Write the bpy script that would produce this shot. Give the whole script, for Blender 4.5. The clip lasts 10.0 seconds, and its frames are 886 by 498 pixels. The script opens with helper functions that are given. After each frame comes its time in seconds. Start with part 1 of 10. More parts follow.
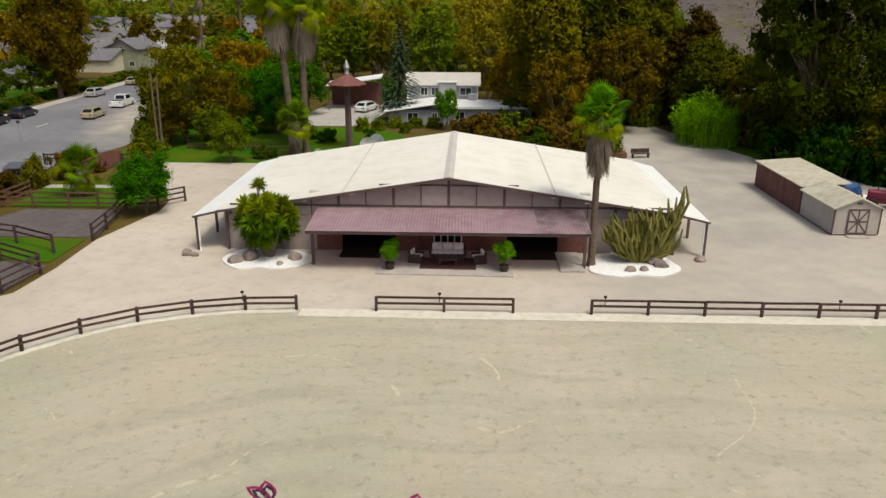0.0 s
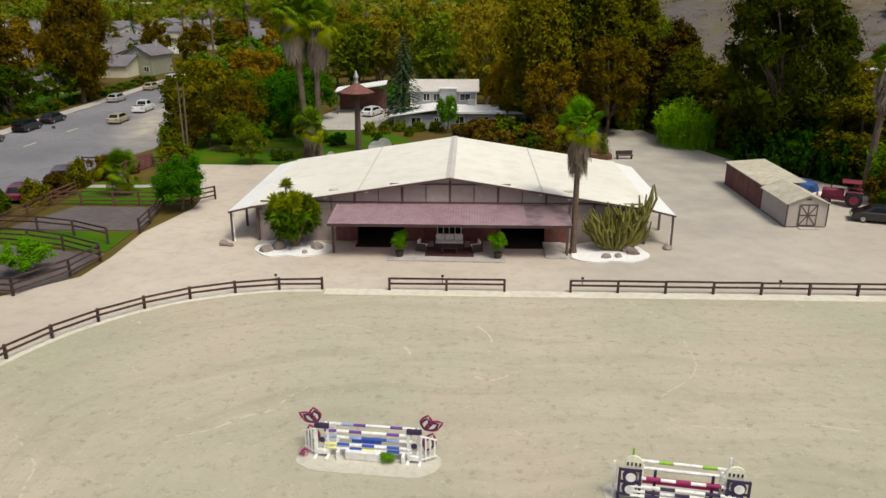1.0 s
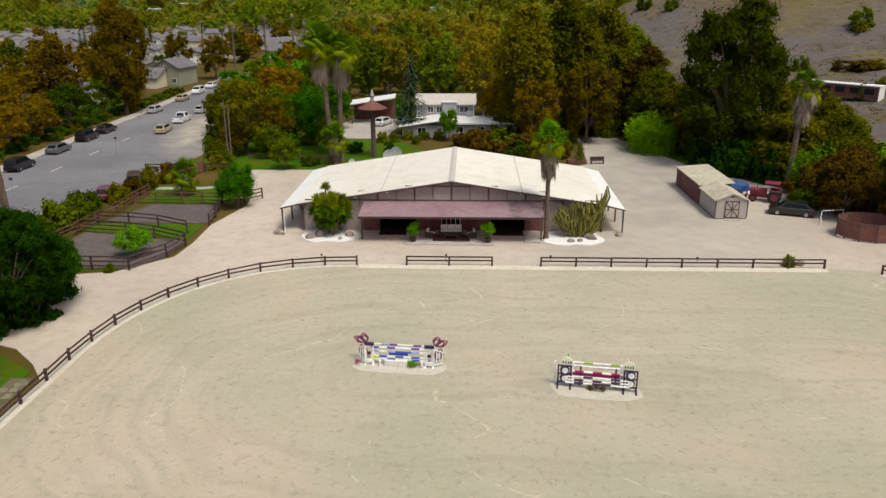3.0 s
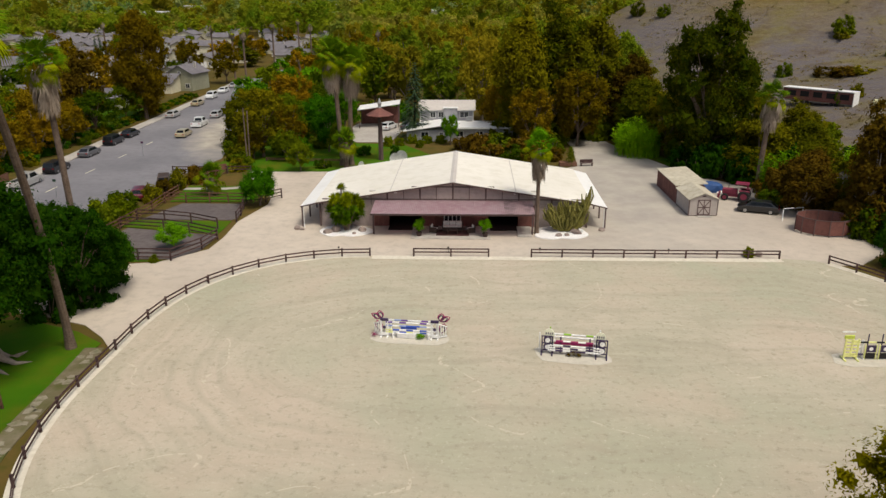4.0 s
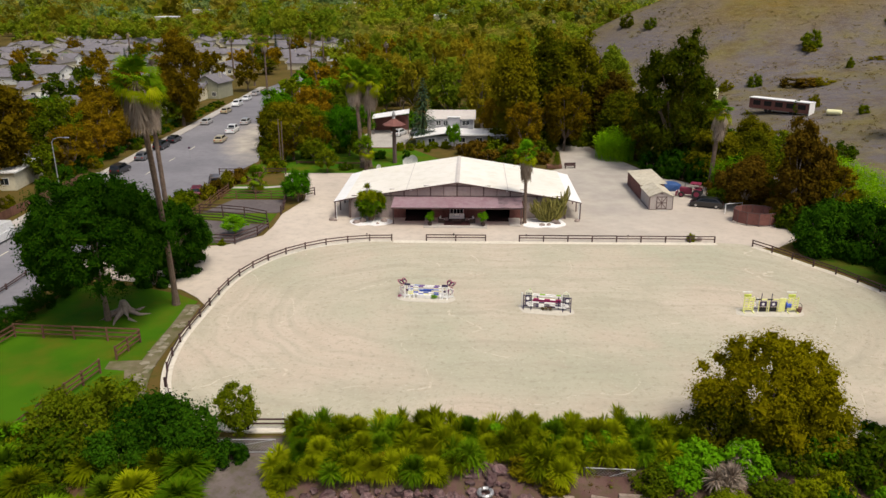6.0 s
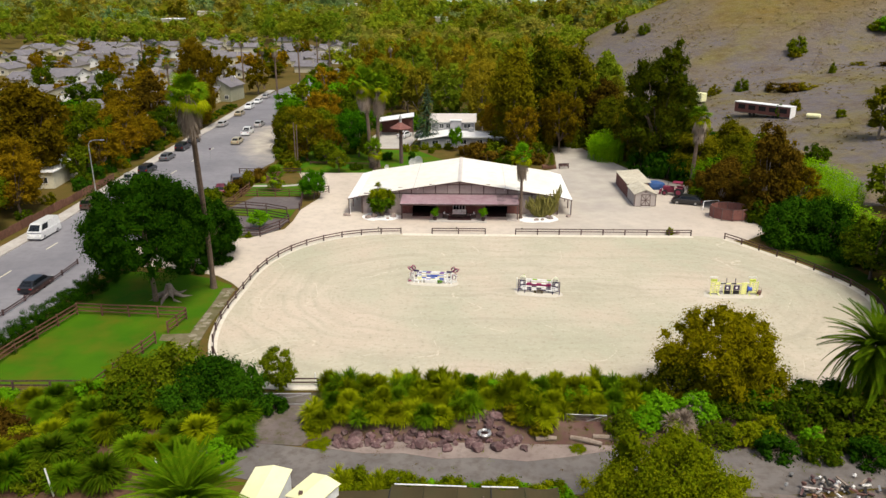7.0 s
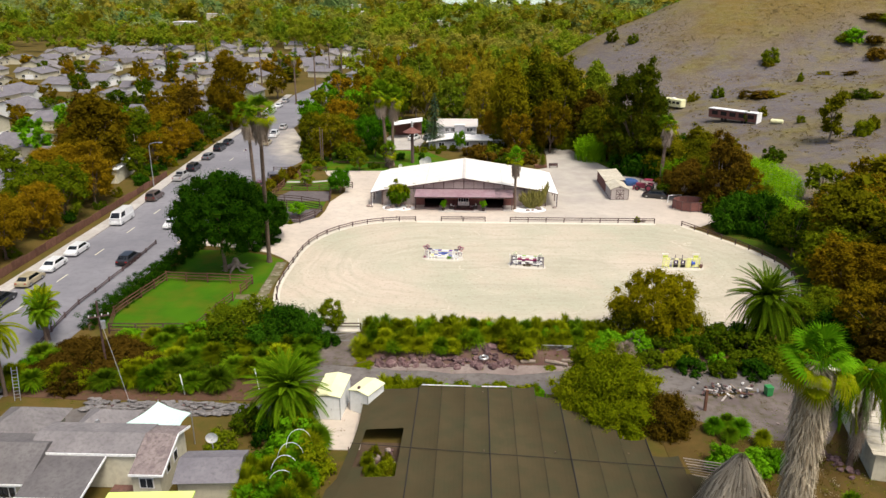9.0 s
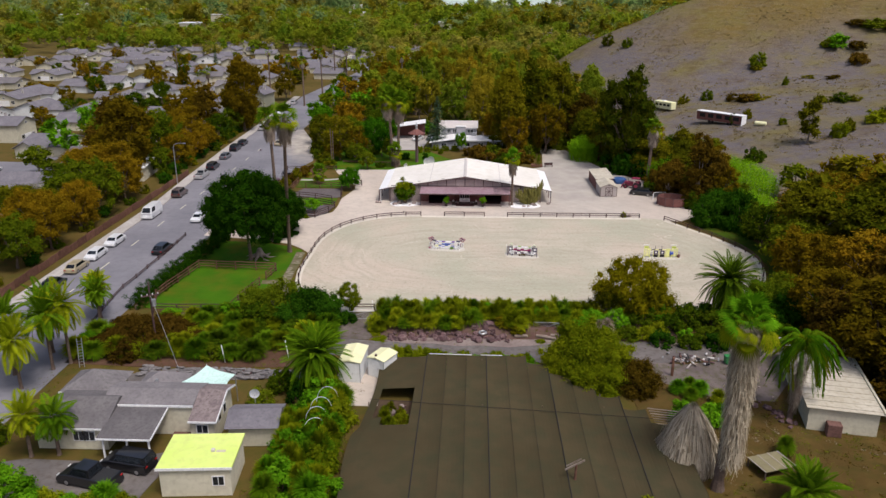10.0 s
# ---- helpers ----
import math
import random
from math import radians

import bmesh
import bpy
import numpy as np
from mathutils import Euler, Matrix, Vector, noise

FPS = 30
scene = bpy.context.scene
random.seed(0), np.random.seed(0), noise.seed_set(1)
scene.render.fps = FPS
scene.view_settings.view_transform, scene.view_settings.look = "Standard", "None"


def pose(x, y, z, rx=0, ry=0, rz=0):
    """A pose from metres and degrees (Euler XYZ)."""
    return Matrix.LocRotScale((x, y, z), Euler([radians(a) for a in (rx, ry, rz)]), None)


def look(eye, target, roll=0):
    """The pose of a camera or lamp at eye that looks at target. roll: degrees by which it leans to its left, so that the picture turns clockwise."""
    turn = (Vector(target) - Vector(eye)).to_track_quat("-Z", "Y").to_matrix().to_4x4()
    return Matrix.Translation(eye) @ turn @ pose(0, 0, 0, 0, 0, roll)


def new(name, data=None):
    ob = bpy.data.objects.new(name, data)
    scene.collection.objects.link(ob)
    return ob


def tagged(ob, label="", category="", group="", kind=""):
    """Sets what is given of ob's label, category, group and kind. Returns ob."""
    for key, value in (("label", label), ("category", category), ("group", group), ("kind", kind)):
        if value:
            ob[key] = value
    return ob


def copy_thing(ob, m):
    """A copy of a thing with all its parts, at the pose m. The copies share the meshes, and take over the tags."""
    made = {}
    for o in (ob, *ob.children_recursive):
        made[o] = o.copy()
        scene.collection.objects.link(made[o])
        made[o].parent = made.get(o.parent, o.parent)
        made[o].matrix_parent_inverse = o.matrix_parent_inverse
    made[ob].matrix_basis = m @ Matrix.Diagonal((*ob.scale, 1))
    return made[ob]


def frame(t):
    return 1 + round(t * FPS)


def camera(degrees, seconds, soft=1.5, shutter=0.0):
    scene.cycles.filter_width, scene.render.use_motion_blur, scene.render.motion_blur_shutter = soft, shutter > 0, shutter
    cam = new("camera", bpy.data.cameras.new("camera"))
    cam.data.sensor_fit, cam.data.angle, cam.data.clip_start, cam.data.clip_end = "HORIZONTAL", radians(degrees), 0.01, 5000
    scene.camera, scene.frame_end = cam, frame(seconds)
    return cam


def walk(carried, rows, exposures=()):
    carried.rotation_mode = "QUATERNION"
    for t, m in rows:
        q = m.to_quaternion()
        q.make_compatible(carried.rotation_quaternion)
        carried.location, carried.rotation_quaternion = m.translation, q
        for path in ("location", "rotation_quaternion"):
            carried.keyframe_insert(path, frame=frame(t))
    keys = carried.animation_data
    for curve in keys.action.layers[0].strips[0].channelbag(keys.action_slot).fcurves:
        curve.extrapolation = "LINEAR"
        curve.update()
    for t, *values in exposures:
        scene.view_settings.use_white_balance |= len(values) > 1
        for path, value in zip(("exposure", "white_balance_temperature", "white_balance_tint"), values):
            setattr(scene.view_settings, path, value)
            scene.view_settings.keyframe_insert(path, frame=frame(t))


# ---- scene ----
PATH = [
    (0.0, -0.800, 0.000, 16.619, -18.712, 2.036, 0.128),
    (0.5, -0.738, -3.764, 17.507, -18.731, 2.058, 0.044),
    (1.0, -0.653, -7.637, 18.471, -18.747, 2.081, -0.031),
    (1.5, -0.554, -11.623, 19.496, -18.761, 2.104, -0.099),
    (2.0, -0.450, -15.726, 20.573, -18.774, 2.126, -0.158),
    (2.5, -0.349, -19.950, 21.692, -18.784, 2.149, -0.207),
    (3.0, -0.257, -24.296, 22.843, -18.794, 2.171, -0.247), 
    (3.5, -0.179, -28.767, 24.019, -18.804, 2.192, -0.277), 
    (4.0, -0.119, -33.364, 25.214, -18.812, 2.213, -0.298),
    (4.5, -0.079, -38.087, 26.424, -18.822, 2.233, -0.309),
    (5.0, -0.061, -42.934, 27.644, -18.832, 2.251, -0.311),
    (5.5, -0.064, -47.906, 28.873, -18.843, 2.269, -0.304),
    (6.0, -0.088, -52.999, 30.109, -18.856, 2.285, -0.290), 
    (6.5, -0.131, -58.211, 31.353, -18.871, 2.300, -0.269), 
    (7.0, -0.188, -63.538, 32.606, -18.890, 2.313, -0.242),
    (7.5, -0.254, -68.976, 33.871, -18.912, 2.326, -0.211),
    (8.0, -0.325, -74.520, 35.153, -18.939, 2.337, -0.177),
    (8.5, -0.391, -80.163, 36.456, -18.971, 2.347, -0.141),
    (9.0, -0.446, -85.899, 37.788, -19.009, 2.355, -0.106),
    (9.5, -0.478, -91.721, 39.157, -19.054, 2.362, -0.072),
    (10.0, -0.477, -97.620, 40.571, -19.106, 2.369, -0.044),
]


def aim(x, y, z, pitch, yaw, roll):
    p, w = radians(pitch), radians(yaw)
    way = Vector((-math.sin(w) * math.cos(p), math.cos(w) * math.cos(p), math.sin(p)))
    return look((x, y, z), Vector((x, y, z)) + way, roll)


cam = camera(60.75, 10.0, 1.45)
EXPOSURES = [(0.0, 0.0, 6550, 1), (2.5, 0.02, 6550, 3), (4.0, -0.02, 6700, 4), (5.5, 0.08, 6600, 7), (7.3, 0.48, 6600, 4), (8.5, 0.58, 6550, 5), (9.0, 0.57, 6500, 6), (9.5, 0.33, 6300, 10), (10.0, 0.1, 6100, 12)]
walk(cam, [(t, aim(*row)) for t, *row in PATH], EXPOSURES)

# ---- daylight: hazy sky with a soft high sun ----
SUN_ELEV, SUN_AZ = radians(63), radians(138)
world = bpy.data.worlds.new("sky")
scene.world = world
world.use_nodes = True
wn = world.node_tree
sky = wn.nodes.new("ShaderNodeTexSky")
sky.sky_type, sky.sun_disc = "NISHITA", False
sky.sun_elevation, sky.sun_rotation = SUN_ELEV, SUN_AZ
sky.air_density, sky.dust_density, sky.ozone_density = 0.9, 6.0, 0.6
wn.links.new(sky.outputs[0], wn.nodes["Background"].inputs[0])
wn.nodes["Background"].inputs[1].default_value = 0.12
sun = new("sun", bpy.data.lights.new("sun", "SUN"))
sun.data.energy, sun.data.angle, sun.data.color = 1.95, radians(16), (1.0, 0.94, 0.86)
sun.matrix_world = look((60, -10, 90), (60 - math.sin(SUN_AZ) * 50, -10 - math.cos(SUN_AZ) * 50, 90 - math.tan(SUN_ELEV) * 50))


# ---- materials ----
def nodes_of(name):
    m = bpy.data.materials.new(name)
    m.use_nodes = True
    return m, m.node_tree, m.node_tree.nodes["Principled BSDF"]


def link(tree, a, b):
    tree.links.new(a, b)


def ramp(tree, fac, c1, c2, lo=0.35, hi=0.65):
    r = tree.nodes.new("ShaderNodeValToRGB")
    r.color_ramp.elements[0].position, r.color_ramp.elements[1].position = lo, hi
    r.color_ramp.elements[0].color, r.color_ramp.elements[1].color = (*c1, 1), (*c2, 1)
    link(tree, fac, r.inputs[0])
    return r.outputs[0]


def noise_fac(tree, coord, scale, detail=4.0, rough=0.6):
    n = tree.nodes.new("ShaderNodeTexNoise")
    n.inputs["Scale"].default_value, n.inputs["Detail"].default_value, n.inputs["Roughness"].default_value = scale, detail, rough
    link(tree, coord, n.inputs["Vector"])
    return n.outputs[0]


def mix_col(tree, fac, a, b, mode="MIX"):
    m = tree.nodes.new("ShaderNodeMix")
    m.data_type, m.blend_type = "RGBA", mode
    for sock, v in ((m.inputs[0], fac), (m.inputs[6], a), (m.inputs[7], b)):
        if isinstance(v, (int, float)):
            sock.default_value = v
        elif isinstance(v, tuple):
            sock.default_value = (*v, 1)
        else:
            link(tree, v, sock)
    return m.outputs[2]


def surface(name, c1, c2, c3=None, big=0.15, fine=3.0, rough=0.85, metal=0.0, bump=0.3, grain=25.0, spread=0.0):
    """A weathered surface: two tones at a large scale, a third in finer stains, and fine relief."""
    m, t, p = nodes_of(name)
    co = t.nodes.new("ShaderNodeTexCoord").outputs["Object"]
    col = ramp(t, noise_fac(t, co, big), c1, c2)
    col = mix_col(t, ramp(t, noise_fac(t, co, fine, 6), (0, 0, 0), (0.75, 0.75, 0.75), 0.45, 0.72), col, c3 or tuple(0.6 * v for v in c1))
    if spread:
        info = t.nodes.new("ShaderNodeObjectInfo").outputs["Random"]
        h = t.nodes.new("ShaderNodeHueSaturation")
        mr = t.nodes.new("ShaderNodeMapRange")
        mr.inputs[3].default_value, mr.inputs[4].default_value = 1 - spread, 1 + spread
        link(t, info, mr.inputs[0])
        link(t, mr.outputs[0], h.inputs["Value"])
        link(t, col, h.inputs["Color"])
        col = h.outputs[0]
    link(t, col, p.inputs["Base Color"])
    p.inputs["Roughness"].default_value, p.inputs["Metallic"].default_value = rough, metal
    p.inputs["Specular IOR Level"].default_value = 0.08 if rough >= 0.85 else 0.4
    if bump:
        b = t.nodes.new("ShaderNodeBump")
        b.inputs["Strength"].default_value, b.inputs["Distance"].default_value = bump, 0.03
        link(t, noise_fac(t, co, grain, 5), b.inputs["Height"])
        link(t, b.outputs[0], p.inputs["Normal"])
    return m


def leafy(name, c1, c2, c3, glow=0.25, big=0.35, fleck=0.4, own_tone=0.65, contrast=1.0):
    """Foliage: tone by tree, by bough and by leaf, with some light through the leaf."""
    m, t, p = nodes_of(name)
    geo = t.nodes.new("ShaderNodeNewGeometry")
    co = t.nodes.new("ShaderNodeTexCoord").outputs["Object"]
    info = t.nodes.new("ShaderNodeObjectInfo").outputs["Random"]
    own = t.nodes.new("ShaderNodeMath")
    own.operation, own.inputs[1].default_value = "MULTIPLY_ADD", own_tone
    link(t, info, own.inputs[0])
    soft = t.nodes.new("ShaderNodeMath")
    soft.operation, soft.inputs[1].default_value, soft.inputs[2].default_value = "MULTIPLY_ADD", contrast * (1.6 * (1 - own_tone) + 0.3), contrast * (-0.8 * (1 - own_tone) - 0.15) + 0.5 * (1 - own_tone)
    link(t, noise_fac(t, co, big, 3), soft.inputs[0])
    link(t, soft.outputs[0], own.inputs[2])
    col = ramp(t, own.outputs[0], c1, c2, 0.1, 0.9)
    col = mix_col(t, ramp(t, geo.outputs["Random Per Island"], (0, 0, 0), (fleck, fleck, fleck), 0.55, 1.0), col, c3)
    h = t.nodes.new("ShaderNodeHueSaturation")
    mr = t.nodes.new("ShaderNodeMapRange")
    mr.inputs[3].default_value, mr.inputs[4].default_value = 0.75, 1.3
    link(t, info, mr.inputs[0])
    link(t, mr.outputs[0], h.inputs["Value"])
    link(t, col, h.inputs["Color"])
    p.inputs["Roughness"].default_value = 0.8
    p.inputs["Specular IOR Level"].default_value = 0.0
    link(t, h.outputs[0], p.inputs["Base Color"])
    tr = t.nodes.new("ShaderNodeBsdfTranslucent")
    link(t, h.outputs[0], tr.inputs[0])
    mx = t.nodes.new("ShaderNodeMixShader")
    mx.inputs[0].default_value = glow
    link(t, p.outputs[0], mx.inputs[1])
    link(t, tr.outputs[0], mx.inputs[2])
    link(t, mx.outputs[0], t.nodes["Material Output"].inputs[0])
    return m


def plain(name, c, rough=0.5, metal=0.0, coat=0.0):
    m, t, p = nodes_of(name)
    co = t.nodes.new("ShaderNodeTexCoord").outputs["Object"]
    col = ramp(t, noise_fac(t, co, 4.0, 5), tuple(v * 0.85 for v in c), tuple(min(1, v * 1.1) for v in c))
    link(t, col, p.inputs["Base Color"])
    p.inputs["Roughness"].default_value, p.inputs["Metallic"].default_value, p.inputs["Coat Weight"].default_value = rough, metal, coat
    return m


def arena_sand():
    m, t, p = nodes_of("arena sand")
    co = t.nodes.new("ShaderNodeTexCoord").outputs["Object"]
    sep = t.nodes.new("ShaderNodeSeparateXYZ")
    link(t, co, sep.inputs[0])

    def calc(op, a, b=0.0):
        n = t.nodes.new("ShaderNodeMath")
        n.operation = op
        for s, v in zip(n.inputs, (a, b)):
            if isinstance(v, (int, float)):
                s.default_value = v
            else:
                link(t, v, s)
        return n.outputs[0]

    # harrow passes run round the oval: the way from the middle line sets the pass
    dx = calc("MAXIMUM", calc("SUBTRACT", calc("ABSOLUTE", calc("SUBTRACT", sep.outputs[0], 9.0)), 16.0), 0.0)
    dy = calc("SUBTRACT", sep.outputs[1], 17.0)
    d = calc("SQRT", calc("ADD", calc("MULTIPLY", dx, dx), calc("MULTIPLY", dy, dy)))
    wob = calc("MULTIPLY", noise_fac(t, co, 0.09, 2), 5.0)
    pass_co = t.nodes.new("ShaderNodeCombineXYZ")
    link(t, calc("ADD", d, wob), pass_co.inputs[0])
    link(t, calc("MULTIPLY", sep.outputs[0], 0.05), pass_co.inputs[1])
    link(t, calc("MULTIPLY", sep.outputs[1], 0.05), pass_co.inputs[2])
    streak = noise_fac(t, pass_co.outputs[0], 0.8, 5, 0.65)
    col = ramp(t, noise_fac(t, co, 0.045, 3), (0.400, 0.385, 0.285), (0.510, 0.440, 0.350), 0.38, 0.62)
    col = mix_col(t, ramp(t, noise_fac(t, co, 0.3, 5, 0.65), (0, 0, 0), (0.6, 0.6, 0.6), 0.45, 0.7), col, (0.355, 0.325, 0.235))
    col = mix_col(t, ramp(t, noise_fac(t, co, 0.075, 4, 0.6), (0, 0, 0), (0.5, 0.5, 0.5), 0.47, 0.6), col, (0.520, 0.420, 0.335))
    col = mix_col(t, ramp(t, streak, (0, 0, 0), (0.55, 0.55, 0.55), 0.45, 0.72), col, (0.335, 0.302, 0.225))
    # pale hoof trails: thin broken lines that wander over the sand
    line = calc("ABSOLUTE", calc("SUBTRACT", noise_fac(t, co, 0.09, 1.5, 0.4), 0.5))
    trail = calc("MULTIPLY", calc("LESS_THAN", line, 0.0024), calc("GREATER_THAN", noise_fac(t, co, 2.2, 2), 0.47))
    trail = calc("MULTIPLY", trail, calc("GREATER_THAN", noise_fac(t, co, 0.12, 2), 0.52))
    col = mix_col(t, calc("MULTIPLY", trail, 0.55), col, (0.62, 0.56, 0.44))
    prints = noise_fac(t, co, 1.7, 7, 0.8)
    col = mix_col(t, ramp(t, prints, (0, 0, 0), (0.85, 0.85, 0.85), 0.53, 0.68), col, (0.27, 0.245, 0.17))
    col = mix_col(t, ramp(t, noise_fac(t, co, 2.6, 7, 0.85), (0, 0, 0), (0.8, 0.8, 0.8), 0.56, 0.7), col, (0.60, 0.56, 0.45))
    link(t, col, p.inputs["Base Color"])
    p.inputs["Roughness"].default_value = 0.95
    b = t.nodes.new("ShaderNodeBump")
    b.inputs["Strength"].default_value, b.inputs["Distance"].default_value = 0.9, 0.08
    link(t, prints, b.inputs["Height"])
    link(t, b.outputs[0], p.inputs["Normal"])
    return m


def drifted(name, base, second, third, centre, radii, turn, soft=0.35, rag=0.9, rough=0.95, bump=0.3):
    """Worn ground: base tones, and a second surface drifted over it in a ragged oval."""
    m, t, p = nodes_of(name)
    co = t.nodes.new("ShaderNodeTexCoord").outputs["Object"]
    col = ramp(t, noise_fac(t, co, 0.07, 5, 0.65), base[0], base[1], 0.36, 0.64)
    col = mix_col(t, ramp(t, noise_fac(t, co, 0.9, 7, 0.7), (0, 0, 0), (0.6, 0.6, 0.6), 0.47, 0.72), col, base[2])
    mp = t.nodes.new("ShaderNodeMapping")
    mp.vector_type = "TEXTURE"
    mp.inputs["Location"].default_value, mp.inputs["Rotation"].default_value, mp.inputs["Scale"].default_value = (*centre, 0), (0, 0, radians(turn)), (*radii, 1000)
    link(t, co, mp.inputs["Vector"])
    ln = t.nodes.new("ShaderNodeVectorMath")
    ln.operation = "LENGTH"
    link(t, mp.outputs[0], ln.inputs[0])
    rg = t.nodes.new("ShaderNodeMath")
    rg.operation, rg.inputs[1].default_value = "MULTIPLY_ADD", rag
    link(t, noise_fac(t, co, 0.16, 6, 0.68), rg.inputs[0])
    link(t, ln.outputs["Value"], rg.inputs[2])
    half = t.nodes.new("ShaderNodeMath")
    half.operation, half.inputs[1].default_value = "MULTIPLY", 0.5
    link(t, rg.outputs[0], half.inputs[0])
    over = ramp(t, half.outputs[0], (1, 1, 1), (0, 0, 0), max(0.0, 0.5 + rag * 0.25 - soft / 2), 0.5 + rag * 0.25 + soft / 2)
    drift = ramp(t, noise_fac(t, co, 0.22, 6, 0.65), second, third, 0.38, 0.64)
    col = mix_col(t, over, col, drift)
    link(t, col, p.inputs["Base Color"])
    p.inputs["Roughness"].default_value, p.inputs["Specular IOR Level"].default_value = rough, 0.08
    b = t.nodes.new("ShaderNodeBump")
    b.inputs["Strength"].default_value, b.inputs["Distance"].default_value = bump, 0.03
    link(t, noise_fac(t, co, 12.0, 5), b.inputs["Height"])
    link(t, b.outputs[0], p.inputs["Normal"])
    return m


def hillside():
    """Dry grass that turns from grey soil at the foot to olive and brown above, in patches."""
    m, t, p = nodes_of("dry hillside")
    co = t.nodes.new("ShaderNodeTexCoord").outputs["Object"]
    sep = t.nodes.new("ShaderNodeSeparateXYZ")
    link(t, co, sep.inputs[0])
    up = t.nodes.new("ShaderNodeMath")
    up.operation, up.inputs[1].default_value, up.inputs[2].default_value = "MULTIPLY_ADD", 0.015, -0.36
    link(t, sep.outputs[2], up.inputs[0])
    mixed = t.nodes.new("ShaderNodeMath")
    mixed.operation = "ADD"
    link(t, up.outputs[0], mixed.inputs[0])
    link(t, noise_fac(t, co, 0.022, 4), mixed.inputs[1])
    col = ramp(t, mixed.outputs[0], (0.128, 0.112, 0.116), (0.150, 0.105, 0.030), 0.3, 0.66)
    col = mix_col(t, ramp(t, noise_fac(t, co, 0.05, 7, 0.7), (0, 0, 0), (0.85, 0.85, 0.85), 0.47, 0.64), col, (0.150, 0.126, 0.036))
    col = mix_col(t, ramp(t, noise_fac(t, co, 0.11, 8, 0.75), (0, 0, 0), (0.75, 0.75, 0.75), 0.5, 0.68), col, (0.085, 0.056, 0.026))
    # grazing steps: thin level bands along the slope
    band = t.nodes.new("ShaderNodeMapping")
    band.inputs["Scale"].default_value = (0.12, 0.12, 1.5)
    link(t, co, band.inputs["Vector"])
    col = mix_col(t, ramp(t, noise_fac(t, band.outputs[0], 0.9, 6, 0.75), (0, 0, 0), (0.6, 0.6, 0.6), 0.5, 0.66), col, (0.180, 0.148, 0.088))
    col = mix_col(t, ramp(t, noise_fac(t, co, 0.55, 8, 0.8), (0, 0, 0), (0.7, 0.7, 0.7), 0.5, 0.7), col, (0.190, 0.157, 0.100))
    link(t, col, p.inputs["Base Color"])
    p.inputs["Roughness"].default_value, p.inputs["Specular IOR Level"].default_value = 0.95, 0.05
    b = t.nodes.new("ShaderNodeBump")
    b.inputs["Strength"].default_value, b.inputs["Distance"].default_value = 1.0, 0.5
    link(t, noise_fac(t, co, 0.4, 8, 0.7), b.inputs["Height"])
    link(t, b.outputs[0], p.inputs["Normal"])
    return m


M_SAND = arena_sand()
M_YARD = drifted("yard dust", ((0.46, 0.395, 0.335), (0.565, 0.49, 0.415), (0.36, 0.315, 0.27)), (0.345, 0.312, 0.282), (0.43, 0.392, 0.342), (24, 80), (13, 46), -12, 0.55, 1.1, bump=0.4)
M_EDGE = surface("pale edge sand", (0.60, 0.55, 0.46), (0.68, 0.63, 0.54), (0.5, 0.45, 0.36), 0.4, 2.0, 0.95, bump=0.4, grain=8)
M_PATCH = surface("raised sand", (0.50, 0.47, 0.40), (0.57, 0.53, 0.46), (0.42, 0.38, 0.32), 0.6, 3.0, 0.95, bump=0.5, grain=8)
M_EARTH = surface("dry earth and grass", (0.085, 0.062, 0.015), (0.125, 0.082, 0.024), (0.050, 0.062, 0.009), 0.05, 0.4, 0.95, bump=0.5, grain=4)
M_HILL = hillside()
M_PATHSOIL = surface("grey-brown path soil", (0.115, 0.092, 0.088), (0.165, 0.135, 0.125), (0.065, 0.068, 0.02), 0.3, 1.1, 0.95, bump=0.6, grain=6)
M_BANK = surface("purple-brown stony soil", (0.095, 0.052, 0.045), (0.155, 0.098, 0.085), (0.06, 0.065, 0.015), 0.35, 1.4, 0.95, bump=0.9, grain=5)
M_LAWN = surface("lawn", (0.030, 0.100, 0.002), (0.056, 0.135, 0.003), (0.115, 0.100, 0.008), 0.10, 0.22, 0.9, bump=0.6, grain=14)
M_ASPHALT = drifted("asphalt", ((0.165, 0.160, 0.178), (0.225, 0.218, 0.235), (0.135, 0.130, 0.145)), (0.30, 0.272, 0.245), (0.47, 0.42, 0.35), (-46, 108), (6.5, 21), 12, 0.4, 1.3, 0.9, 0.2)
M_ROADGREY = surface("packed gravel", (0.122, 0.110, 0.107), (0.165, 0.147, 0.138), (0.085, 0.070, 0.056), 0.2, 1.2, 0.95, bump=0.5, grain=9)
M_CONC = surface("concrete", (0.38, 0.35, 0.32), (0.46, 0.43, 0.40), (0.30, 0.27, 0.25), 0.3, 2.0, 0.9, bump=0.2)
M_PADDOCK = surface("paddock grit", (0.108, 0.092, 0.094), (0.145, 0.124, 0.122), (0.085, 0.068, 0.065), 0.25, 1.5, 0.95, bump=0.4, grain=8)
M_LINE = plain("road paint", (0.62, 0.58, 0.42), 0.8)
M_ROOF = surface("white roof sheet", (0.73, 0.69, 0.62), (0.79, 0.75, 0.68), (0.64, 0.60, 0.51), 0.12, 0.7, 0.6, bump=0.08, grain=3)
M_ROOFW = surface("bright roof sheet", (0.80, 0.79, 0.78), (0.84, 0.83, 0.82), (0.74, 0.72, 0.70), 0.3, 1.2, 0.5, bump=0.05)
M_CAP = surface("grey ridge cap", (0.52, 0.47, 0.44), (0.57, 0.53, 0.50), (0.45, 0.41, 0.38), 0.5, 2.0, 0.6, bump=0.05)
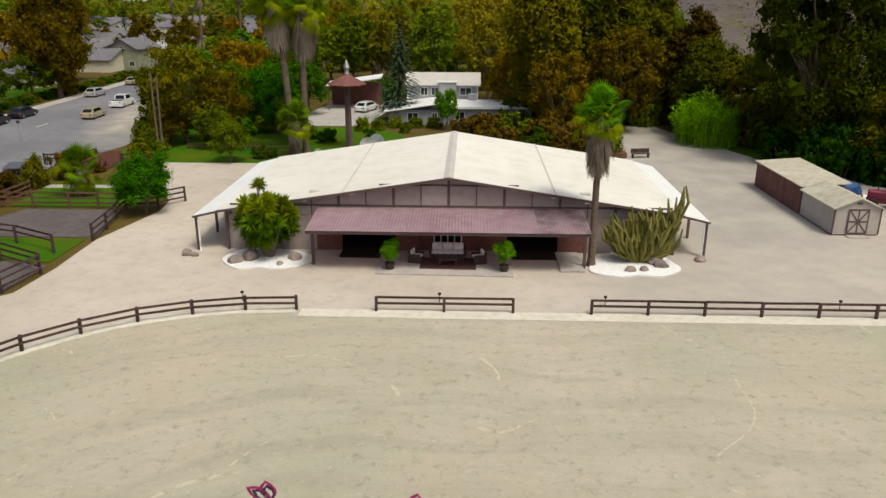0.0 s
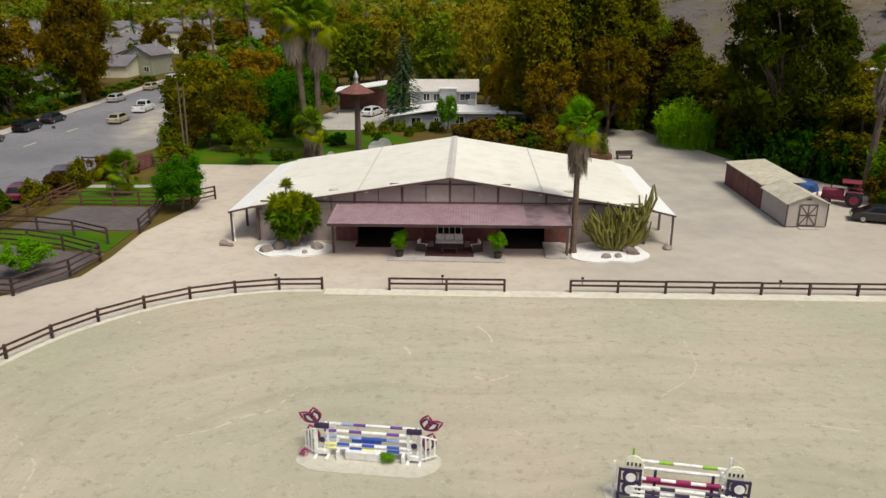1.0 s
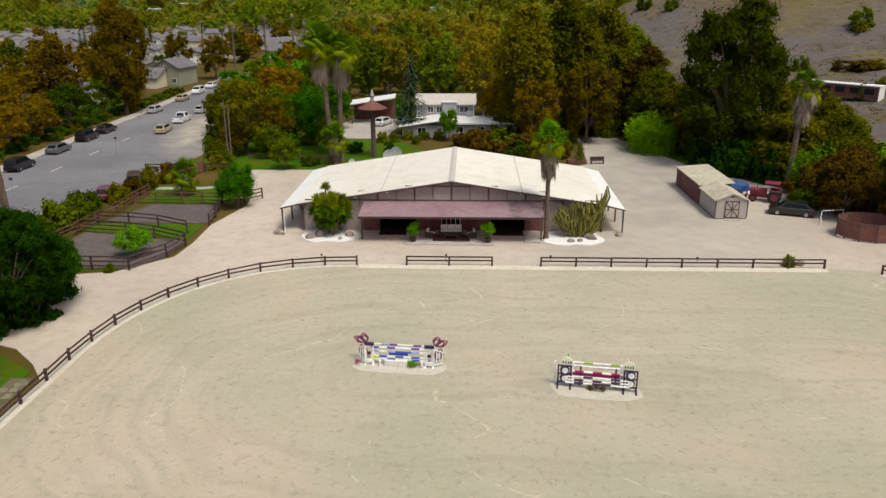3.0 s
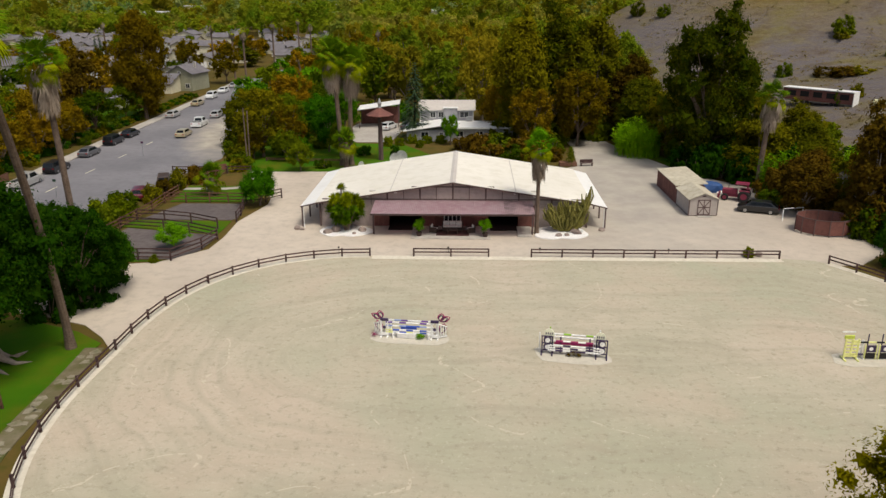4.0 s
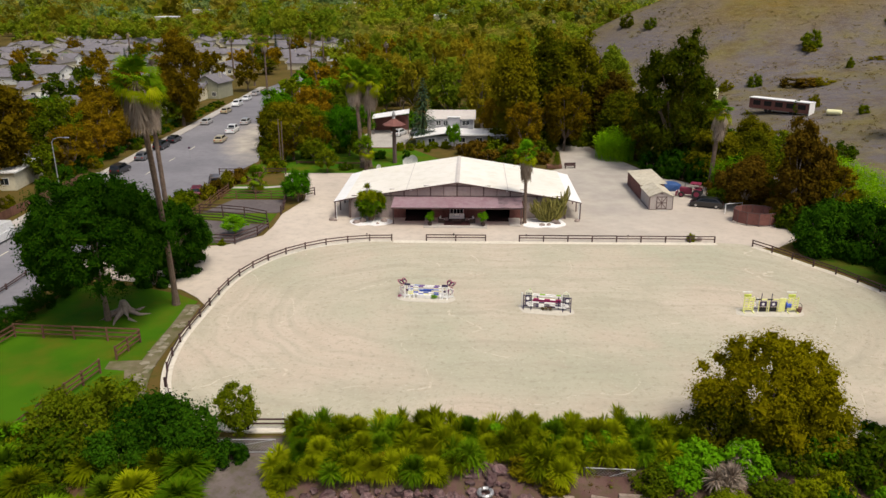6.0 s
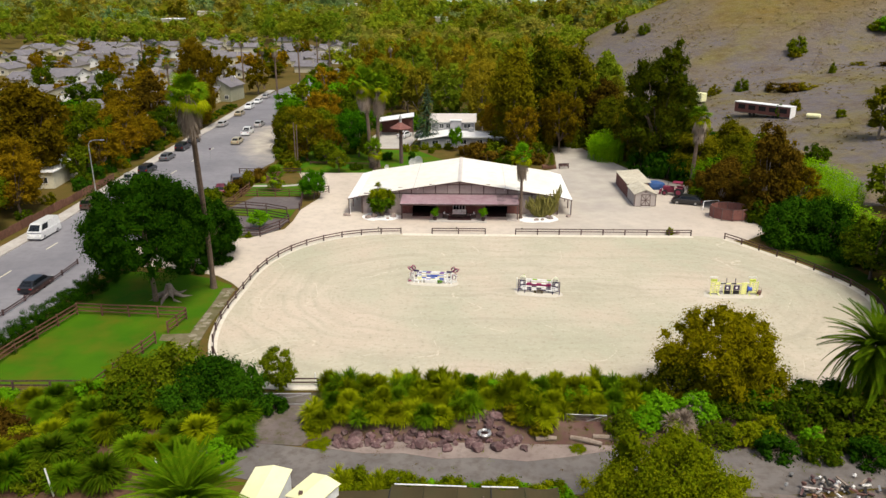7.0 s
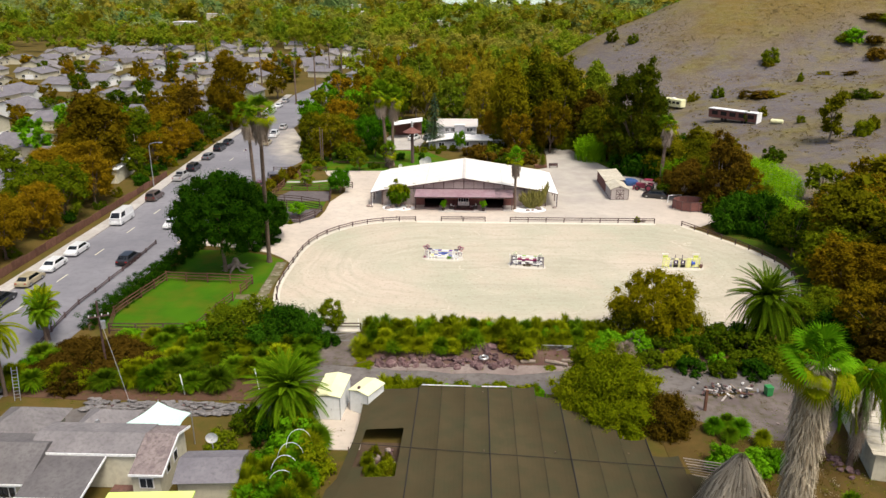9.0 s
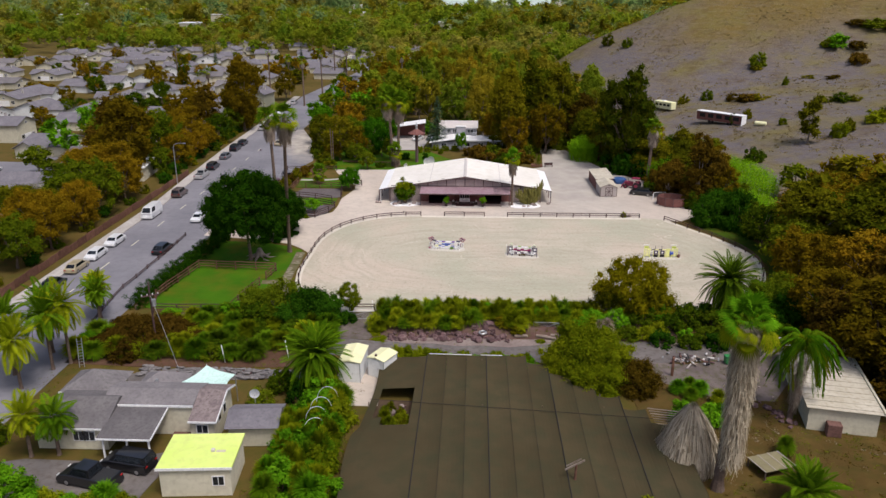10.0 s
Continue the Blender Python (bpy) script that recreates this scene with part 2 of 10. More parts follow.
M_AWN = surface("faded red awning metal", (0.46, 0.285, 0.33), (0.56, 0.40, 0.445), (0.60, 0.49, 0.52), 0.35, 1.6, 0.6, bump=0.1)
M_AWNSTAIN = surface("mould-blackened awning metal", (0.45, 0.31, 0.335), (0.56, 0.42, 0.45), (0.04, 0.035, 0.035), 0.35, 0.75, 0.65, bump=0.1)
M_PANEL = surface("taupe wall panel", (0.34, 0.275, 0.26), (0.39, 0.32, 0.305), (0.29, 0.235, 0.22), 0.5, 2.5, 0.8, bump=0.1, spread=0.08)
M_BATTEN = surface("dark brown trim", (0.10, 0.062, 0.06), (0.13, 0.085, 0.08), (0.08, 0.05, 0.05), 1.0, 5.0, 0.75, bump=0.2)
M_REDWALL = surface("red-brown boards", (0.16, 0.062, 0.052), (0.21, 0.085, 0.07), (0.11, 0.045, 0.04), 0.6, 3.0, 0.8, bump=0.3, spread=0.15)
M_RAIL = surface("dark fence timber", (0.055, 0.034, 0.034), (0.085, 0.05, 0.048), (0.14, 0.09, 0.08), 1.5, 6.0, 0.85, bump=0.4, spread=0.2)
M_RAILB = surface("brown fence timber", (0.13, 0.065, 0.045), (0.18, 0.095, 0.065), (0.09, 0.045, 0.035), 1.5, 6.0, 0.85, bump=0.4, spread=0.2)
# near-black: the unlit depth of the stable doorways is put into this colour
M_STALL = surface("stable timber and floor with shade in the colour", (0.028, 0.019, 0.017), (0.042, 0.028, 0.025), (0.02, 0.014, 0.012), 0.6, 3.0, 0.9)
M_DARK = plain("dark interior", (0.012, 0.01, 0.01), 0.9)
M_WHITE = plain("white paint", (0.84, 0.83, 0.82), 0.5)
M_CUSH = plain("white cushion", (0.74, 0.72, 0.70), 0.9)
M_WICKER = surface("dark wicker", (0.05, 0.03, 0.025), (0.08, 0.05, 0.04), (0.03, 0.02, 0.02), 3.0, 20.0, 0.7)
M_STONEW = surface("white gravel", (0.78, 0.765, 0.77), (0.84, 0.83, 0.83), (0.58, 0.55, 0.55), 1.0, 7.0, 0.95, bump=0.7, grain=20)
M_BOULDER = surface("boulder", (0.24, 0.19, 0.17), (0.33, 0.27, 0.24), (0.15, 0.11, 0.10), 0.9, 4.0, 0.9, bump=0.7, grain=5, spread=0.25)
M_PURPLEROCK = surface("purple-brown rock", (0.092, 0.051, 0.054), (0.152, 0.098, 0.096), (0.208, 0.156, 0.148), 0.9, 2.5, 0.9, bump=0.8, grain=4, spread=0.35)
M_MOSSY = surface("mossy broken concrete", (0.115, 0.100, 0.050), (0.185, 0.155, 0.105), (0.060, 0.080, 0.012), 0.5, 0.55, 0.95, bump=0.6, grain=6)
M_BARK = surface("grey-brown bark", (0.14, 0.10, 0.075), (0.20, 0.15, 0.115), (0.08, 0.055, 0.04), 1.5, 7.0, 0.95, bump=0.8, grain=8)
M_EUCBARK = surface("pale peeling bark", (0.24, 0.19, 0.155), (0.33, 0.275, 0.23), (0.13, 0.085, 0.055), 0.8, 3.0, 0.9, bump=0.5, grain=5)
M_PALMBARK = surface("palm trunk", (0.13, 0.092, 0.07), (0.19, 0.14, 0.11), (0.075, 0.05, 0.038), 2.0, 9.0, 0.95, bump=0.8, grain=10)
M_SKIRT = leafy("dead palm thatch", (0.27, 0.215, 0.165), (0.39, 0.32, 0.265), (0.13, 0.08, 0.045), 0.15, 1.0, fleck=0.7)
M_THATCH = leafy("bleached palm thatch", (0.30, 0.25, 0.175), (0.50, 0.43, 0.32), (0.10, 0.066, 0.035), 0.15, 1.0, fleck=0.8)
M_GLASS = plain("dark window glass", (0.02, 0.024, 0.03), 0.08, 0.0, 0.5)
M_TYRE = plain("tyre rubber", (0.015, 0.015, 0.016), 0.85)
M_RIM = plain("alloy rim", (0.45, 0.45, 0.46), 0.35, 0.8)
M_LAMP = plain("headlamp lens", (0.7, 0.7, 0.68), 0.15)
M_TAIL = plain("red lens", (0.35, 0.02, 0.02), 0.2)
M_STEEL = plain("galvanised steel", (0.42, 0.42, 0.43), 0.45, 0.6)
M_SHINGLE = surface("grey roof shingles", (0.150, 0.140, 0.156), (0.200, 0.187, 0.202), (0.110, 0.102, 0.112), 0.4, 3.0, 0.9, bump=0.4, grain=12)
M_SHINGLE2 = surface("brown-grey roof shingles", (0.150, 0.138, 0.142), (0.200, 0.185, 0.185), (0.11, 0.10, 0.10), 0.4, 3.0, 0.9, bump=0.4, grain=12, spread=0.3)
M_MOTTLED = surface("mottled old shingles", (0.17, 0.135, 0.135), (0.26, 0.215, 0.205), (0.085, 0.065, 0.065), 1.1, 3.5, 0.9, bump=0.5, grain=10)
M_STUCCO = surface("cream stucco", (0.55, 0.51, 0.39), (0.62, 0.58, 0.45), (0.45, 0.41, 0.31), 0.4, 2.0, 0.9, bump=0.15, spread=0.12)
M_GREYWALL = surface("blue-grey siding", (0.33, 0.325, 0.35), (0.38, 0.375, 0.40), (0.28, 0.275, 0.30), 0.4, 2.0, 0.8, bump=0.1)
M_NET = surface("olive shade cloth", (0.052, 0.041, 0.020), (0.068, 0.053, 0.027), (0.042, 0.044, 0.022), 0.12, 0.5, 0.85, bump=0.15, grain=20, spread=0.06)
M_YELLOWROOF = surface("pale lime roof coating", (0.62, 0.76, 0.17), (0.68, 0.80, 0.22), (0.56, 0.64, 0.18), 0.3, 1.5, 0.6, bump=0.05)
M_GLAZING = surface("yellowed glazing", (0.21, 0.185, 0.10), (0.28, 0.245, 0.14), (0.15, 0.125, 0.065), 0.4, 1.2, 0.35, bump=0.1)
M_SHEDROOF = surface("weathered tan roof", (0.46, 0.415, 0.325), (0.55, 0.505, 0.41), (0.34, 0.285, 0.20), 0.4, 2.0, 0.8, bump=0.15)
M_SHEDWALL = surface("tan shed siding", (0.42, 0.37, 0.345), (0.48, 0.425, 0.40), (0.36, 0.31, 0.29), 0.5, 2.0, 0.8, bump=0.1)
M_RUST = surface("rusty steel", (0.15, 0.075, 0.06), (0.21, 0.11, 0.09), (0.09, 0.05, 0.045), 0.8, 4.0, 0.75, 0.2, 0.3)

L_EUC = leafy("eucalyptus leaves", (0.074, 0.100, 0.003), (0.154, 0.125, 0.004), (0.222, 0.180, 0.008), 0.32, 0.22)
L_EUCG = leafy("dark green leaves", (0.044, 0.092, 0.003), (0.102, 0.127, 0.004), (0.188, 0.188, 0.006), 0.32, 0.25)
L_GUM = leafy("dark olive gum leaves", (0.046, 0.072, 0.003), (0.102, 0.094, 0.003), (0.172, 0.143, 0.005), 0.25, 0.25)
L_OAK = leafy("olive-brown leaves", (0.122, 0.100, 0.003), (0.225, 0.130, 0.005), (0.305, 0.198, 0.010), 0.38, 0.28)
L_FICUS = leafy("deep green leaves", (0.012, 0.046, 0.002), (0.025, 0.072, 0.003), (0.056, 0.110, 0.004), 0.2, 0.5)
L_LIME = leafy("bright green leaves", (0.060, 0.180, 0.003), (0.105, 0.250, 0.005), (0.170, 0.290, 0.010), 0.3, 0.5)
L_OLIVE = leafy("yellow-green leaves", (0.108, 0.158, 0.003), (0.175, 0.196, 0.004), (0.270, 0.245, 0.007), 0.36, 0.5)
L_RUSSET = leafy("russet leaves", (0.075, 0.050, 0.004), (0.110, 0.060, 0.006), (0.125, 0.098, 0.010), 0.22, 0.4)
L_BROWN = leafy("dull brown leaves", (0.092, 0.078, 0.003), (0.165, 0.100, 0.004), (0.225, 0.148, 0.008), 0.36, 0.25)
L_DEEP = leafy("fresh deep green leaves", (0.022, 0.095, 0.002), (0.044, 0.140, 0.003), (0.085, 0.180, 0.005), 0.25, 0.5)
L_DUSK = leafy("dark brown dry leaves", (0.036, 0.023, 0.003), (0.056, 0.032, 0.004), (0.085, 0.056, 0.006), 0.15, 0.4)
L_PALM = leafy("palm green", (0.062, 0.148, 0.003), (0.110, 0.195, 0.005), (0.200, 0.225, 0.010), 0.3, 0.6)
L_PALMY = leafy("yellow-green palm", (0.190, 0.250, 0.003), (0.260, 0.300, 0.005), (0.350, 0.315, 0.015), 0.38, 0.6)
L_PALMD = leafy("dark palm green", (0.045, 0.095, 0.003), (0.080, 0.135, 0.004), (0.150, 0.165, 0.010), 0.25, 0.6)
# L_FAR*: distance haze is mixed into these paler, bluer leaf colours
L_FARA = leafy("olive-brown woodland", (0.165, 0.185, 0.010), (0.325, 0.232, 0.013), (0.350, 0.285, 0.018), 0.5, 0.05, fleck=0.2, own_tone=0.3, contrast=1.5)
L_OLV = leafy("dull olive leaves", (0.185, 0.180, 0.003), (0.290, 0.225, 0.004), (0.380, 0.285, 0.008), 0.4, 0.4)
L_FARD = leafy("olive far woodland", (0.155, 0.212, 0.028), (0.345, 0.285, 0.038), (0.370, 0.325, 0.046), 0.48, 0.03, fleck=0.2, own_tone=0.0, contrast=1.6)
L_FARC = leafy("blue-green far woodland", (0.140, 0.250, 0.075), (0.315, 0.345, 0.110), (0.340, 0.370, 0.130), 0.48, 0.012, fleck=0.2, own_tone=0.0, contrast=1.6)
L_SCRUB = leafy("grey dry scrub", (0.23, 0.185, 0.10), (0.27, 0.20, 0.06), (0.24, 0.205, 0.05), 0.45, 0.03)
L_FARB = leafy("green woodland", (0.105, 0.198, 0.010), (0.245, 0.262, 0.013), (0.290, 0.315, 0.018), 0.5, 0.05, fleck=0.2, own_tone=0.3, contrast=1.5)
L_SPRUCE = leafy("blue-green needles", (0.028, 0.052, 0.026), (0.042, 0.070, 0.034), (0.062, 0.090, 0.042), 0.1, 0.5)
L_REED = leafy("reed green", (0.130, 0.300, 0.004), (0.200, 0.380, 0.006), (0.290, 0.360, 0.015), 0.35, 0.5)
L_CACTUS = surface("cactus skin", (0.135, 0.130, 0.022), (0.215, 0.185, 0.035), (0.085, 0.08, 0.02), 1.2, 5.0, 0.75, bump=0.5, grain=15)


# ---- building helpers ----
def thing(name, label, category, at=(0, 0, 0), turn=0.0, group="", kind=""):
    e = new(name)
    e.empty_display_size = 0.3
    e.matrix_basis = pose(*at, 0, 0, turn)
    return tagged(e, label, category, group, kind)


def mesh_of(name, bm, material):
    me = bpy.data.meshes.new(name)
    bm.to_mesh(me)
    bm.free()
    me.materials.append(material)
    return me


def part(name, bm, material, parent, label=""):
    me = bm if isinstance(bm, bpy.types.Mesh) else mesh_of(name, bm, material)
    ob = new(name, me)
    ob.parent = parent
    if label:
        tagged(ob, label)
    return ob


def flat_shape(name, verts, faces, material):
    me = bpy.data.meshes.new(name)
    me.from_pydata([tuple(v) for v in verts], [], [tuple(f) for f in faces])
    me.materials.append(material)
    return me


def fast_quads(name, quads, material):
    """A mesh of loose leaves from an (n, 3 or 4, 3) array."""
    q = np.asarray(quads, dtype=np.float32)
    n, c = q.shape[:2]
    me = bpy.data.meshes.new(name)
    me.vertices.add(n * c)
    me.vertices.foreach_set("co", q.reshape(-1))
    me.loops.add(n * c)
    me.loops.foreach_set("vertex_index", np.arange(n * c, dtype=np.int32))
    me.polygons.add(n)
    me.polygons.foreach_set("loop_start", np.arange(0, n * c, c, dtype=np.int32))
    me.update(calc_edges=True)
    me.materials.append(material)
    return me


def BM():
    return bmesh.new()


def box(bm, x0, x1, y0, y1, z0, z1):
    v = [bm.verts.new(p) for p in ((x0, y0, z0), (x1, y0, z0), (x1, y1, z0), (x0, y1, z0), (x0, y0, z1), (x1, y0, z1), (x1, y1, z1), (x0, y1, z1))]
    for f in ((0, 3, 2, 1), (4, 5, 6, 7), (0, 1, 5, 4), (1, 2, 6, 5), (2, 3, 7, 6), (3, 0, 4, 7)):
        bm.faces.new([v[i] for i in f])
    return bm


def boxbm(x0, x1, y0, y1, z0, z1, bevel=0.0):
    bm = box(BM(), x0, x1, y0, y1, z0, z1)
    if bevel:
        bmesh.ops.bevel(bm, geom=list(bm.edges), offset=bevel, segments=1, affect="EDGES")
    return bm


def tube(bm, pts, radii, seg=6, cap=True):
    """A round limb through pts."""
    rings = []
    for i, p in enumerate(pts):
        p = Vector(p)
        a, b = Vector(pts[max(i - 1, 0)]), Vector(pts[min(i + 1, len(pts) - 1)])
        d = (b - a).normalized()
        u = d.orthogonal().normalized()
        w = d.cross(u)
        r = radii[i] if isinstance(radii, (list, tuple)) else radii
        rings.append([bm.verts.new(p + (u * math.cos(k * math.tau / seg) + w * math.sin(k * math.tau / seg)) * r) for k in range(seg)])
    for r0, r1 in zip(rings, rings[1:]):
        for k in range(seg):
            bm.faces.new((r0[k], r0[(k + 1) % seg], r1[(k + 1) % seg], r1[k]))
    if cap:
        bm.faces.new(rings[0][::-1])
        bm.faces.new(rings[-1])
    return bm


def beam(bm, p, q, w, h):
    """A square timber from p to q, w wide and h high."""
    p, q = Vector(p), Vector(q)
    d = (q - p).normalized()
    s = d.cross(Vector((0, 0, 1)))
    s = (s.normalized() if s.length > 1e-4 else Vector((1, 0, 0))) * (w / 2)
    u = s.cross(d).normalized() * (h / 2)
    v = [bm.verts.new(e + a * s + b * u) for e in (p, q) for a, b in ((-1, -1), (1, -1), (1, 1), (-1, 1))]
    for f in ((0, 1, 2, 3), (7, 6, 5, 4), (0, 4, 5, 1), (1, 5, 6, 2), (2, 6, 7, 3), (3, 7, 4, 0)):
        bm.faces.new([v[i] for i in f])
    return bm


def prism(bm, outline, y0, y1):
    """An outline of (x, z) pulled along y."""
    a = [bm.verts.new((x, y0, z)) for x, z in outline]
    b = [bm.verts.new((x, y1, z)) for x, z in outline]
    bm.faces.new(a)
    bm.faces.new(b[::-1])
    for i in range(len(a)):
        j = (i + 1) % len(a)
        bm.faces.new((a[j], a[i], b[i], b[j]))
    return bm


def sheet(name, pts, z, material, label, category="ground", low=-0.3):
    """A flat piece of ground with sides that go down into the earth."""
    bm = BM()
    a = [bm.verts.new((x, y, z)) for x, y in pts]
    b = [bm.verts.new((x, y, low)) for x, y in pts]
    bm.faces.new(a)
    for i in range(len(a)):
        j = (i + 1) % len(a)
        bm.faces.new((a[j], a[i], b[i], b[j]))
    bmesh.ops.recalc_face_normals(bm, faces=list(bm.faces))
    return tagged(new(name, mesh_of(name, bm, material)), label, category, "", "structure")


def smooth_line(pts, step=None, closed=False):
    """A gentle curve through a few points, cut into steps."""
    p = [Vector((*q, 0)) for q in pts]
    n = len(p)
    out = []
    for i in range(n if closed else n - 1):
        if closed:
            a, b, c, d = p[i - 1], p[i], p[(i + 1) % n], p[(i + 2) % n]
        else:
            a, b, c, d = p[max(i - 1, 0)], p[i], p[i + 1], p[min(i + 2, n - 1)]
        for k in range(12):
            t = k / 12
            out.append(0.5 * (2 * b + (c - a) * t + (2 * a - 5 * b + 4 * c - d) * t * t + (3 * b - a - 3 * c + d) * t ** 3))
    if not closed:
        out.append(p[-1])
    if step is None:
        return [(v.x, v.y) for v in out]
    total = sum((b - a).length for a, b in zip(out, out[1:]))
    count = max(1, round(total / step))
    res, gone, want = [], 0.0, 0.0
    for a, b in zip(out, out[1:]):
        length = (b - a).length
        while want <= gone + length + 1e-6 and len(res) <= count:
            v = a.lerp(b, (want - gone) / max(length, 1e-9))
            res.append((v.x, v.y))
            want += total / count
        gone += length
    return res


def lump(bm, c, r, seed, squash=(1, 1, 1), rough=0.25):
    """An uneven stone."""
    made = bmesh.ops.create_icosphere(bm, subdivisions=2, radius=1.0)["verts"]
    for v in made:
        k = 1 + rough * noise.noise(v.co * 1.3 + Vector((seed * 7.1, seed * 3.3, 0)))
        v.co = Vector((v.co.x * squash[0], v.co.y * squash[1], v.co.z * squash[2])) * r * k + Vector(c)
    return bm


# ---- ground ----
def ease(a, b, v):
    t = min(1.0, max(0.0, (v - a) / (b - a)))
    return t * t * (3 - 2 * t)


def hill(x, y):
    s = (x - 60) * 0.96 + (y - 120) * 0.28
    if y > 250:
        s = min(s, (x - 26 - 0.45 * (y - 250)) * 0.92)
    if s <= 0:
        return 0.0
    k = 0.20 + 0.55 * ease(165, 250, y) + 0.12 * ease(60, 200, s)
    h = 62 * (1 - math.exp(-s * k / 62)) * ease(0, 12, s)
    return h * (1 + 0.05 * noise.noise(Vector((x * 0.03, y * 0.03, 0)))) + 0.9 * noise.noise(Vector((x * 0.09, y * 0.09, 4))) * ease(0, 30, s)


def berm(x, y):
    return 0.9 * ease(-14.2, -11, y) * (1 - ease(-9, -6.5, y)) * ease(-12.5, -10.5, x) * (1 - ease(30, 36, x))


def height(x, y):
    return -0.05 + hill(x, y) + berm(x, y)


def ground():
    def axis(a, b, step):
        v = list(np.arange(a, b + 0.1, step))
        grow, lo, hi = step, a, b
        while hi < 2600:
            grow *= 1.35
            hi, lo = hi + grow, lo - grow
            v = [lo] + v + [hi]
        return v

    xs = sorted(axis(-100, 260, 5) + [-12.4, -11.5, -10.6])
    ys = sorted(axis(-60, 360, 5) + [-14.2, -13.4, -12.6, -11.8, -11, -9, -8.2, -7.4, -6.5])
    verts = [(x, y, height(x, y)) for y in ys for x in xs]
    w = len(xs)
    faces = [(j * w + i, j * w + i + 1, (j + 1) * w + i + 1, (j + 1) * w + i) for j in range(len(ys) - 1) for i in range(w - 1)]
    me = flat_shape("ground", verts, faces, M_EARTH)
    me.materials.append(M_HILL)
    me.materials.append(M_BANK)
    for f in me.polygons:
        if hill(f.center.x, f.center.y) > 0.02 or (f.center.x > 50 and f.center.y > 56):
            f.material_index = 1
        elif -14 < f.center.x < 26 and -14.6 < f.center.y < -6:
            f.material_index = 2
        f.use_smooth = True
    return tagged(new("ground", me), "brown earth and dry grass that rises to a bare hill", "ground", "", "structure")


ground()

FENCE_W = [(-10.25, 38.2), (-13.4, 37.95), (-16.45, 37.05), (-19.25, 35.65), (-21.7, 33.5), (-23.65, 30.95), (-25.1, 27.9), (-26.0, 24.7), (-26.45, 21), (-26.5, 17), (-26.55, 12.5), (-26.5, 9), (-26.1, 5.6), (-25.4, 2.4), (-24.2, -0.8), (-22.6, -3.4), (-20.4, -5.1), (-17, -5.8), (-13.4, -5.75)]
FENCE_E = [(34.6, 36.9), (36.8, 33.4), (38.5, 30.5), (40.2, 27.8), (41.6, 24.9), (43.2, 21), (44.0, 16.5), (43.4, 11.5), (41.5, 6), (38.6, 1.2)]
edge_w, edge_e = smooth_line(FENCE_W), smooth_line(FENCE_E)
SOUTH = [(36, -3.5), (28, -5.6), (10, -6.0), (-6, -6.0)]
arena = edge_w[::-1] + [(31, 38.2), (33.5, 37.8)] + edge_e + SOUTH
sheet("arena_surface", arena, 0.02, M_SAND, "raked beige sand riding arena with hoof prints", "arena")
sheet("yard", [(-27.3, 40), (-27.0, 44), (-27.2, 50), (-25.6, 57.5), (-26.0, 60.6), (-28.6, 66), (-31.9, 72), (-33, 75.6), (-8.5, 76), (-2, 75), (10, 76), (16, 80), (17, 94), (16, 112), (21, 112), (24, 98), (28.4, 84), (31, 76), (38, 66), (46, 55), (44, 46), (41.5, 40.2), (37.5, 36.5), (34.5, 36.5), (31, 38.0), (-10, 38.0), (-14, 37.4), (-18, 35.6), (-22, 32.5), (-25.5, 27), (-26.6, 21), (-26.8, 16.5), (-28.6, 18.8), (-31, 21.0), (-36, 23.0), (-47, 25), (-47, 33), (-37, 34.6), (-31, 36.0)], 0.004, M_YARD, "pale packed dust yard round the barn", "yard")
strip_out = smooth_line([(p[0] * 1.0, p[1]) for p in FENCE_W])


def ribbon(name, pts, half, z, material, label, category="ground", low=-0.2):
    left, right = [], []
    for i, (x, y) in enumerate(pts):
        a, b = Vector(pts[max(i - 1, 0)]), Vector(pts[min(i + 1, len(pts) - 1)])
        d = (b - a).normalized()
        left.append((x - d.y * half, y + d.x * half))
        right.append((x + d.y * half, y - d.x * half))
    return sheet(name, left + right[::-1], z, material, label, category, low)


ribbon("arena_edge", [(x, y) for x, y in edge_w], 0.42, 0.034, M_EDGE, "pale sand ridge under the arena rail", "sand edge")
ribbon("arena_edge", [(-10, 37.85), (0, 37.8), (12, 37.8), (30.5, 37.8)], 0.5, 0.03, M_EDGE, "pale sand ridge under the arena rail", "sand edge")
ribbon("arena_edge", edge_e, 0.4, 0.034, M_EDGE, "pale sand ridge under the arena rail", "sand edge")
sheet("lawn", [(-28.2, 17.8), (-31, 19.8), (-36, 21.8), (-42.8, 22), (-43.6, 10), (-44.6, -6.2), (-29, -6.2), (-27.8, 2), (-28.4, 10)], 0.002, M_LAWN, "green lawn with worn yellow patches", "lawn")
sheet("lawn", [(-39.4, 76.2), (-33, 75.8), (-8.6, 76.2), (-4, 84), (-9, 92), (-12, 97), (-20, 98), (-41.4, 98), (-39.4, 86)], 0.002, M_LAWN, "green lawn under the trees behind the barn", "lawn")
sheet("lawn", [(-38.5, 58.6), (-29, 58.8), (-27.2, 62.5), (-29.5, 67), (-39, 67)], 0.002, M_LAWN, "green lawn round a palm beside the paddocks", "lawn")
sheet("garden_path", [(-39, 64.6), (-33.2, 64.8), (-29.6, 66.2), (-29.9, 67.2), (-33.6, 65.9), (-39, 65.8)], 0.012, M_CONC, "pale concrete garden path", "path")
sheet("paddock_floor", [(-38.9, 50.6), (-28.2, 50.6), (-27.6, 51.4), (-28.8, 57.7), (-36.6, 57.7)], 0.012, M_PADDOCK, "grey grit paddock floor", "paddock floor")
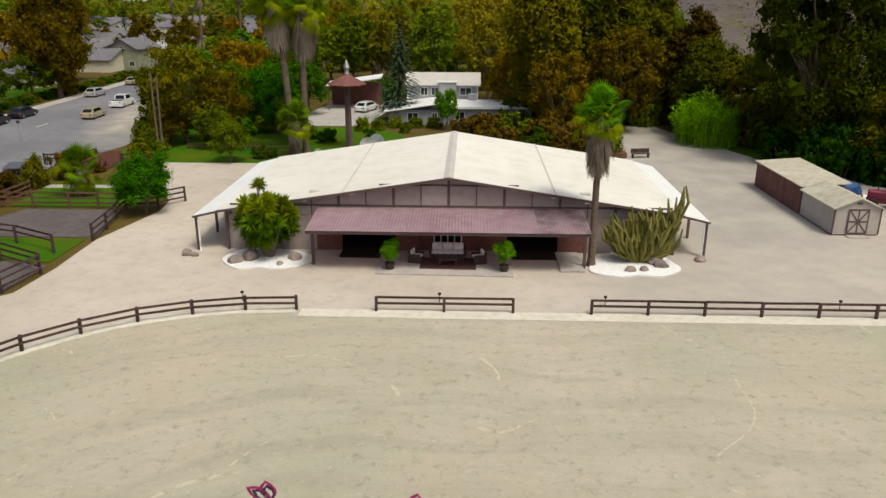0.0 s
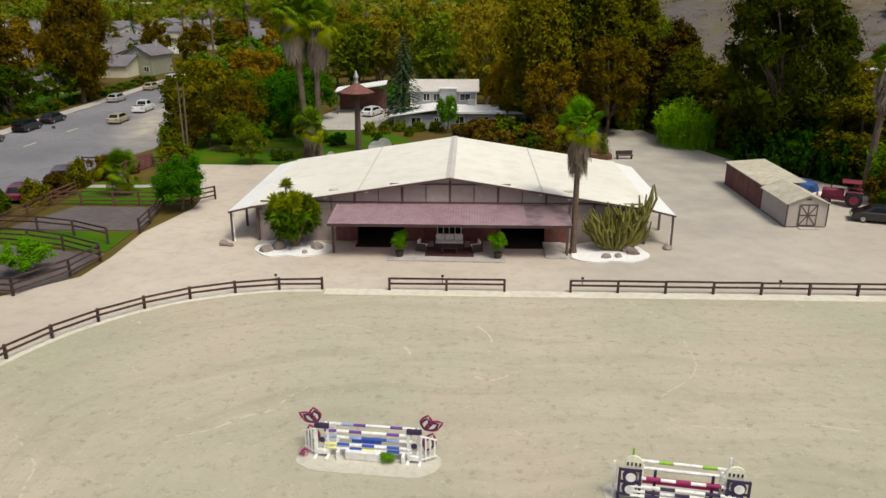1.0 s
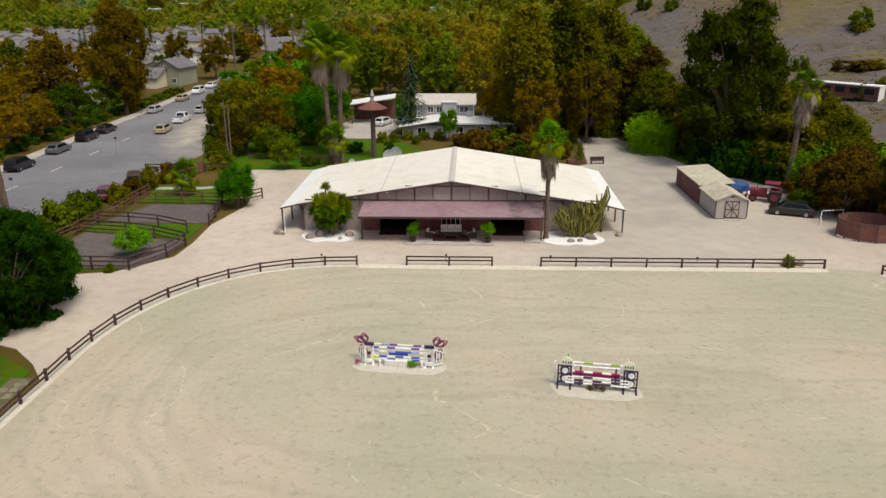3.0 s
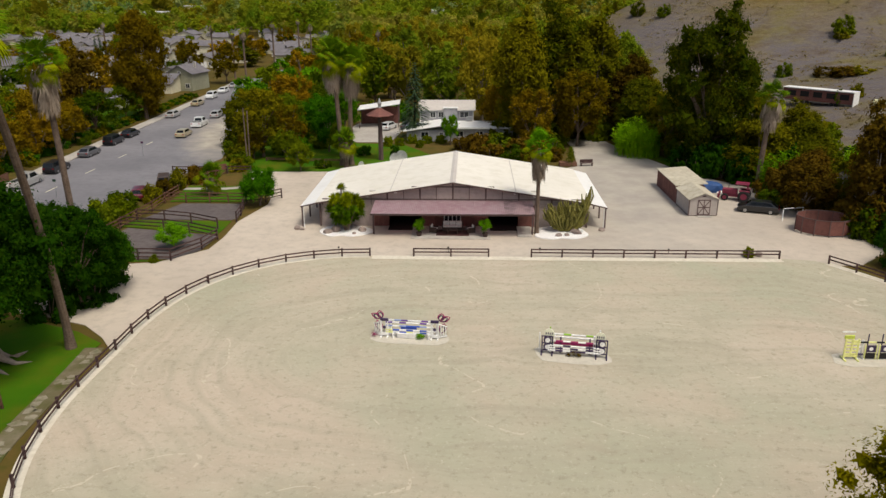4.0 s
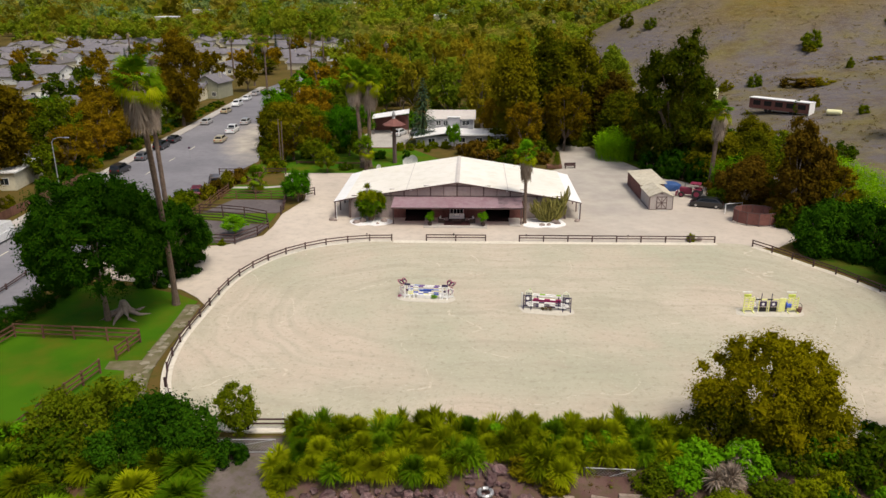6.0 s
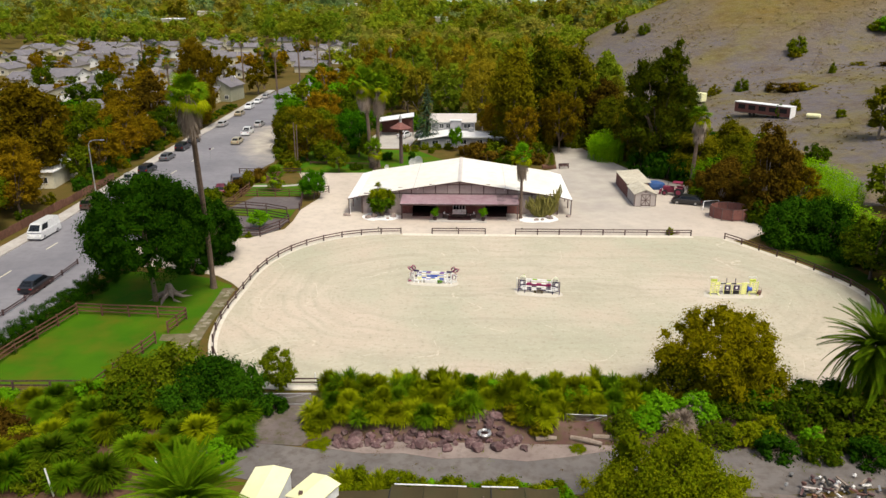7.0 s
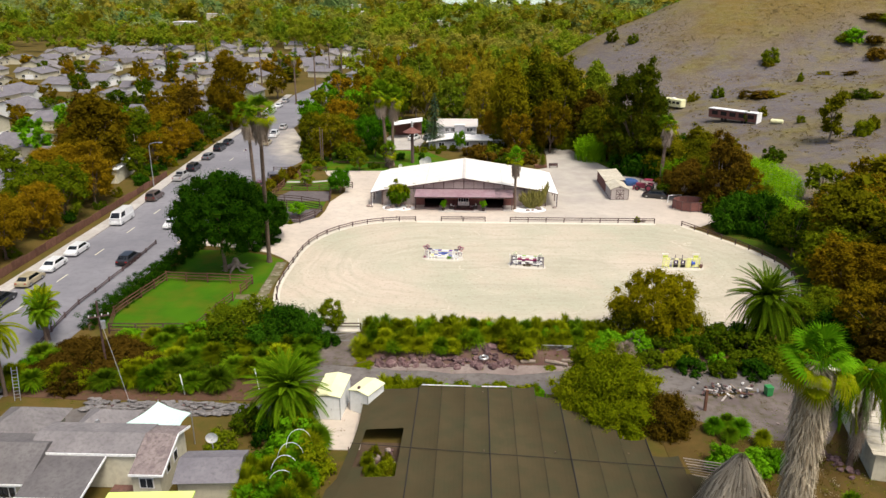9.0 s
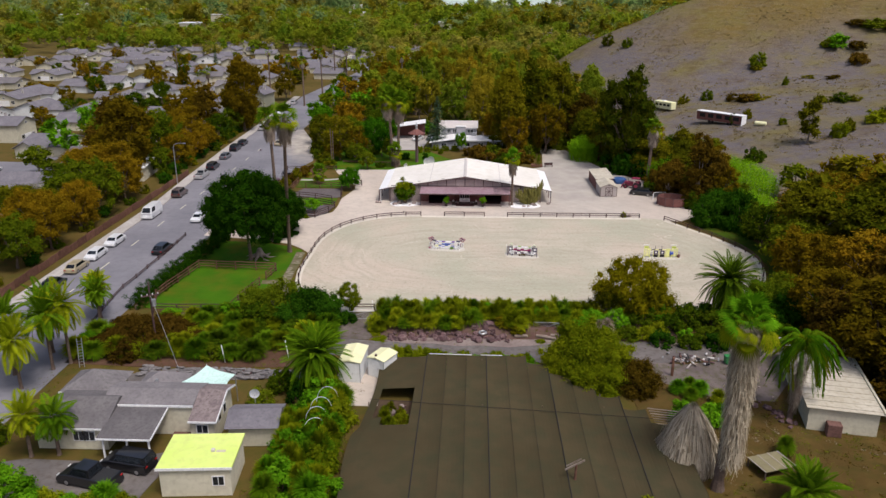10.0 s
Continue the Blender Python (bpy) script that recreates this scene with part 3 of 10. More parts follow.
sheet("paddock_floor", [(-40.5, 37.0), (-29.9, 36.9), (-28.1, 39.6), (-27.8, 44.6), (-39, 47.2)], 0.012, M_PADDOCK, "grey grit paddock floor", "paddock floor")
sheet("lawn", [(-40, 47.6), (-28, 45.2), (-28, 50.2), (-39.4, 50.2)], 0.006, M_LAWN, "grass strip between the paddocks", "lawn")
sheet("lawn", [(-44, 34.9), (-30.5, 36.4), (-40.8, 36.6), (-44, 36.6)], 0.006, M_LAWN, "worn grass strip below the paddock fence", "lawn")
sheet("verge", [(30.5, 78.4), (28.6, 84.6), (24.6, 96), (26, 98), (30, 88), (33, 78)], 0.012, M_LAWN, "green grass verge along the drive", "verge")
# darker than the lawns: tree shade is put into this verge's colour
sheet("verge", [(42.6, 38), (44.4, 40), (48, 20), (45.5, 8), (41.5, 2), (42.6, 7), (45.0, 13), (45.0, 19), (42.4, 27), (39.4, 32.6)], 0.004, surface("rough verge grass with painted tree shade", (0.030, 0.070, 0.003), (0.055, 0.085, 0.005), (0.085, 0.066, 0.012), 0.15, 0.6, 0.95, bump=0.6, grain=8), "rough green grass verge outside the arena rail", "verge")

# ---- street ----
KERB_LINE = [(-61.4, -120), (-61.5, 44), (-62.2, 55), (-63.0, 67), (-64.0, 87), (-64.7, 102), (-65.3, 125), (-66.2, 145), (-67.3, 169)]
sheet("road", [(-46.2, -120), (-46.4, -10), (-45.6, 25), (-44.2, 60), (-42.0, 76), (-40.2, 85), (-41.6, 92), (-43.2, 101), (-46.5, 113), (-52.2, 129), (-53, 200), (-45, 300), (-20, 420), (-27, 424), (-58, 310), (-68.3, 200), *KERB_LINE[::-1]], 0.0, M_ASPHALT, "worn grey asphalt street", "road")
sheet("driveway", [(-24, 99), (-14.5, 99), (-13.6, 108), (-12.5, 118), (-22, 124), (-24.5, 110)], 0.012, M_CONC, "grey concrete driveway behind the barn", "driveway")
for i in range(11):
    y = -14 + i * 11
    sheet("lane_mark", [(-57.2, y), (-57.05, y), (-57.05, y + 3), (-57.2, y + 3)], 0.006, M_LINE, "faded dashed lane line", "road marking")
KERB_FAR = KERB_LINE + [(-69, 200)]
sheet("pavement", [(x - 0.22, y) for x, y in KERB_FAR] + [(x - 2.3, y) for x, y in KERB_FAR[::-1]], 0.13, M_CONC, "pale concrete pavement along the street", "pavement")
sheet("kerb", [(x, y) for x, y in KERB_FAR] + [(x - 0.22, y) for x, y in KERB_FAR[::-1]], 0.15, M_CONC, "concrete kerb", "kerb")
sheet("side_street", [(-130, 82), (-104, 80), (-91, 52), (-98, 46), (-106, 52), (-130, 54)], 0.002, M_ASPHALT, "grey side street between houses", "road")
sheet("side_street", [(-108, 57), (-104, 57), (-112, 340), (-118, 340)], 0.004, M_ASPHALT, "grey side street between houses", "road")
sheet("access_road", [(-21, -13.6), (-12, -15.0), (0, -15.4), (9, -14), (20, -13.4), (40, -11), (42, -15), (24, -19.6), (8, -19.8), (-10, -20.2), (-20, -18)], 0.0, M_ROADGREY, "grey packed gravel lane below the rocks", "lane")
sheet("lane_east", [(19.6, -19.2), (24, -19.6), (33, -17.2), (40, -15.2), (41, -20), (33.5, -24), (31, -27.5), (25, -27), (20.4, -24)], 0.006, M_PATHSOIL, "grey-brown packed ground where the lane widens", "lane")
sheet("yard_south", [(-10.2, -20.0), (-14.8, -22), (-17, -30), (-10, -30)], 0.004, M_YARD, "dusty ground round the white sheds", "yard")
sheet("driveway_south", [(-52, -44), (-41, -40.4), (-33, -40.6), (-22.5, -36.5), (-21, -41), (-27.5, -40.5), (-28.5, -47), (-52, -50)], 0.002, M_ROADGREY, "grey driveway in front of the house", "driveway")
sheet("dirt_south", [(17.5, -20), (44, -16), (60, -24), (60, -55), (16.5, -55), (16.5, -27)], 0.002, surface("brown yard dirt", (0.068, 0.042, 0.012), (0.105, 0.068, 0.02), (0.05, 0.048, 0.01), 0.2, 0.7, 0.95, bump=0.5, grain=6), "brown bare dirt yard", "ground")

# ---- fences ----
POST_ME = mesh_of("post", boxbm(-0.075, 0.075, -0.075, 0.075, -0.3, 1.15, 0.012), M_RAIL)
POSTB_ME = mesh_of("post", boxbm(-0.075, 0.075, -0.075, 0.075, -0.3, 1.35, 0.012), M_RAILB)


def fence(pts, label, rails=(1.02, 0.62), material=M_RAIL, post=POST_ME, name="rail_fence", seed=0, tall=1.0):
    rng = random.Random(seed)
    f = thing(name, label, "fence", (*pts[0], 0))
    o = Vector((*pts[0], 0))
    for x, y in pts:
        p = part("post", post, material, f)
        p.matrix_basis = pose(x - o.x, y - o.y, 0, rng.uniform(-1.2, 1.2), rng.uniform(-1.2, 1.2), rng.uniform(-4, 4)) @ Matrix.Diagonal((1, 1, tall, 1))
    for a, b in zip(pts, pts[1:]):
        for z in rails:
            d = (Vector(b) - Vector(a)).normalized()
            off = Vector((-d.y, d.x)) * 0.095
            j, k = rng.uniform(-0.02, 0.02), rng.uniform(-0.02, 0.02)
            part("rail", beam(BM(), (a[0] - o.x + off.x, a[1] - o.y + off.y, z + j), (b[0] - o.x + off.x, b[1] - o.y + off.y, z + k), 0.045, 0.13), material, f)
    return f


LOW = (0.80, 0.46)
fence(smooth_line(FENCE_W, 2.75), "dark brown two-rail arena fence that curves round the sand", rails=LOW, tall=0.77)
fence([(-5.83, 38.2), (-2.1, 38.2), (1.68, 38.2)], "short dark brown two-rail fence before the barn", seed=2, rails=LOW, tall=0.77)
fence([(5.95 + 3.05 * i, 38.2) for i in range(9)], "straight dark brown two-rail arena fence", seed=3, rails=LOW, tall=0.77)
fence(smooth_line(FENCE_E, 2.9), "dark brown two-rail fence at the arena's far end", seed=4, rails=LOW, tall=0.77)
R3 = (1.26, 0.84, 0.42)
fence([(-38.7, 62.1), (-38.9, 57.9), (-38.9, 54), (-39.2, 50.4), (-39.6, 46.5), (-40.5, 41.5), (-41.0, 36.7)], "brown three-rail paddock fence along the hedge", R3, M_RAILB, POSTB_ME, "paddock_fence", 5)
fence([(-38.9, 58.0), (-36.2, 58.1), (-33.2, 58.1), (-30.8, 58.1), (-28.5, 58.0)], "brown three-rail paddock fence beside the lawn", R3, M_RAILB, POSTB_ME, "paddock_fence", 6)
fence([(-24.6, 60.6), (-26.2, 58.8), (-28.5, 58.0), (-28.1, 55.4), (-27.6, 52.6), (-27.3, 49.8)], "dark three-rail paddock fence beside the drive", R3, M_RAIL, POST_ME, "paddock_fence", 7, 1.12)
fence([(-39.2, 50.2), (-35.8, 50.0), (-32.3, 49.0), (-28.6, 47.0)], "dark two-rail fence between the paddocks", R3[:2], M_RAIL, POST_ME, "paddock_fence", 8, 1.12)
fence([(-39.8, 47.3), (-34.5, 46.4), (-31.2, 45.3), (-27.4, 43.2), (-28.0, 40.0), (-29.9, 36.4), (-33.2, 36.4), (-36.4, 36.5), (-41.0, 36.6)], "dark three-rail fence round the lower paddock", R3, M_RAIL, POST_ME, "paddock_fence", 9, 1.12)
fence([(-42.2, 9.0), (-39.4, 8.8), (-36.4, 8.6), (-33.2, 8.4), (-30.1, 8.2), (-30.4, 6.4), (-30.7, 4.7)], "brown three-rail fence round the small lawn paddock", R3, M_RAILB, POSTB_ME, "paddock_fence", 10)
fence([(-42.2, 9.0), (-42.7, 6), (-43.2, 3), (-43.7, 0), (-44.0, -3), (-42.4, -7.8)], "brown three-rail fence beside the clipped hedge", R3, M_RAILB, POSTB_ME, "paddock_fence", 11)
fence([(-31.0, 2.3), (-31.4, 0.2), (-31.8, -1.8), (-32.1, -4.4), (-32.6, -7.6)], "brown three-rail fence beside the shrubs", R3, M_RAILB, POSTB_ME, "paddock_fence", 12)
fence([(-42.4, -7.8), (-39.2, -7.8), (-36.0, -7.7), (-32.6, -7.6)], "dark brown three-rail fence at the paddock's end", R3, M_RAIL, POST_ME, "paddock_fence", 13, 1.1)
fence([(-50.0, 24.5), (-49.9, 20.5), (-49.9, 16.5), (-49.9, 12.5), (-50, 8.5), (-50, 4.5), (-50.2, 0.5), (-49.9, -3.5), (-49.4, -7.5), (-48.8, -11.5)], "low dark post-and-pipe barrier along the street", (0.55, 0.3), M_RAIL, POST_ME, "street_barrier", 14, 0.62)
fence([(-44, 74.2), (-40, 74.2), (-36, 74.4), (-32.5, 74.6)], "dark rail fence before the lawn", (1.0, 0.6), M_RAIL, POST_ME, "rail_fence", 15)


# ---- barn ----
def barn():
    cx, y0, y1 = -2.15, 48.0, 65.3
    b = thing("barn", "wide low horse barn with white sheet roof and taupe panelled gable", "barn", (cx, y0, 0))
    half, inner, edge_z, in_z, top = 17.15, 15.5, 2.45, 2.88, 5.27
    depth = y1 - y0

    def slab(name, x0, z0, x1, z1, a, c, material, label="", thick=0.1):
        return part(name, prism(BM(), [(x0, z0), (x1, z1), (x1, z1 - thick), (x0, z0 - thick)], a, c), material, b, label)

    for s in (-1, 1):
        mid = 7.0
        mz = top + (in_z - top) * mid / inner
        slab("roof_panel", 0, top, s * mid, mz, 0, depth, M_ROOF, "white sheet roof slope")
        slab("roof_panel", s * mid, mz - 0.012, s * inner, in_z, 0, depth, M_ROOF, "white sheet roof slope")
        slab("roof_strip", s * inner, in_z - 0.02, s * half, edge_z, -0.05, depth - 0.4, M_ROOFW, "bright white sheet roof over the side walk")
        part("lap_joint", beam(BM(), (s * mid, 0.02, mz + 0.012), (s * mid, depth - 0.02, mz + 0.012), 0.1, 0.03), M_CAP, b)
        part("fascia", beam(BM(), (0, -0.03, top - 0.1), (s * inner, -0.03, in_z - 0.1), 0.05, 0.16), M_BATTEN, b, "dark brown gable fascia")
        part("fascia", beam(BM(), (s * inner, -0.07, in_z - 0.11), (s * half, -0.07, edge_z - 0.06), 0.05, 0.14), M_BATTEN, b)
        part("fascia", beam(BM(), (s * (half - 0.03), -0.04, edge_z - 0.06), (s * (half - 0.03), depth - 0.4, edge_z - 0.06), 0.05, 0.12), M_BATTEN, b)
        for y in (0.2, 4.2, 8.2, 12.2, 16.2):
            part("post", boxbm(s * (half - 0.15) - 0.08, s * (half - 0.15) + 0.08, y - 0.08, y + 0.08, 0, edge_z - 0.1), M_BATTEN, b)
        part("gutter_pipe", tube(BM(), [(s * (half - 0.3), 0.1, edge_z - 0.15), (s * (half - 0.3), 0.12, 0.15), (s * (half - 0.45), -0.3, 0.06)], 0.05, 8), M_WHITE, b, "white downpipe")
        part("side_wall", boxbm(s * 14.85 - 0.1, s * 14.85 + 0.1, 0.6, depth - 0.5, 0, in_z - 0.08), M_PANEL, b, "taupe side wall")
        part("corner_post", boxbm(s * 15.0 - 0.09, s * 15.0 + 0.09, 0.36, 0.54, 0, in_z - 0.14), M_BATTEN, b)
    bm = BM()
    prism(bm, [(-0.32, top - 0.02), (0, top + 0.05), (0.32, top - 0.02), (0.32, top - 0.06), (-0.32, top - 0.06)], -0.02, depth + 0.02)
    part("ridge_cap", bm, M_CAP, b, "grey metal ridge cap")
    part("back_wall", prism(BM(), [(-14.8, 0), (14.8, 0), (14.8, in_z - 0.06), (0, top - 0.14), (-14.8, in_z - 0.06)], depth - 0.7, depth - 0.5), M_PANEL, b)

    # gable wall above the awning: panels between dark battens
    wy = 0.5

    def roof_z(x):
        return top + (in_z - top) * abs(x) / inner - 0.12

    cols = [-14.7 + i * (29.4 / 16) for i in range(17)]
    low = 2.5
    for xa, xb in zip(cols, cols[1:]):
        za, zb = roof_z(xa), roof_z(xb)
        split = 4.62
        lo = max(low, 0)
        g = 0.02
        if min(za, zb) > split + 0.05 or max(za, zb) > split + 0.3:
            part("wall_panel", boxbm(xa + g, xb - g, wy, wy + 0.1, lo, split - g), M_PANEL, b)
            part("wall_panel", prism(BM(), [(xa + g, split + g), (xb - g, split + g), (xb - g, max(zb, split + 0.04)), (xa + g, max(za, split + 0.04))], wy, wy + 0.1), M_PANEL, b)
        else:
            part("wall_panel", prism(BM(), [(xa + g, lo), (xb - g, lo), (xb - g, zb), (xa + g, za)], wy, wy + 0.1), M_PANEL, b)
    for i, x in enumerate(cols):
        w = 0.09 if i % 2 == 0 else 0.035
        part("batten", boxbm(x - w, x + w, wy - 0.05, wy - 0.002, low, roof_z(x)), M_BATTEN, b)
    part("batten", boxbm(-4.6, 4.6, wy - 0.045, wy - 0.004, 4.56, 4.68), M_BATTEN, b)
    part("batten", boxbm(-14.7, 14.7, wy - 0.045, wy - 0.004, 3.12, 3.24), M_BATTEN, b)
    part("wall_core", prism(BM(), [(-14.7, 2.4), (14.7, 2.4), (14.7, roof_z(14.7)), (0, roof_z(0)), (-14.7, roof_z(14.7))], wy + 0.11, wy + 0.2), M_BATTEN, b)

    # lower front wall of red-brown boards, with two wide stable doorways
    gaps = [(-7.2, -3.55), (3.95, 7.3)]
    edges = [-14.75, *[v for g in gaps for v in g], 14.75]
    for xa, xb in zip(edges[::2], edges[1::2]):
        n = max(1, round((xb - xa) / 0.6))
        for k in range(n):
            u, v = xa + (xb - xa) * k / n, xa + (xb - xa) * (k + 1) / n
            part("wall_board", boxbm(u + 0.006, v - 0.006, wy + 0.02, wy + 0.08, 0.02, 2.48), M_PANEL if abs(u + v) > 18 else M_REDWALL, b)
    for xa, xb in gaps:
        part("lintel", boxbm(xa, xb, wy + 0.0, wy + 0.12, 2.2, 2.5), M_BATTEN, b)
        # stall walls take their indoor shade from the near-black colour
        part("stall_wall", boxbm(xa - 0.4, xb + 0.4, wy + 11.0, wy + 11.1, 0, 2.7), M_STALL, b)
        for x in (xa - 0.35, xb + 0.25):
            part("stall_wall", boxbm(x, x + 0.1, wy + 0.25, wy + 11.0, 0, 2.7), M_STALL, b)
        part("sliding_door", boxbm(xb + 0.05, xb + 1.5, wy - 0.06, wy - 0.01, 0.1, 2.3), M_REDWALL, b, "red-brown sliding stable door pushed open")
    # mats added over the slab, coloured near-black for shade before the doors
    for xa, xb in gaps:
        part("shade_mat", boxbm(xa, xb, wy - 1.5, wy + 0.09, 0.0, 0.075), M_STALL, b, "added near-black mat that carries the stable doorway's shade")
    part("floor_slab", boxbm(-14.7, 14.7, wy + 0.1, depth - 0.6, -0.1, 0.03), M_STALL, b, "stable floor, near-black with indoor shade in its colour")
    win = part("window", boxbm(-1.0, 0.9, wy - 0.06, wy + 0.01, 0.62, 1.82), M_WHITE, b, "white framed tack room window")
    for i in range(4):
        part("pane", boxbm(-0.93 + i * 0.455, -0.54 + i * 0.455, wy - 0.07, wy - 0.055, 0.7, 1.74), M_GLASS, win)

    # corrugated awning on posts
    az, fz, ay = 3.06, 2.74, -3.95
    x0, x1 = -8.75, 8.85
    n = 22
    for k in range(n):
        u, v = x0 + (x1 - x0) * k / n, x0 + (x1 - x0) * (k + 1) / n
        bm = BM()
        rows = []
        for y, z in ((0.45, az), (ay, fz)):
            row = []
            for i in range(9):
                x = u + (v - u) * i / 8
                row.append(bm.verts.new((x, y, z + (0.03 if i % 2 else 0.0) + (k % 2) * 0.004)))
            rows.append(row)
        for i in range(8):
            bm.faces.new((rows[1][i], rows[1][i + 1], rows[0][i + 1], rows[0][i]))
        bmesh.ops.solidify(bm, geom=list(bm.faces), thickness=0.012)
        part("awning_sheet", bm, M_AWNSTAIN if k >= n - 4 else M_AWN, b)
    part("awning_beam", boxbm(x0, x1, ay + 0.1, ay + 0.2, fz - 0.22, fz - 0.02), M_BATTEN, b)
    part("awning_beam", boxbm(x0, x1, -2.45, -2.3, fz - 0.05, fz + 0.1), M_BATTEN, b)
    for x in (x0 + 0.12, x1 - 0.12):
        y = -2.38
        part("awning_post", boxbm(x - 0.09, x + 0.09, y - 0.09, y + 0.09, 0, fz - 0.04), M_BATTEN, b)
    for x, z in ((-9.6, 3.55), (-6.4, 4.05), (6.9, 3.95), (9.1, 3.6)):
        lamp = part("flood_lamp", boxbm(x - 0.14, x + 0.14, 0.2, 0.4, z - 0.1, z + 0.1, 0.03), M_WHITE, b, "white flood lamp")
    part("wall_sign", boxbm(-0.55, 0.45, 0.22, 0.28, 2.62, 2.9), M_BATTEN, b)
    for s in (-1, 1):
        part("roof_vent", boxbm(s * 9.1 - 0.35, s * 9.1 + 0.35, 1.2, 1.5, roof_z(9.1) + 0.1, roof_z(9.1) + 0.24, 0.03), M_CAP, b)
    return b


barn()
sheet("patio", [(-6.6, 43.9), (2.0, 43.7), (2.0, 48.4), (-6.6, 48.4)], 0.1, M_CONC, "grey concrete patio under the awning", "patio")
sheet("ramp_slab", [(5.0, 44.7), (6.5, 44.7), (6.5, 48.3), (5.0, 48.3)], 0.14, M_CONC, "grey concrete slab beside the stable door", "slab")
sheet("patio_rug", [(-3.9, 44.8), (-0.3, 44.7), (-0.3, 46.9), (-3.9, 46.9)], 0.112, plain("dark red rug", (0.07, 0.025, 0.025), 0.95), "dark red outdoor rug", "rug")


def gravel_bed(pts, label):
    sheet("gravel_bed", smooth_line(pts, None, True), 0.1, M_STONEW, label, "gravel bed")


gravel_bed([(-16.9, 46.2), (-15.5, 44.45), (-14.2, 44.75), (-13.0, 44.5), (-11.3, 45.5), (-11.0, 46.9), (-13, 48.2), (-16, 48.2)], "white gravel bed round a yucca")
gravel_bed([(6.9, 45.4), (7.2, 44.45), (8.6, 43.95), (9.7, 44.25), (11.2, 44.15), (12.6, 45.3), (12.5, 46.6), (11.6, 48.2), (8, 48.2)], "white gravel bed round a tall cactus")


# ---- small timber shed and its neighbour ----
def gable_roof(bm, w, d, eave, ridge, over=0.2, thick=0.08, along="y"):
    o = w / 2 + over
    drop = (ridge - eave) * over / (w / 2)
    out = [(-o, eave - drop), (0, ridge), (o, eave - drop), (o, eave - drop + thick), (0, ridge + thick), (-o, eave - drop + thick)]
    prism(bm, out, -over, d + over)
    if along == "x":
        bmesh.ops.rotate(bm, verts=bm.verts, cent=(0, 0, 0), matrix=Matrix.Rotation(-math.pi / 2, 3, "Z"))
        bmesh.ops.translate(bm, verts=bm.verts, vec=(0, 0, 0))
    return bm


def garden_shed():
    s = thing("garden_shed", "tan timber shed with brown trim and a crossed door", "shed", (27.15, 53.3, 0), 1.0)
    w, d, e, r = 3.3, 5.4, 2.05, 2.75
    part("wall", prism(BM(), [(-w / 2, 0.1), (w / 2, 0.1), (w / 2, e), (0, r), (-w / 2, e)], 0, d), M_SHEDWALL, s)
    part("roof", gable_roof(BM(), w, d, e, r, 0.18), M_SHEDROOF, s, "weathered tan roof")
    part("skid", boxbm(-w / 2, w / 2, 0.1, d - 0.1, 0, 0.1), M_BATTEN, s)
    for x in (-w / 2, w / 2):
        part("corner_trim", boxbm(x - 0.05, x + 0.05, -0.03, 0.05, 0.1, e), M_BATTEN, s)
    door = part("door", boxbm(-0.65, 0.75, -0.05, -0.004, 0.15, 2.0), M_SHEDWALL, s, "tan door with brown cross braces")
    for z in (0.2, 1.07, 1.95):
        part("brace", boxbm(-0.68, 0.78, -0.075, -0.052, z - 0.06, z + 0.06), M_BATTEN, door)
    for x in (-0.65, 0.75, 0.05):
        part("brace", boxbm(x - 0.05, x + 0.05, -0.073, -0.054, 0.15, 2.0), M_BATTEN, door)
    for a, c in (((-0.6, 0.25), (0.0, 1.02)), ((0.1, 1.02), (0.7, 0.25)), ((-0.6, 1.9), (0.0, 1.12)), ((0.1, 1.12), (0.7, 1.9))):
        part("brace", beam(BM(), (a[0], -0.062, a[1]), (c[0], -0.062, c[1]), 0.018, 0.1), M_BATTEN, door)
    part("gable_vent", boxbm(-0.2, 0.2, -0.04, -0.004, 2.35, 2.48), M_BATTEN, s)
    part("door_ramp", prism(BM(), [(-0.7, 0.0), (0.8, 0.0), (0.8, 0.08), (-0.7, 0.08)], -0.7, -0.06), M_CONC, s)
    t = thing("lean_to_shed", "long red-brown timber shed with a pale flat roof", "shed", (27.0, 58.95, 0), 1.0)
    d2 = 9.4
    n = 16
    part("wall", boxbm(-1.55, 1.9, 0.02, d2, 0, 2.2), M_REDWALL, t)
    for k in range(n):
        part("board", boxbm(-1.6, -1.555, 0.02 + d2 * k / n, d2 * (k + 0.97) / n, 0.02, 2.2), M_REDWALL, t)
    bm = prism(BM(), [(-1.75, 2.22), (2.2, 2.5), (2.2, 2.58), (-1.75, 2.3)], -0.1, d2 + 0.2)
    part("roof", bm, M_SHEDROOF, t, "pale flat roof sheets with rust marks")


garden_shed()


# ---- vehicles ----
CARS = {}


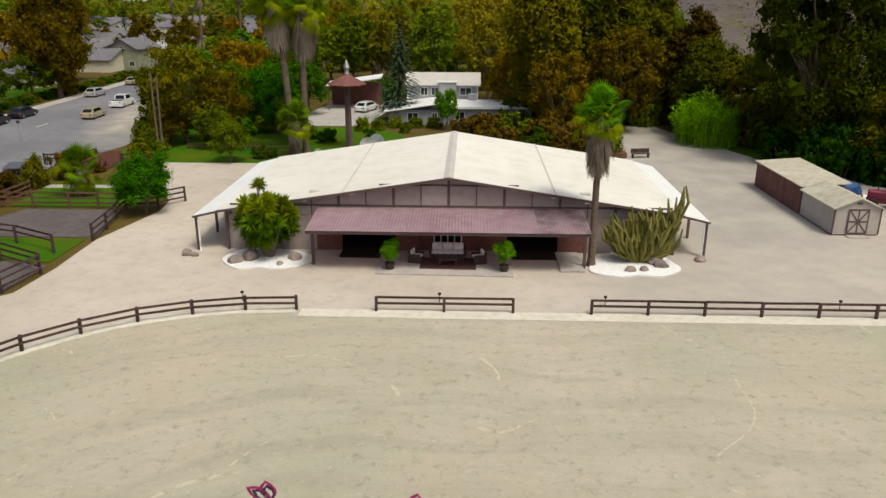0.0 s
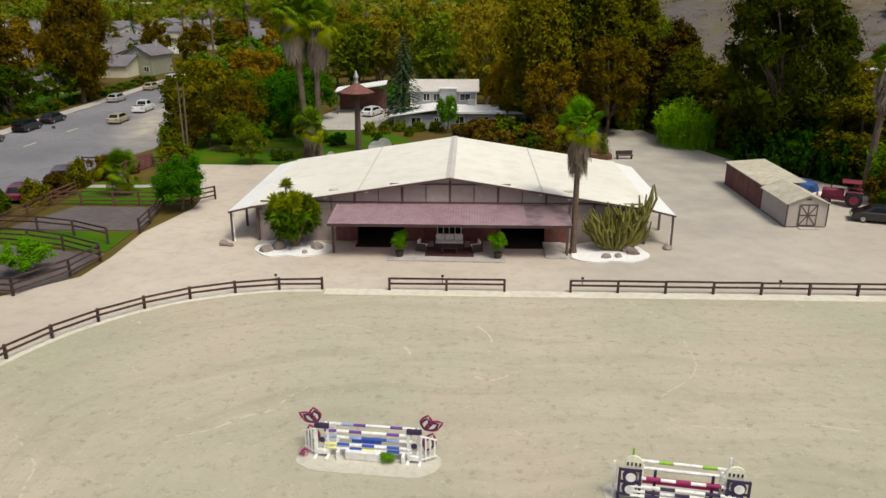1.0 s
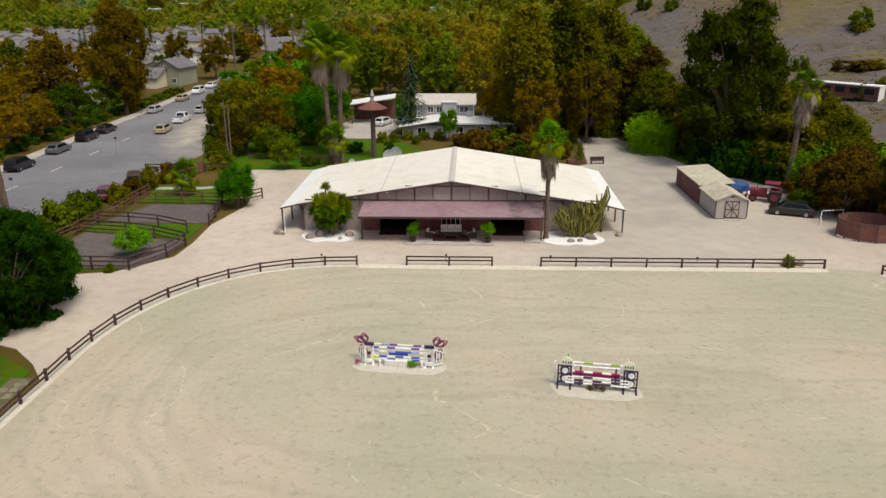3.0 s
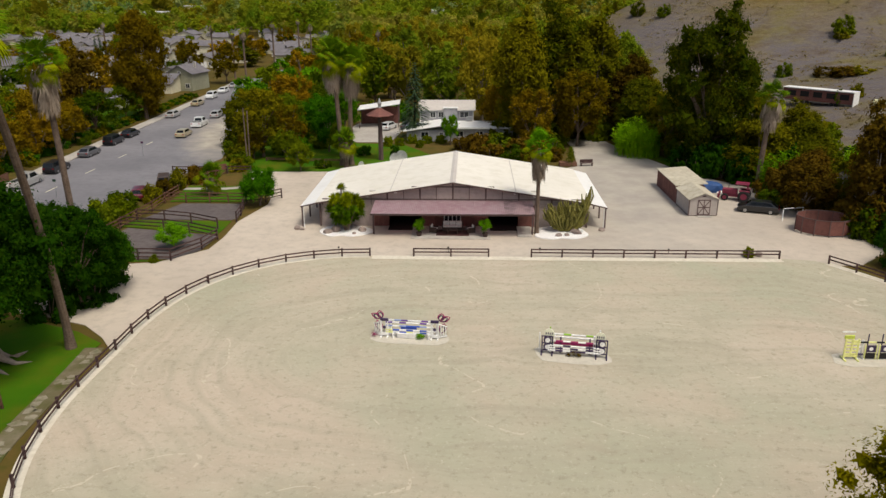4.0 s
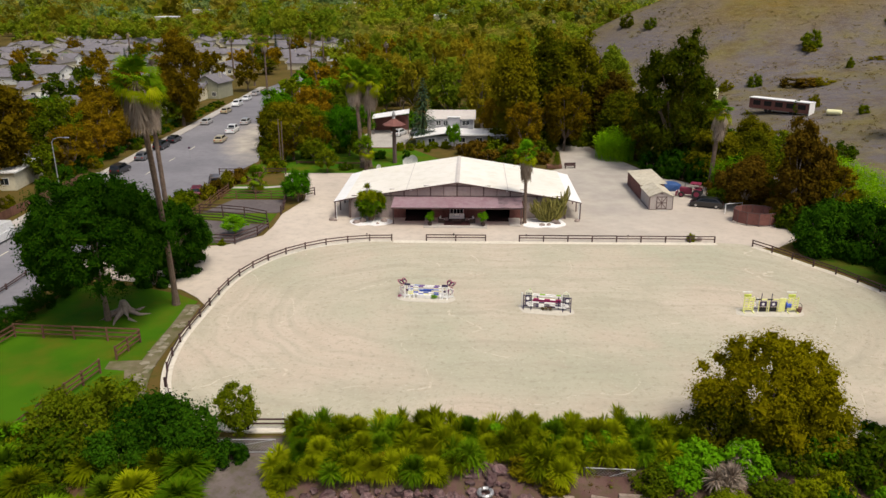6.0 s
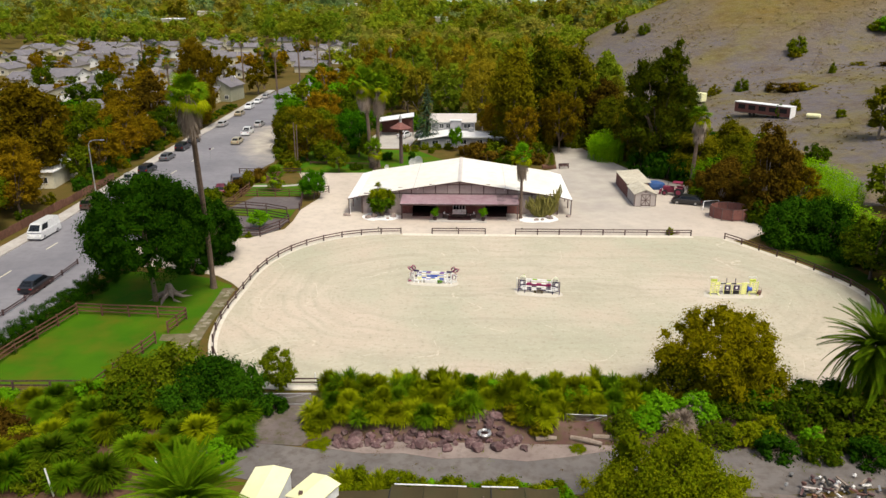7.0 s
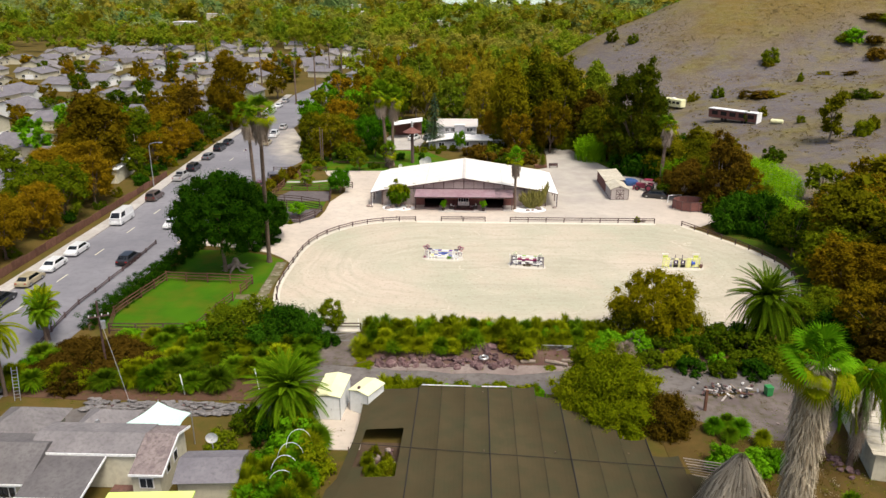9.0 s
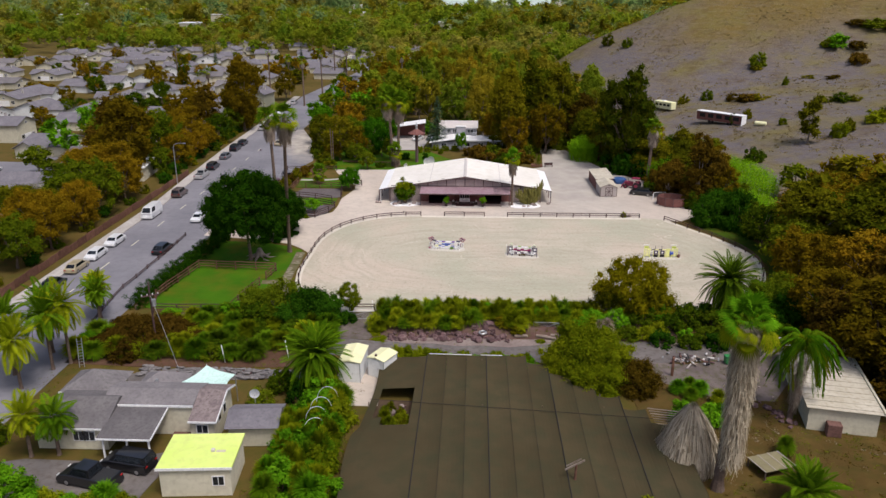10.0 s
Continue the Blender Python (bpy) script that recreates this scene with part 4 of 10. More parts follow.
def car_parts(kind, paint):
    """A parked vehicle along +y, built once a kind and colour."""
    L, W, roof, cab0, cab1, hood, slope0, slope1 = {
        "sedan": (4.7, 1.8, 1.42, -1.35, 0.75, 0.92, 0.75, 0.75),
        "suv": (4.75, 1.9, 1.72, -2.1, 0.7, 1.08, 0.25, 0.7),
        "van": (5.6, 2.0, 2.25, -2.7, 1.75, 1.25, 0.1, 0.9),
        "pickup": (5.5, 1.95, 1.8, -0.55, 0.95, 1.1, 0.25, 0.65),
    }[kind]
    h = L / 2
    body = BM()
    side = [(-h, 0.35), (-h + 0.08, 0.78), (-h + 0.2, hood * 0.98), (cab0 - slope0 if kind != "pickup" else -h + 0.25, hood), (cab1 + slope1, hood), (h - 0.35, hood * 0.86), (h - 0.05, 0.66), (h, 0.4), (h - 0.15, 0.24), (-h + 0.15, 0.24)]
    rows = []
    for x, k in ((-W / 2, 0.985), (-W / 2 + 0.06, 1.0), (W / 2 - 0.06, 1.0), (W / 2, 0.985)):
        inset = 0.0 if k == 1.0 else 0.04
        rows.append([body.verts.new((x, y * (1 - inset * 0.2), z - (inset if z > 0.6 else -inset * 0.5))) for y, z in side])
    n = len(side)
    for a, b in zip(rows, rows[1:]):
        for i in range(n):
            j = (i + 1) % n
            body.faces.new((a[i], a[j], b[j], b[i]))
    body.faces.new(rows[0])
    body.faces.new(rows[-1][::-1])
    w0, w1 = W / 2 - 0.07, W / 2 - 0.24
    cabin = BM()
    low = [(-w0, cab0 - slope0), (w0, cab0 - slope0), (w0, cab1 + slope1), (-w0, cab1 + slope1)]
    top = [(-w1, cab0), (w1, cab0), (w1, cab1), (-w1, cab1)]
    va = [cabin.verts.new((x, y, hood - 0.02)) for x, y in low]
    vb = [cabin.verts.new((x, y, roof)) for x, y in top]
    for i in range(4):
        j = (i + 1) % 4
        cabin.faces.new((va[i], va[j], vb[j], vb[i]))
    cabin.faces.new(vb)
    bmesh.ops.recalc_face_normals(cabin, faces=list(cabin.faces))

    def pane_on(i, s0, s1):
        """A glass pane a little proud of one cabin side, from share s0 to s1 of its length."""
        j = (i + 1) % 4
        p = [Vector((*low[i], hood - 0.02)), Vector((*low[j], hood - 0.02)), Vector((*top[j], roof)), Vector((*top[i], roof))]
        n = (p[1] - p[0]).cross(p[3] - p[0]).normalized() * 0.012
        bm = BM()
        q = []
        for u, w in ((s0, 0.12), (s1, 0.12), (s1, 0.86), (s0, 0.86)):
            q.append(bm.verts.new(p[0].lerp(p[1], u).lerp(p[3].lerp(p[2], u), w) + n))
        bm.faces.new(q)
        bmesh.ops.solidify(bm, geom=list(bm.faces), thickness=0.02)
        return bm

    panes = [("rear_window", pane_on(0, 0.1, 0.9)), ("windscreen", pane_on(2, 0.07, 0.93))]
    if kind == "van":
        panes += [("side_window", pane_on(1, 0.62, 0.92)), ("side_window", pane_on(3, 0.08, 0.38))]
    else:
        panes += [("side_window", pane_on(1, 0.1, 0.9)), ("side_window", pane_on(3, 0.1, 0.9))]
    bmesh.ops.recalc_face_normals(body, faces=list(body.faces))
    bed = None
    if kind == "pickup":
        bed = box(BM(), -W / 2 + 0.12, W / 2 - 0.12, -h + 0.3, cab0 - slope0 - 0.1, hood - 0.01, hood + 0.012)
    tyre, rim = BM(), BM()
    tube(tyre, [(-0.11, 0, 0), (-0.09, 0, 0), (0.09, 0, 0), (0.11, 0, 0)], [0.27, 0.33, 0.33, 0.27], 14)
    tube(rim, [(-0.115, 0, 0), (0.115, 0, 0)], 0.2, 10)
    m = lambda nm, bm, mt: mesh_of(nm, bm, mt)
    return dict(L=L, W=W, hood=hood, body=m("body", body, paint), cabin=m("cabin", cabin, paint), glass=[m(nm, bm, M_GLASS) for nm, bm in panes], bed=m("truck_bed", bed, M_TYRE) if bed else None,
                tyre=m("tyre", tyre, M_TYRE), rim=m("rim", rim, M_RIM), lamp=m("headlight", boxbm(-0.16, 0.16, -0.04, 0.04, -0.07, 0.07), M_LAMP), tail=m("tail_light", boxbm(-0.14, 0.14, -0.03, 0.03, -0.07, 0.07), M_TAIL))


PAINT = {n: plain(n + " car paint", c, 0.3, 0.1, 0.6) for n, c in dict(white=(0.72, 0.72, 0.72), silver=(0.40, 0.39, 0.38), black=(0.012, 0.012, 0.014), grey=(0.11, 0.11, 0.12), gold=(0.38, 0.32, 0.20), maroon=(0.13, 0.012, 0.03), green=(0.012, 0.035, 0.03), brown=(0.09, 0.06, 0.05)).items()}


def car(kind, colour, x, y, turn, where, z=0.0, group="vehicles along the street"):
    key = (kind, colour)
    if key not in CARS:
        CARS[key] = car_parts(kind, PAINT[colour])
    c = CARS[key]
    words = {"sedan": "saloon car", "suv": "sport utility car", "van": "panel van", "pickup": "pickup truck"}[kind]
    e = thing("pickup_truck" if kind == "pickup" else "van" if kind == "van" else "car", f"{colour} {words} {where}", "van" if kind == "van" else "car", (x, y, z), turn, group)
    part("body", c["body"], None, e)
    part("cabin", c["cabin"], None, e)
    for me in c["glass"]:
        part(me.name.split(".")[0], me, None, e)
    if c["bed"]:
        part("truck_bed", c["bed"], None, e)
    for sx in (-1, 1):
        for sy in (-0.3, 0.3):
            w = part("wheel", c["tyre"], None, e)
            w.location = (sx * (c["W"] / 2 - 0.1), sy * c["L"], 0.33)
            part("rim", c["rim"], None, w)
        part("headlight", c["lamp"], None, e).location = (sx * (c["W"] / 2 - 0.3), c["L"] / 2 - 0.07, c["hood"] * 0.68)
        part("tail_light", c["tail"], None, e).location = (sx * (c["W"] / 2 - 0.25), -c["L"] / 2 + 0.03, c["hood"] * 0.8)
    return e


KERB = "parked at the kerb"
for kind, colour, x, y in [("sedan", "silver", -60.4, -22), ("sedan", "black", -60.3, 0.4), ("sedan", "gold", -60.5, 7.6), ("sedan", "white", -60.3, 13.3), ("sedan", "white", -60.3, 20.0), ("van", "white", -60.6, 36.1),
                           ("suv", "brown", -60.9, 50.9), ("pickup", "silver", -61.8, 66.9), ("suv", "black", -62.1, 75.4), ("sedan", "grey", -62.8, 87.0), ("suv", "black", -63.3, 97.0), ("sedan", "black", -63.5, 104.3),
                           ("sedan", "silver", -64.1, 127.2), ("sedan", "gold", -64.9, 144.7), ("suv", "white", -65.7, 157.2), ("sedan", "white", -66.3, 168.7), ("sedan", "silver", -66.8, 180)]:
    car(kind, colour, x, y, 0 if colour != "white" else 180, KERB)
for kind, colour, x, y, turn in [("sedan", "black", -50.8, 16.4, 0), ("sedan", "white", -50.9, 34.0, 180), ("sedan", "gold", -53.5, 104.4, 2), ("pickup", "white", -54.4, 115.7, 2), ("sedan", "silver", -54.7, 127.3, 3)]:
    car(kind, colour, x, y, turn, "in the traffic lane" if y < 40 else "on the dusty shoulder")
car("sedan", "maroon", -43.2, 60.5, 15, "parked behind the hedge", group="")
car("suv", "brown", -42.4, 66.8, 20, "parked behind the hedge", group="")
car("sedan", "white", -16.2, 112.5, -20, "parked on the driveway", group="")
car("sedan", "grey", -12.4, 113.5, -15, "parked beside the grey house", group="")
car("sedan", "black", 34.2, 55.2, 70, "parked under the trees", group="")
car("suv", "black", -30.9, -41.3, 78, "parked before the house", group="")
car("pickup", "black", -33.3, -43.6, 76, "parked before the house", group="")


# ---- jumps in the arena ----
C_BLUE, C_PURPLE, C_MAG, C_LIME, C_YEL, C_NAVY = plain("blue paint", (0.03, 0.09, 0.50), 0.5), plain("purple paint", (0.15, 0.055, 0.32), 0.5), plain("magenta paint", (0.30, 0.01, 0.10), 0.5), plain("lime paint", (0.25, 0.50, 0.03), 0.5), plain("pale yellow paint", (0.78, 0.78, 0.30), 0.5), plain("dark violet paint", (0.035, 0.018, 0.07), 0.5)
C_YLIME = plain("yellow-lime paint", (0.55, 0.62, 0.10), 0.5)
C_CREAM = plain("cream-white paint", (0.88, 0.87, 0.68), 0.5)
C_LAV = plain("pale blue paint", (0.30, 0.38, 0.66), 0.5)


def striped_pole(parent, x0, x1, y, z, colours, tilt=0.0):
    """A painted jump pole: one part, a band a piece."""
    n = len(colours)
    first = None
    for k, m in enumerate(colours):
        a, b = x0 + (x1 - x0) * k / n, x0 + (x1 - x0) * (k + 1) / n
        bm = tube(BM(), [(a, y, z + tilt * (a - x0)), (b, y, z + tilt * (b - x0))], 0.068, 8)
        if first is None:
            first = part("pole", bm, m, parent)
        else:
            part("band", bm, m, first)


def standard(parent, x, y, w, h, material, rungs=0, cap=None):
    for dx in (-w / 2, w / 2):
        s = part("standard_post", boxbm(x + dx - 0.05, x + dx + 0.05, y - 0.05, y + 0.05, 0.06, h), material, parent)
        part("foot", boxbm(x + dx - 0.052, x + dx + 0.052, y - 0.42, y + 0.42, 0.0, 0.09), material, s)
    for k in range(rungs):
        z = 0.42 + (h - 0.57) * k / max(1, rungs - 1)
        part("rung", boxbm(x - w / 2, x + w / 2, y - 0.035, y + 0.035, z - 0.05, z + 0.05), material, s)
    part("rung", boxbm(x - w / 2, x + w / 2, y - 0.04, y + 0.04, 0.2, 0.32), material, s)
    if cap:
        part("cap_board", boxbm(x - w / 2 - 0.06, x + w / 2 + 0.06, y - 0.07, y + 0.07, h - 0.02, h + 0.2, 0.01), cap, s)
    return s


def petal(bm, x, y, z, ang, L, w):
    pts = []
    for k in range(9):
        t = k / 8
        pts.append((t * L, w * math.sin(math.pi * t)))
    line = pts + [(px, -pz) for px, pz in pts[::-1][1:-1]]
    c, s = math.cos(ang), math.sin(ang)
    loop = [(x + px * c - pz * s, y, z + px * s + pz * c) for px, pz in line]
    tube(bm, loop + [loop[0]], 0.05, 5, False)


def sand_patch(x, y, rx, ry, turn):
    pts = []
    for k in range(28):
        a = k * math.tau / 28
        q = 1 + 0.12 * noise.noise(Vector((math.cos(a) * 2 + x, math.sin(a) * 2, y)))
        u, v = math.copysign(abs(math.cos(a)) ** 0.6, math.cos(a)) * rx * q, math.copysign(abs(math.sin(a)) ** 0.6, math.sin(a)) * ry * q
        c, s = math.cos(radians(turn)), math.sin(radians(turn))
        pts.append((x + u * c - v * s, y + u * s + v * c))
    sheet("sand_patch", pts, 0.04, M_PATCH, "pale unraked sand left round a jump", "sand patch")


def jump_butterfly():
    j = thing("show_jump", "white and blue show jump with purple butterfly wings", "jump", (-4.75, 19.35, 0.04), -5.5, "show jumps in the arena")
    for s in (-1, 1):
        standard(j, s * 1.95, 0, 0.5, 1.42, M_WHITE, 0, C_NAVY)
        standard(j, s * 1.8, 0.75, 0.4, 1.2, M_WHITE, 2)
        wing = BM()
        for k in range(4):
            x = s * (2.25 + k * 0.17)
            box(wing, x - 0.03, x + 0.03, -0.13 + k * 0.12, -0.06 + k * 0.12, 0.1, 1.4 - k * 0.13)
        beam(wing, (s * 2.2, -0.1, 1.4), (s * 2.85, 0.3, 0.98), 0.05, 0.07)
        beam(wing, (s * 2.2, -0.1, 0.18), (s * 2.85, 0.3, 0.18), 0.05, 0.07)
        part("wing_frame", wing, M_WHITE, j)
        for mat, k in ((C_MAG, 1.0), (C_NAVY, 0.76)):
            bm = BM()
            petal(bm, s * 2.3, 0.5, 1.35, math.radians(90 - s * 62), 0.85 * k, 0.22 * k)
            petal(bm, s * 2.3, 0.5, 1.35, math.radians(90 - s * 12), 0.72 * k, 0.24 * k)
            petal(bm, s * 2.35, 0.5, 0.25, math.radians(90 - s * 18), 0.95 * k, 0.26 * k)
            part("butterfly_wing", bm, mat, j, "purple outline butterfly wing")
        part("blue_foot", boxbm(s * 1.95 - 0.22, s * 1.95 + 0.22, -0.16, -0.06, 0.15, 0.36), M_WHITE, j)
        part("round_plate", tube(BM(), [(s * 1.95, -0.1, 0.85), (s * 1.95, -0.06, 0.85)], 0.13, 10), C_NAVY, j)
    striped_pole(j, -1.85, 1.85, 0.02, 1.28, [C_PURPLE, M_WHITE, C_PURPLE, M_WHITE, M_WHITE, C_PURPLE, M_WHITE])
    striped_pole(j, -1.85, 1.85, 0.78, 1.12, [M_WHITE, C_LAV, C_PURPLE, M_WHITE, M_WHITE, C_PURPLE, M_WHITE])
    striped_pole(j, -1.85, 1.85, 0.02, 0.98, [C_LAV, M_WHITE, C_LAV, C_BLUE, C_BLUE, C_LAV, M_WHITE])
    striped_pole(j, -1.85, 1.85, 0.0, 0.62, [C_YEL, C_BLUE, M_WHITE, C_BLUE, M_WHITE, C_BLUE, M_WHITE])
    part("hanging_panel", boxbm(-0.7, 0.55, 0.03, 0.06, 0.72, 0.95), C_BLUE, j)
    striped_pole(j, -1.85, 1.85, 0.0, 0.42, [C_YEL, M_WHITE, C_BLUE, C_YEL, M_WHITE, C_BLUE, M_WHITE])
    for k, x in enumerate((-1.25, 1.5)):
        part("pole_foot", boxbm(x - 0.06, x + 0.06, -0.3, 0.3, 0, 0.4), M_WHITE, j)
    fb = part("flower_box", boxbm(-0.95, 0.55, -0.25, 0.1, 0, 0.42, 0.03), M_CUSH, j, "white stone-look filler blocks")
    rng = np.random.default_rng(3)
    part("fern", fast_quads("fern", leaf_quads(rng, [(0.85, -0.25, 0.3), (0.7, -0.2, 0.25), (1.0, -0.2, 0.25)], [0.24, 0.22, 0.2], 60, 0.08), L_LIME), None, j, "bright green bushy filler plant")
    part("flower", fast_quads("flower", leaf_quads(rng, [(-2.75, -0.15, 0.2)], [0.2], 60, 0.07), C_MAG), None, j, "pink filler flowers")
    j.scale = (1, 1, 0.93)
    sand_patch(-4.75, 19.3, 3.0, 1.15, -5.5)


def jump_violet():
    j = thing("show_jump", "dark violet and white show jump with round white tops", "jump", (7.45, 16.6, 0.04), -9.0, "show jumps in the arena")
    for s in (-1, 1):
        x = s * 1.95
        for dx in (-0.38, 0.38):
            st = part("standard_post", boxbm(x + dx - 0.045, x + dx + 0.045, -0.05, 0.05, 0.05, 1.42), C_NAVY, j)
            part("foot", boxbm(x + dx - 0.05, x + dx + 0.05, -0.4, 0.4, 0, 0.09), C_NAVY, st)
        for z in (0.3, 0.85, 1.38):
            part("rung", boxbm(x - 0.4, x + 0.4, -0.04, 0.04, z - 0.04, z + 0.04), C_NAVY, st)
        for z in (0.58, 1.12):
            part("round_panel", tube(BM(), [(x, -0.045, z), (x, 0.02, z)], 0.28, 14), C_NAVY, st)
            part("round_plate", tube(BM(), [(x + 0.03, -0.07, z - 0.03), (x + 0.03, -0.05, z - 0.03)], 0.19, 12), M_WHITE, st)
        bm = BM()
        xa = x - s * 0.12
        prism(bm, [(xa - 0.36 + 0.36 * (1 - math.cos(math.pi * k / 10)), 1.52 + 0.4 * math.sin(math.pi * k / 10)) for k in range(11)], 0.12, 0.2)
        box(bm, xa - 0.36, xa + 0.36, 0.12, 0.2, 0.3, 1.519)
        top = part("round_top", bm, C_CREAM, j, "cream-white round-topped wing")
        for k in range(4):
            part("slot", boxbm(xa - 0.26 + k * 0.15, xa - 0.19 + k * 0.15, 0.105, 0.118, 1.5, 1.64), C_NAVY, top)
        standard(j, x - s * 0.35, 0.62, 0.3, 1.25, M_WHITE, 3)
        part("green_post", boxbm(x + s * -0.15 - 0.04, x + s * -0.15 + 0.04, 1.0, 1.08, 0, 1.7), C_LIME if s < 0 else M_WHITE, j)
        part("white_post", boxbm(x - 0.62, x - 0.53, 0.2, 0.29, 0, 1.55), M_WHITE, j)
    for x in (-1.0, 1.1):
        part("mid_post", boxbm(x - 0.05, x + 0.05, 0.3, 0.4, 0, 1.25), C_NAVY, j)
    W, D, G, P = M_WHITE, C_NAVY, C_LIME, C_MAG
    striped_pole(j, -1.9, 1.9, 1.1, 1.12, [W, W, G, W, W, G, W])
    striped_pole(j, -1.9, 1.9, 0.62, 1.12, [W, W, W, W, W])
    striped_pole(j, -1.9, 1.9, 0.05, 1.05, [W, P, W, P, W, P, W])
    part("plank", boxbm(-1.55, 1.55, 0.3, 0.34, 0.66, 0.96), P, j)
    striped_pole(j, -1.9, 1.9, 0.0, 0.7, [W, W, D, W, W, D, W])
    striped_pole(j, -1.9, 1.9, -0.02, 0.5, [W, D, W, D, W, D, W])
    striped_pole(j, -1.9, 1.9, -0.04, 0.32, [W, D, W, D, D, W, W])
    rng = np.random.default_rng(8)
    part("filler_bush", fast_quads("filler_bush", leaf_quads(rng, [(0.0, -0.2, 0.2), (0.35, -0.2, 0.18), (-0.4, -0.15, 0.15)], [0.28, 0.22, 0.2], 70, 0.07), L_RUSSET), None, j, "dry brown filler brush")
    sand_patch(7.4, 16.65, 2.75, 1.3, -9)


def jump_lime():
    j = thing("show_jump", "yellow-green show jump with dark square panels", "jump", (29.3, 16.6, 0.04), 0.5, "show jumps in the arena")
    for s in (-1, 1):
        x = s * 2.15
        standard(j, x, 0, 0.9, 1.6, C_YEL, 5)
        part("mid_slat", boxbm(x - 0.045, x + 0.045, -0.06, 0.04, 0.3, 1.6), C_YEL, j)
        standard(j, x - s * 0.75, 0.35, 0.4, 1.35, M_WHITE, 3)
        part("lime_top", boxbm(x - 0.4, x + 0.3, 0.3, 0.42, 1.42, 1.72, 0.02), C_YLIME, j)
        part("white_rail", boxbm(x - 0.5, x + 0.4, 0.5, 0.56, 1.86, 1.95), M_WHITE, j)
    for x in (-0.75, 0.25):
        f = part("panel_frame", boxbm(x - 0.42, x - 0.36, -0.05, 0.05, 0, 1.15), C_YEL, j)
        part("frame_side", boxbm(x + 0.36, x + 0.42, -0.05, 0.05, 0, 1.15), C_YEL, f)
        part("panel", boxbm(x - 0.35, x + 0.35, -0.03, 0.03, 0.08, 0.5), M_DARK, f)
        part("panel", boxbm(x - 0.35, x + 0.35, -0.03, 0.03, 0.58, 1.1), C_NAVY, f)
        part("round_plate", tube(BM(), [(x, -0.06, 0.84), (x, -0.032, 0.84)], 0.14, 10), M_WHITE, f)
        part("post", boxbm(x - 0.03, x + 0.03, 0.5, 0.56, 0, 1.75), C_NAVY, j)
    part("pale_board", boxbm(0.8, 1.4, -0.04, 0.04, 0.05, 1.45), C_YEL, j)
    part("barrel", tube(BM(), [(1.5, 0.1, 0.7), (1.95, 0.1, 0.7)], [0.28, 0.28], 12), C_BLUE, j)
    striped_pole(j, -2.0, 2.0, 0.3, 1.2, [C_YEL, M_DARK, C_YEL, M_DARK, C_YEL, M_DARK, C_YEL])
    striped_pole(j, -2.0, 2.0, 0.1, 0.35, [C_NAVY, C_YEL, C_NAVY, C_YEL, C_NAVY])
    sand_patch(29.2, 16.5, 3.3, 1.1, 0)
    b = thing("bucket", "brown feed bucket with a handle beside the jump", "bucket", (32.1, 16.7, 0.04))
    part("body", tube(BM(), [(0, 0, 0), (0, 0, 0.45)], [0.26, 0.33], 12), M_RUST, b)
    part("handle", tube(BM(), [(0.3 * math.cos(a), 0, 0.45 + 0.45 * math.sin(a)) for a in np.linspace(0, math.pi, 9)], 0.02, 5), M_TYRE, b)


# ---- patio ----
def armchair(x, y, turn):
    c = thing("patio_chair", "dark wicker patio chair with white cushions", "chair", (x, y, 0.112), turn, "chairs on the patio")
    part("base", boxbm(-0.38, 0.38, -0.38, 0.38, 0.0, 0.36, 0.03), M_WICKER, c)
    for s in (-1, 1):
        part("armrest", boxbm(s * 0.37 - 0.06, s * 0.37 + 0.06, -0.38, 0.36, 0.36, 0.6, 0.02), M_WICKER, c)
    part("backrest", boxbm(-0.42, 0.42, 0.34, 0.44, 0.0, 0.8, 0.02), M_WICKER, c)
    part("seat_cushion", boxbm(-0.3, 0.3, -0.36, 0.32, 0.361, 0.48, 0.03), M_CUSH, c)
    part("back_cushion", boxbm(-0.3, 0.3, 0.2, 0.33, 0.482, 0.86, 0.04), M_CUSH, c)


def sofa():
    c = thing("patio_sofa", "dark wicker patio sofa with three white cushions", "sofa", (-2.15, 46.95, 0.112), 0)
    part("base", boxbm(-1.15, 1.15, -0.4, 0.4, 0, 0.38, 0.03), M_WICKER, c)
    part("backrest", boxbm(-1.15, 1.15, 0.38, 0.48, 0, 0.85, 0.02), M_WICKER, c)
    for s in (-1, 1):
        part("armrest", boxbm(s * 1.14 - 0.07, s * 1.14 + 0.07, -0.4, 0.38, 0.38, 0.62, 0.02), M_WICKER, c)
    part("seat_cushion", boxbm(-1.05, 1.05, -0.38, 0.3, 0.382, 0.5, 0.03), M_CUSH, c)
    for k in range(3):
        part("back_cushion", boxbm(-1.04 + k * 0.7, -0.37 + k * 0.7, 0.16, 0.36, 0.502, 0.95, 0.05), M_CUSH, c)
    t = thing("coffee_table", "low dark wooden coffee table", "table", (-2.1, 45.7, 0.112))
    part("tabletop", boxbm(-0.6, 0.6, -0.35, 0.35, 0.36, 0.42, 0.01), M_WICKER, t)
    for sx in (-1, 1):
        for sy in (-1, 1):
            part("leg", boxbm(sx * 0.53 - 0.04, sx * 0.53 + 0.04, sy * 0.28 - 0.04, sy * 0.28 + 0.04, 0, 0.36), M_WICKER, t)


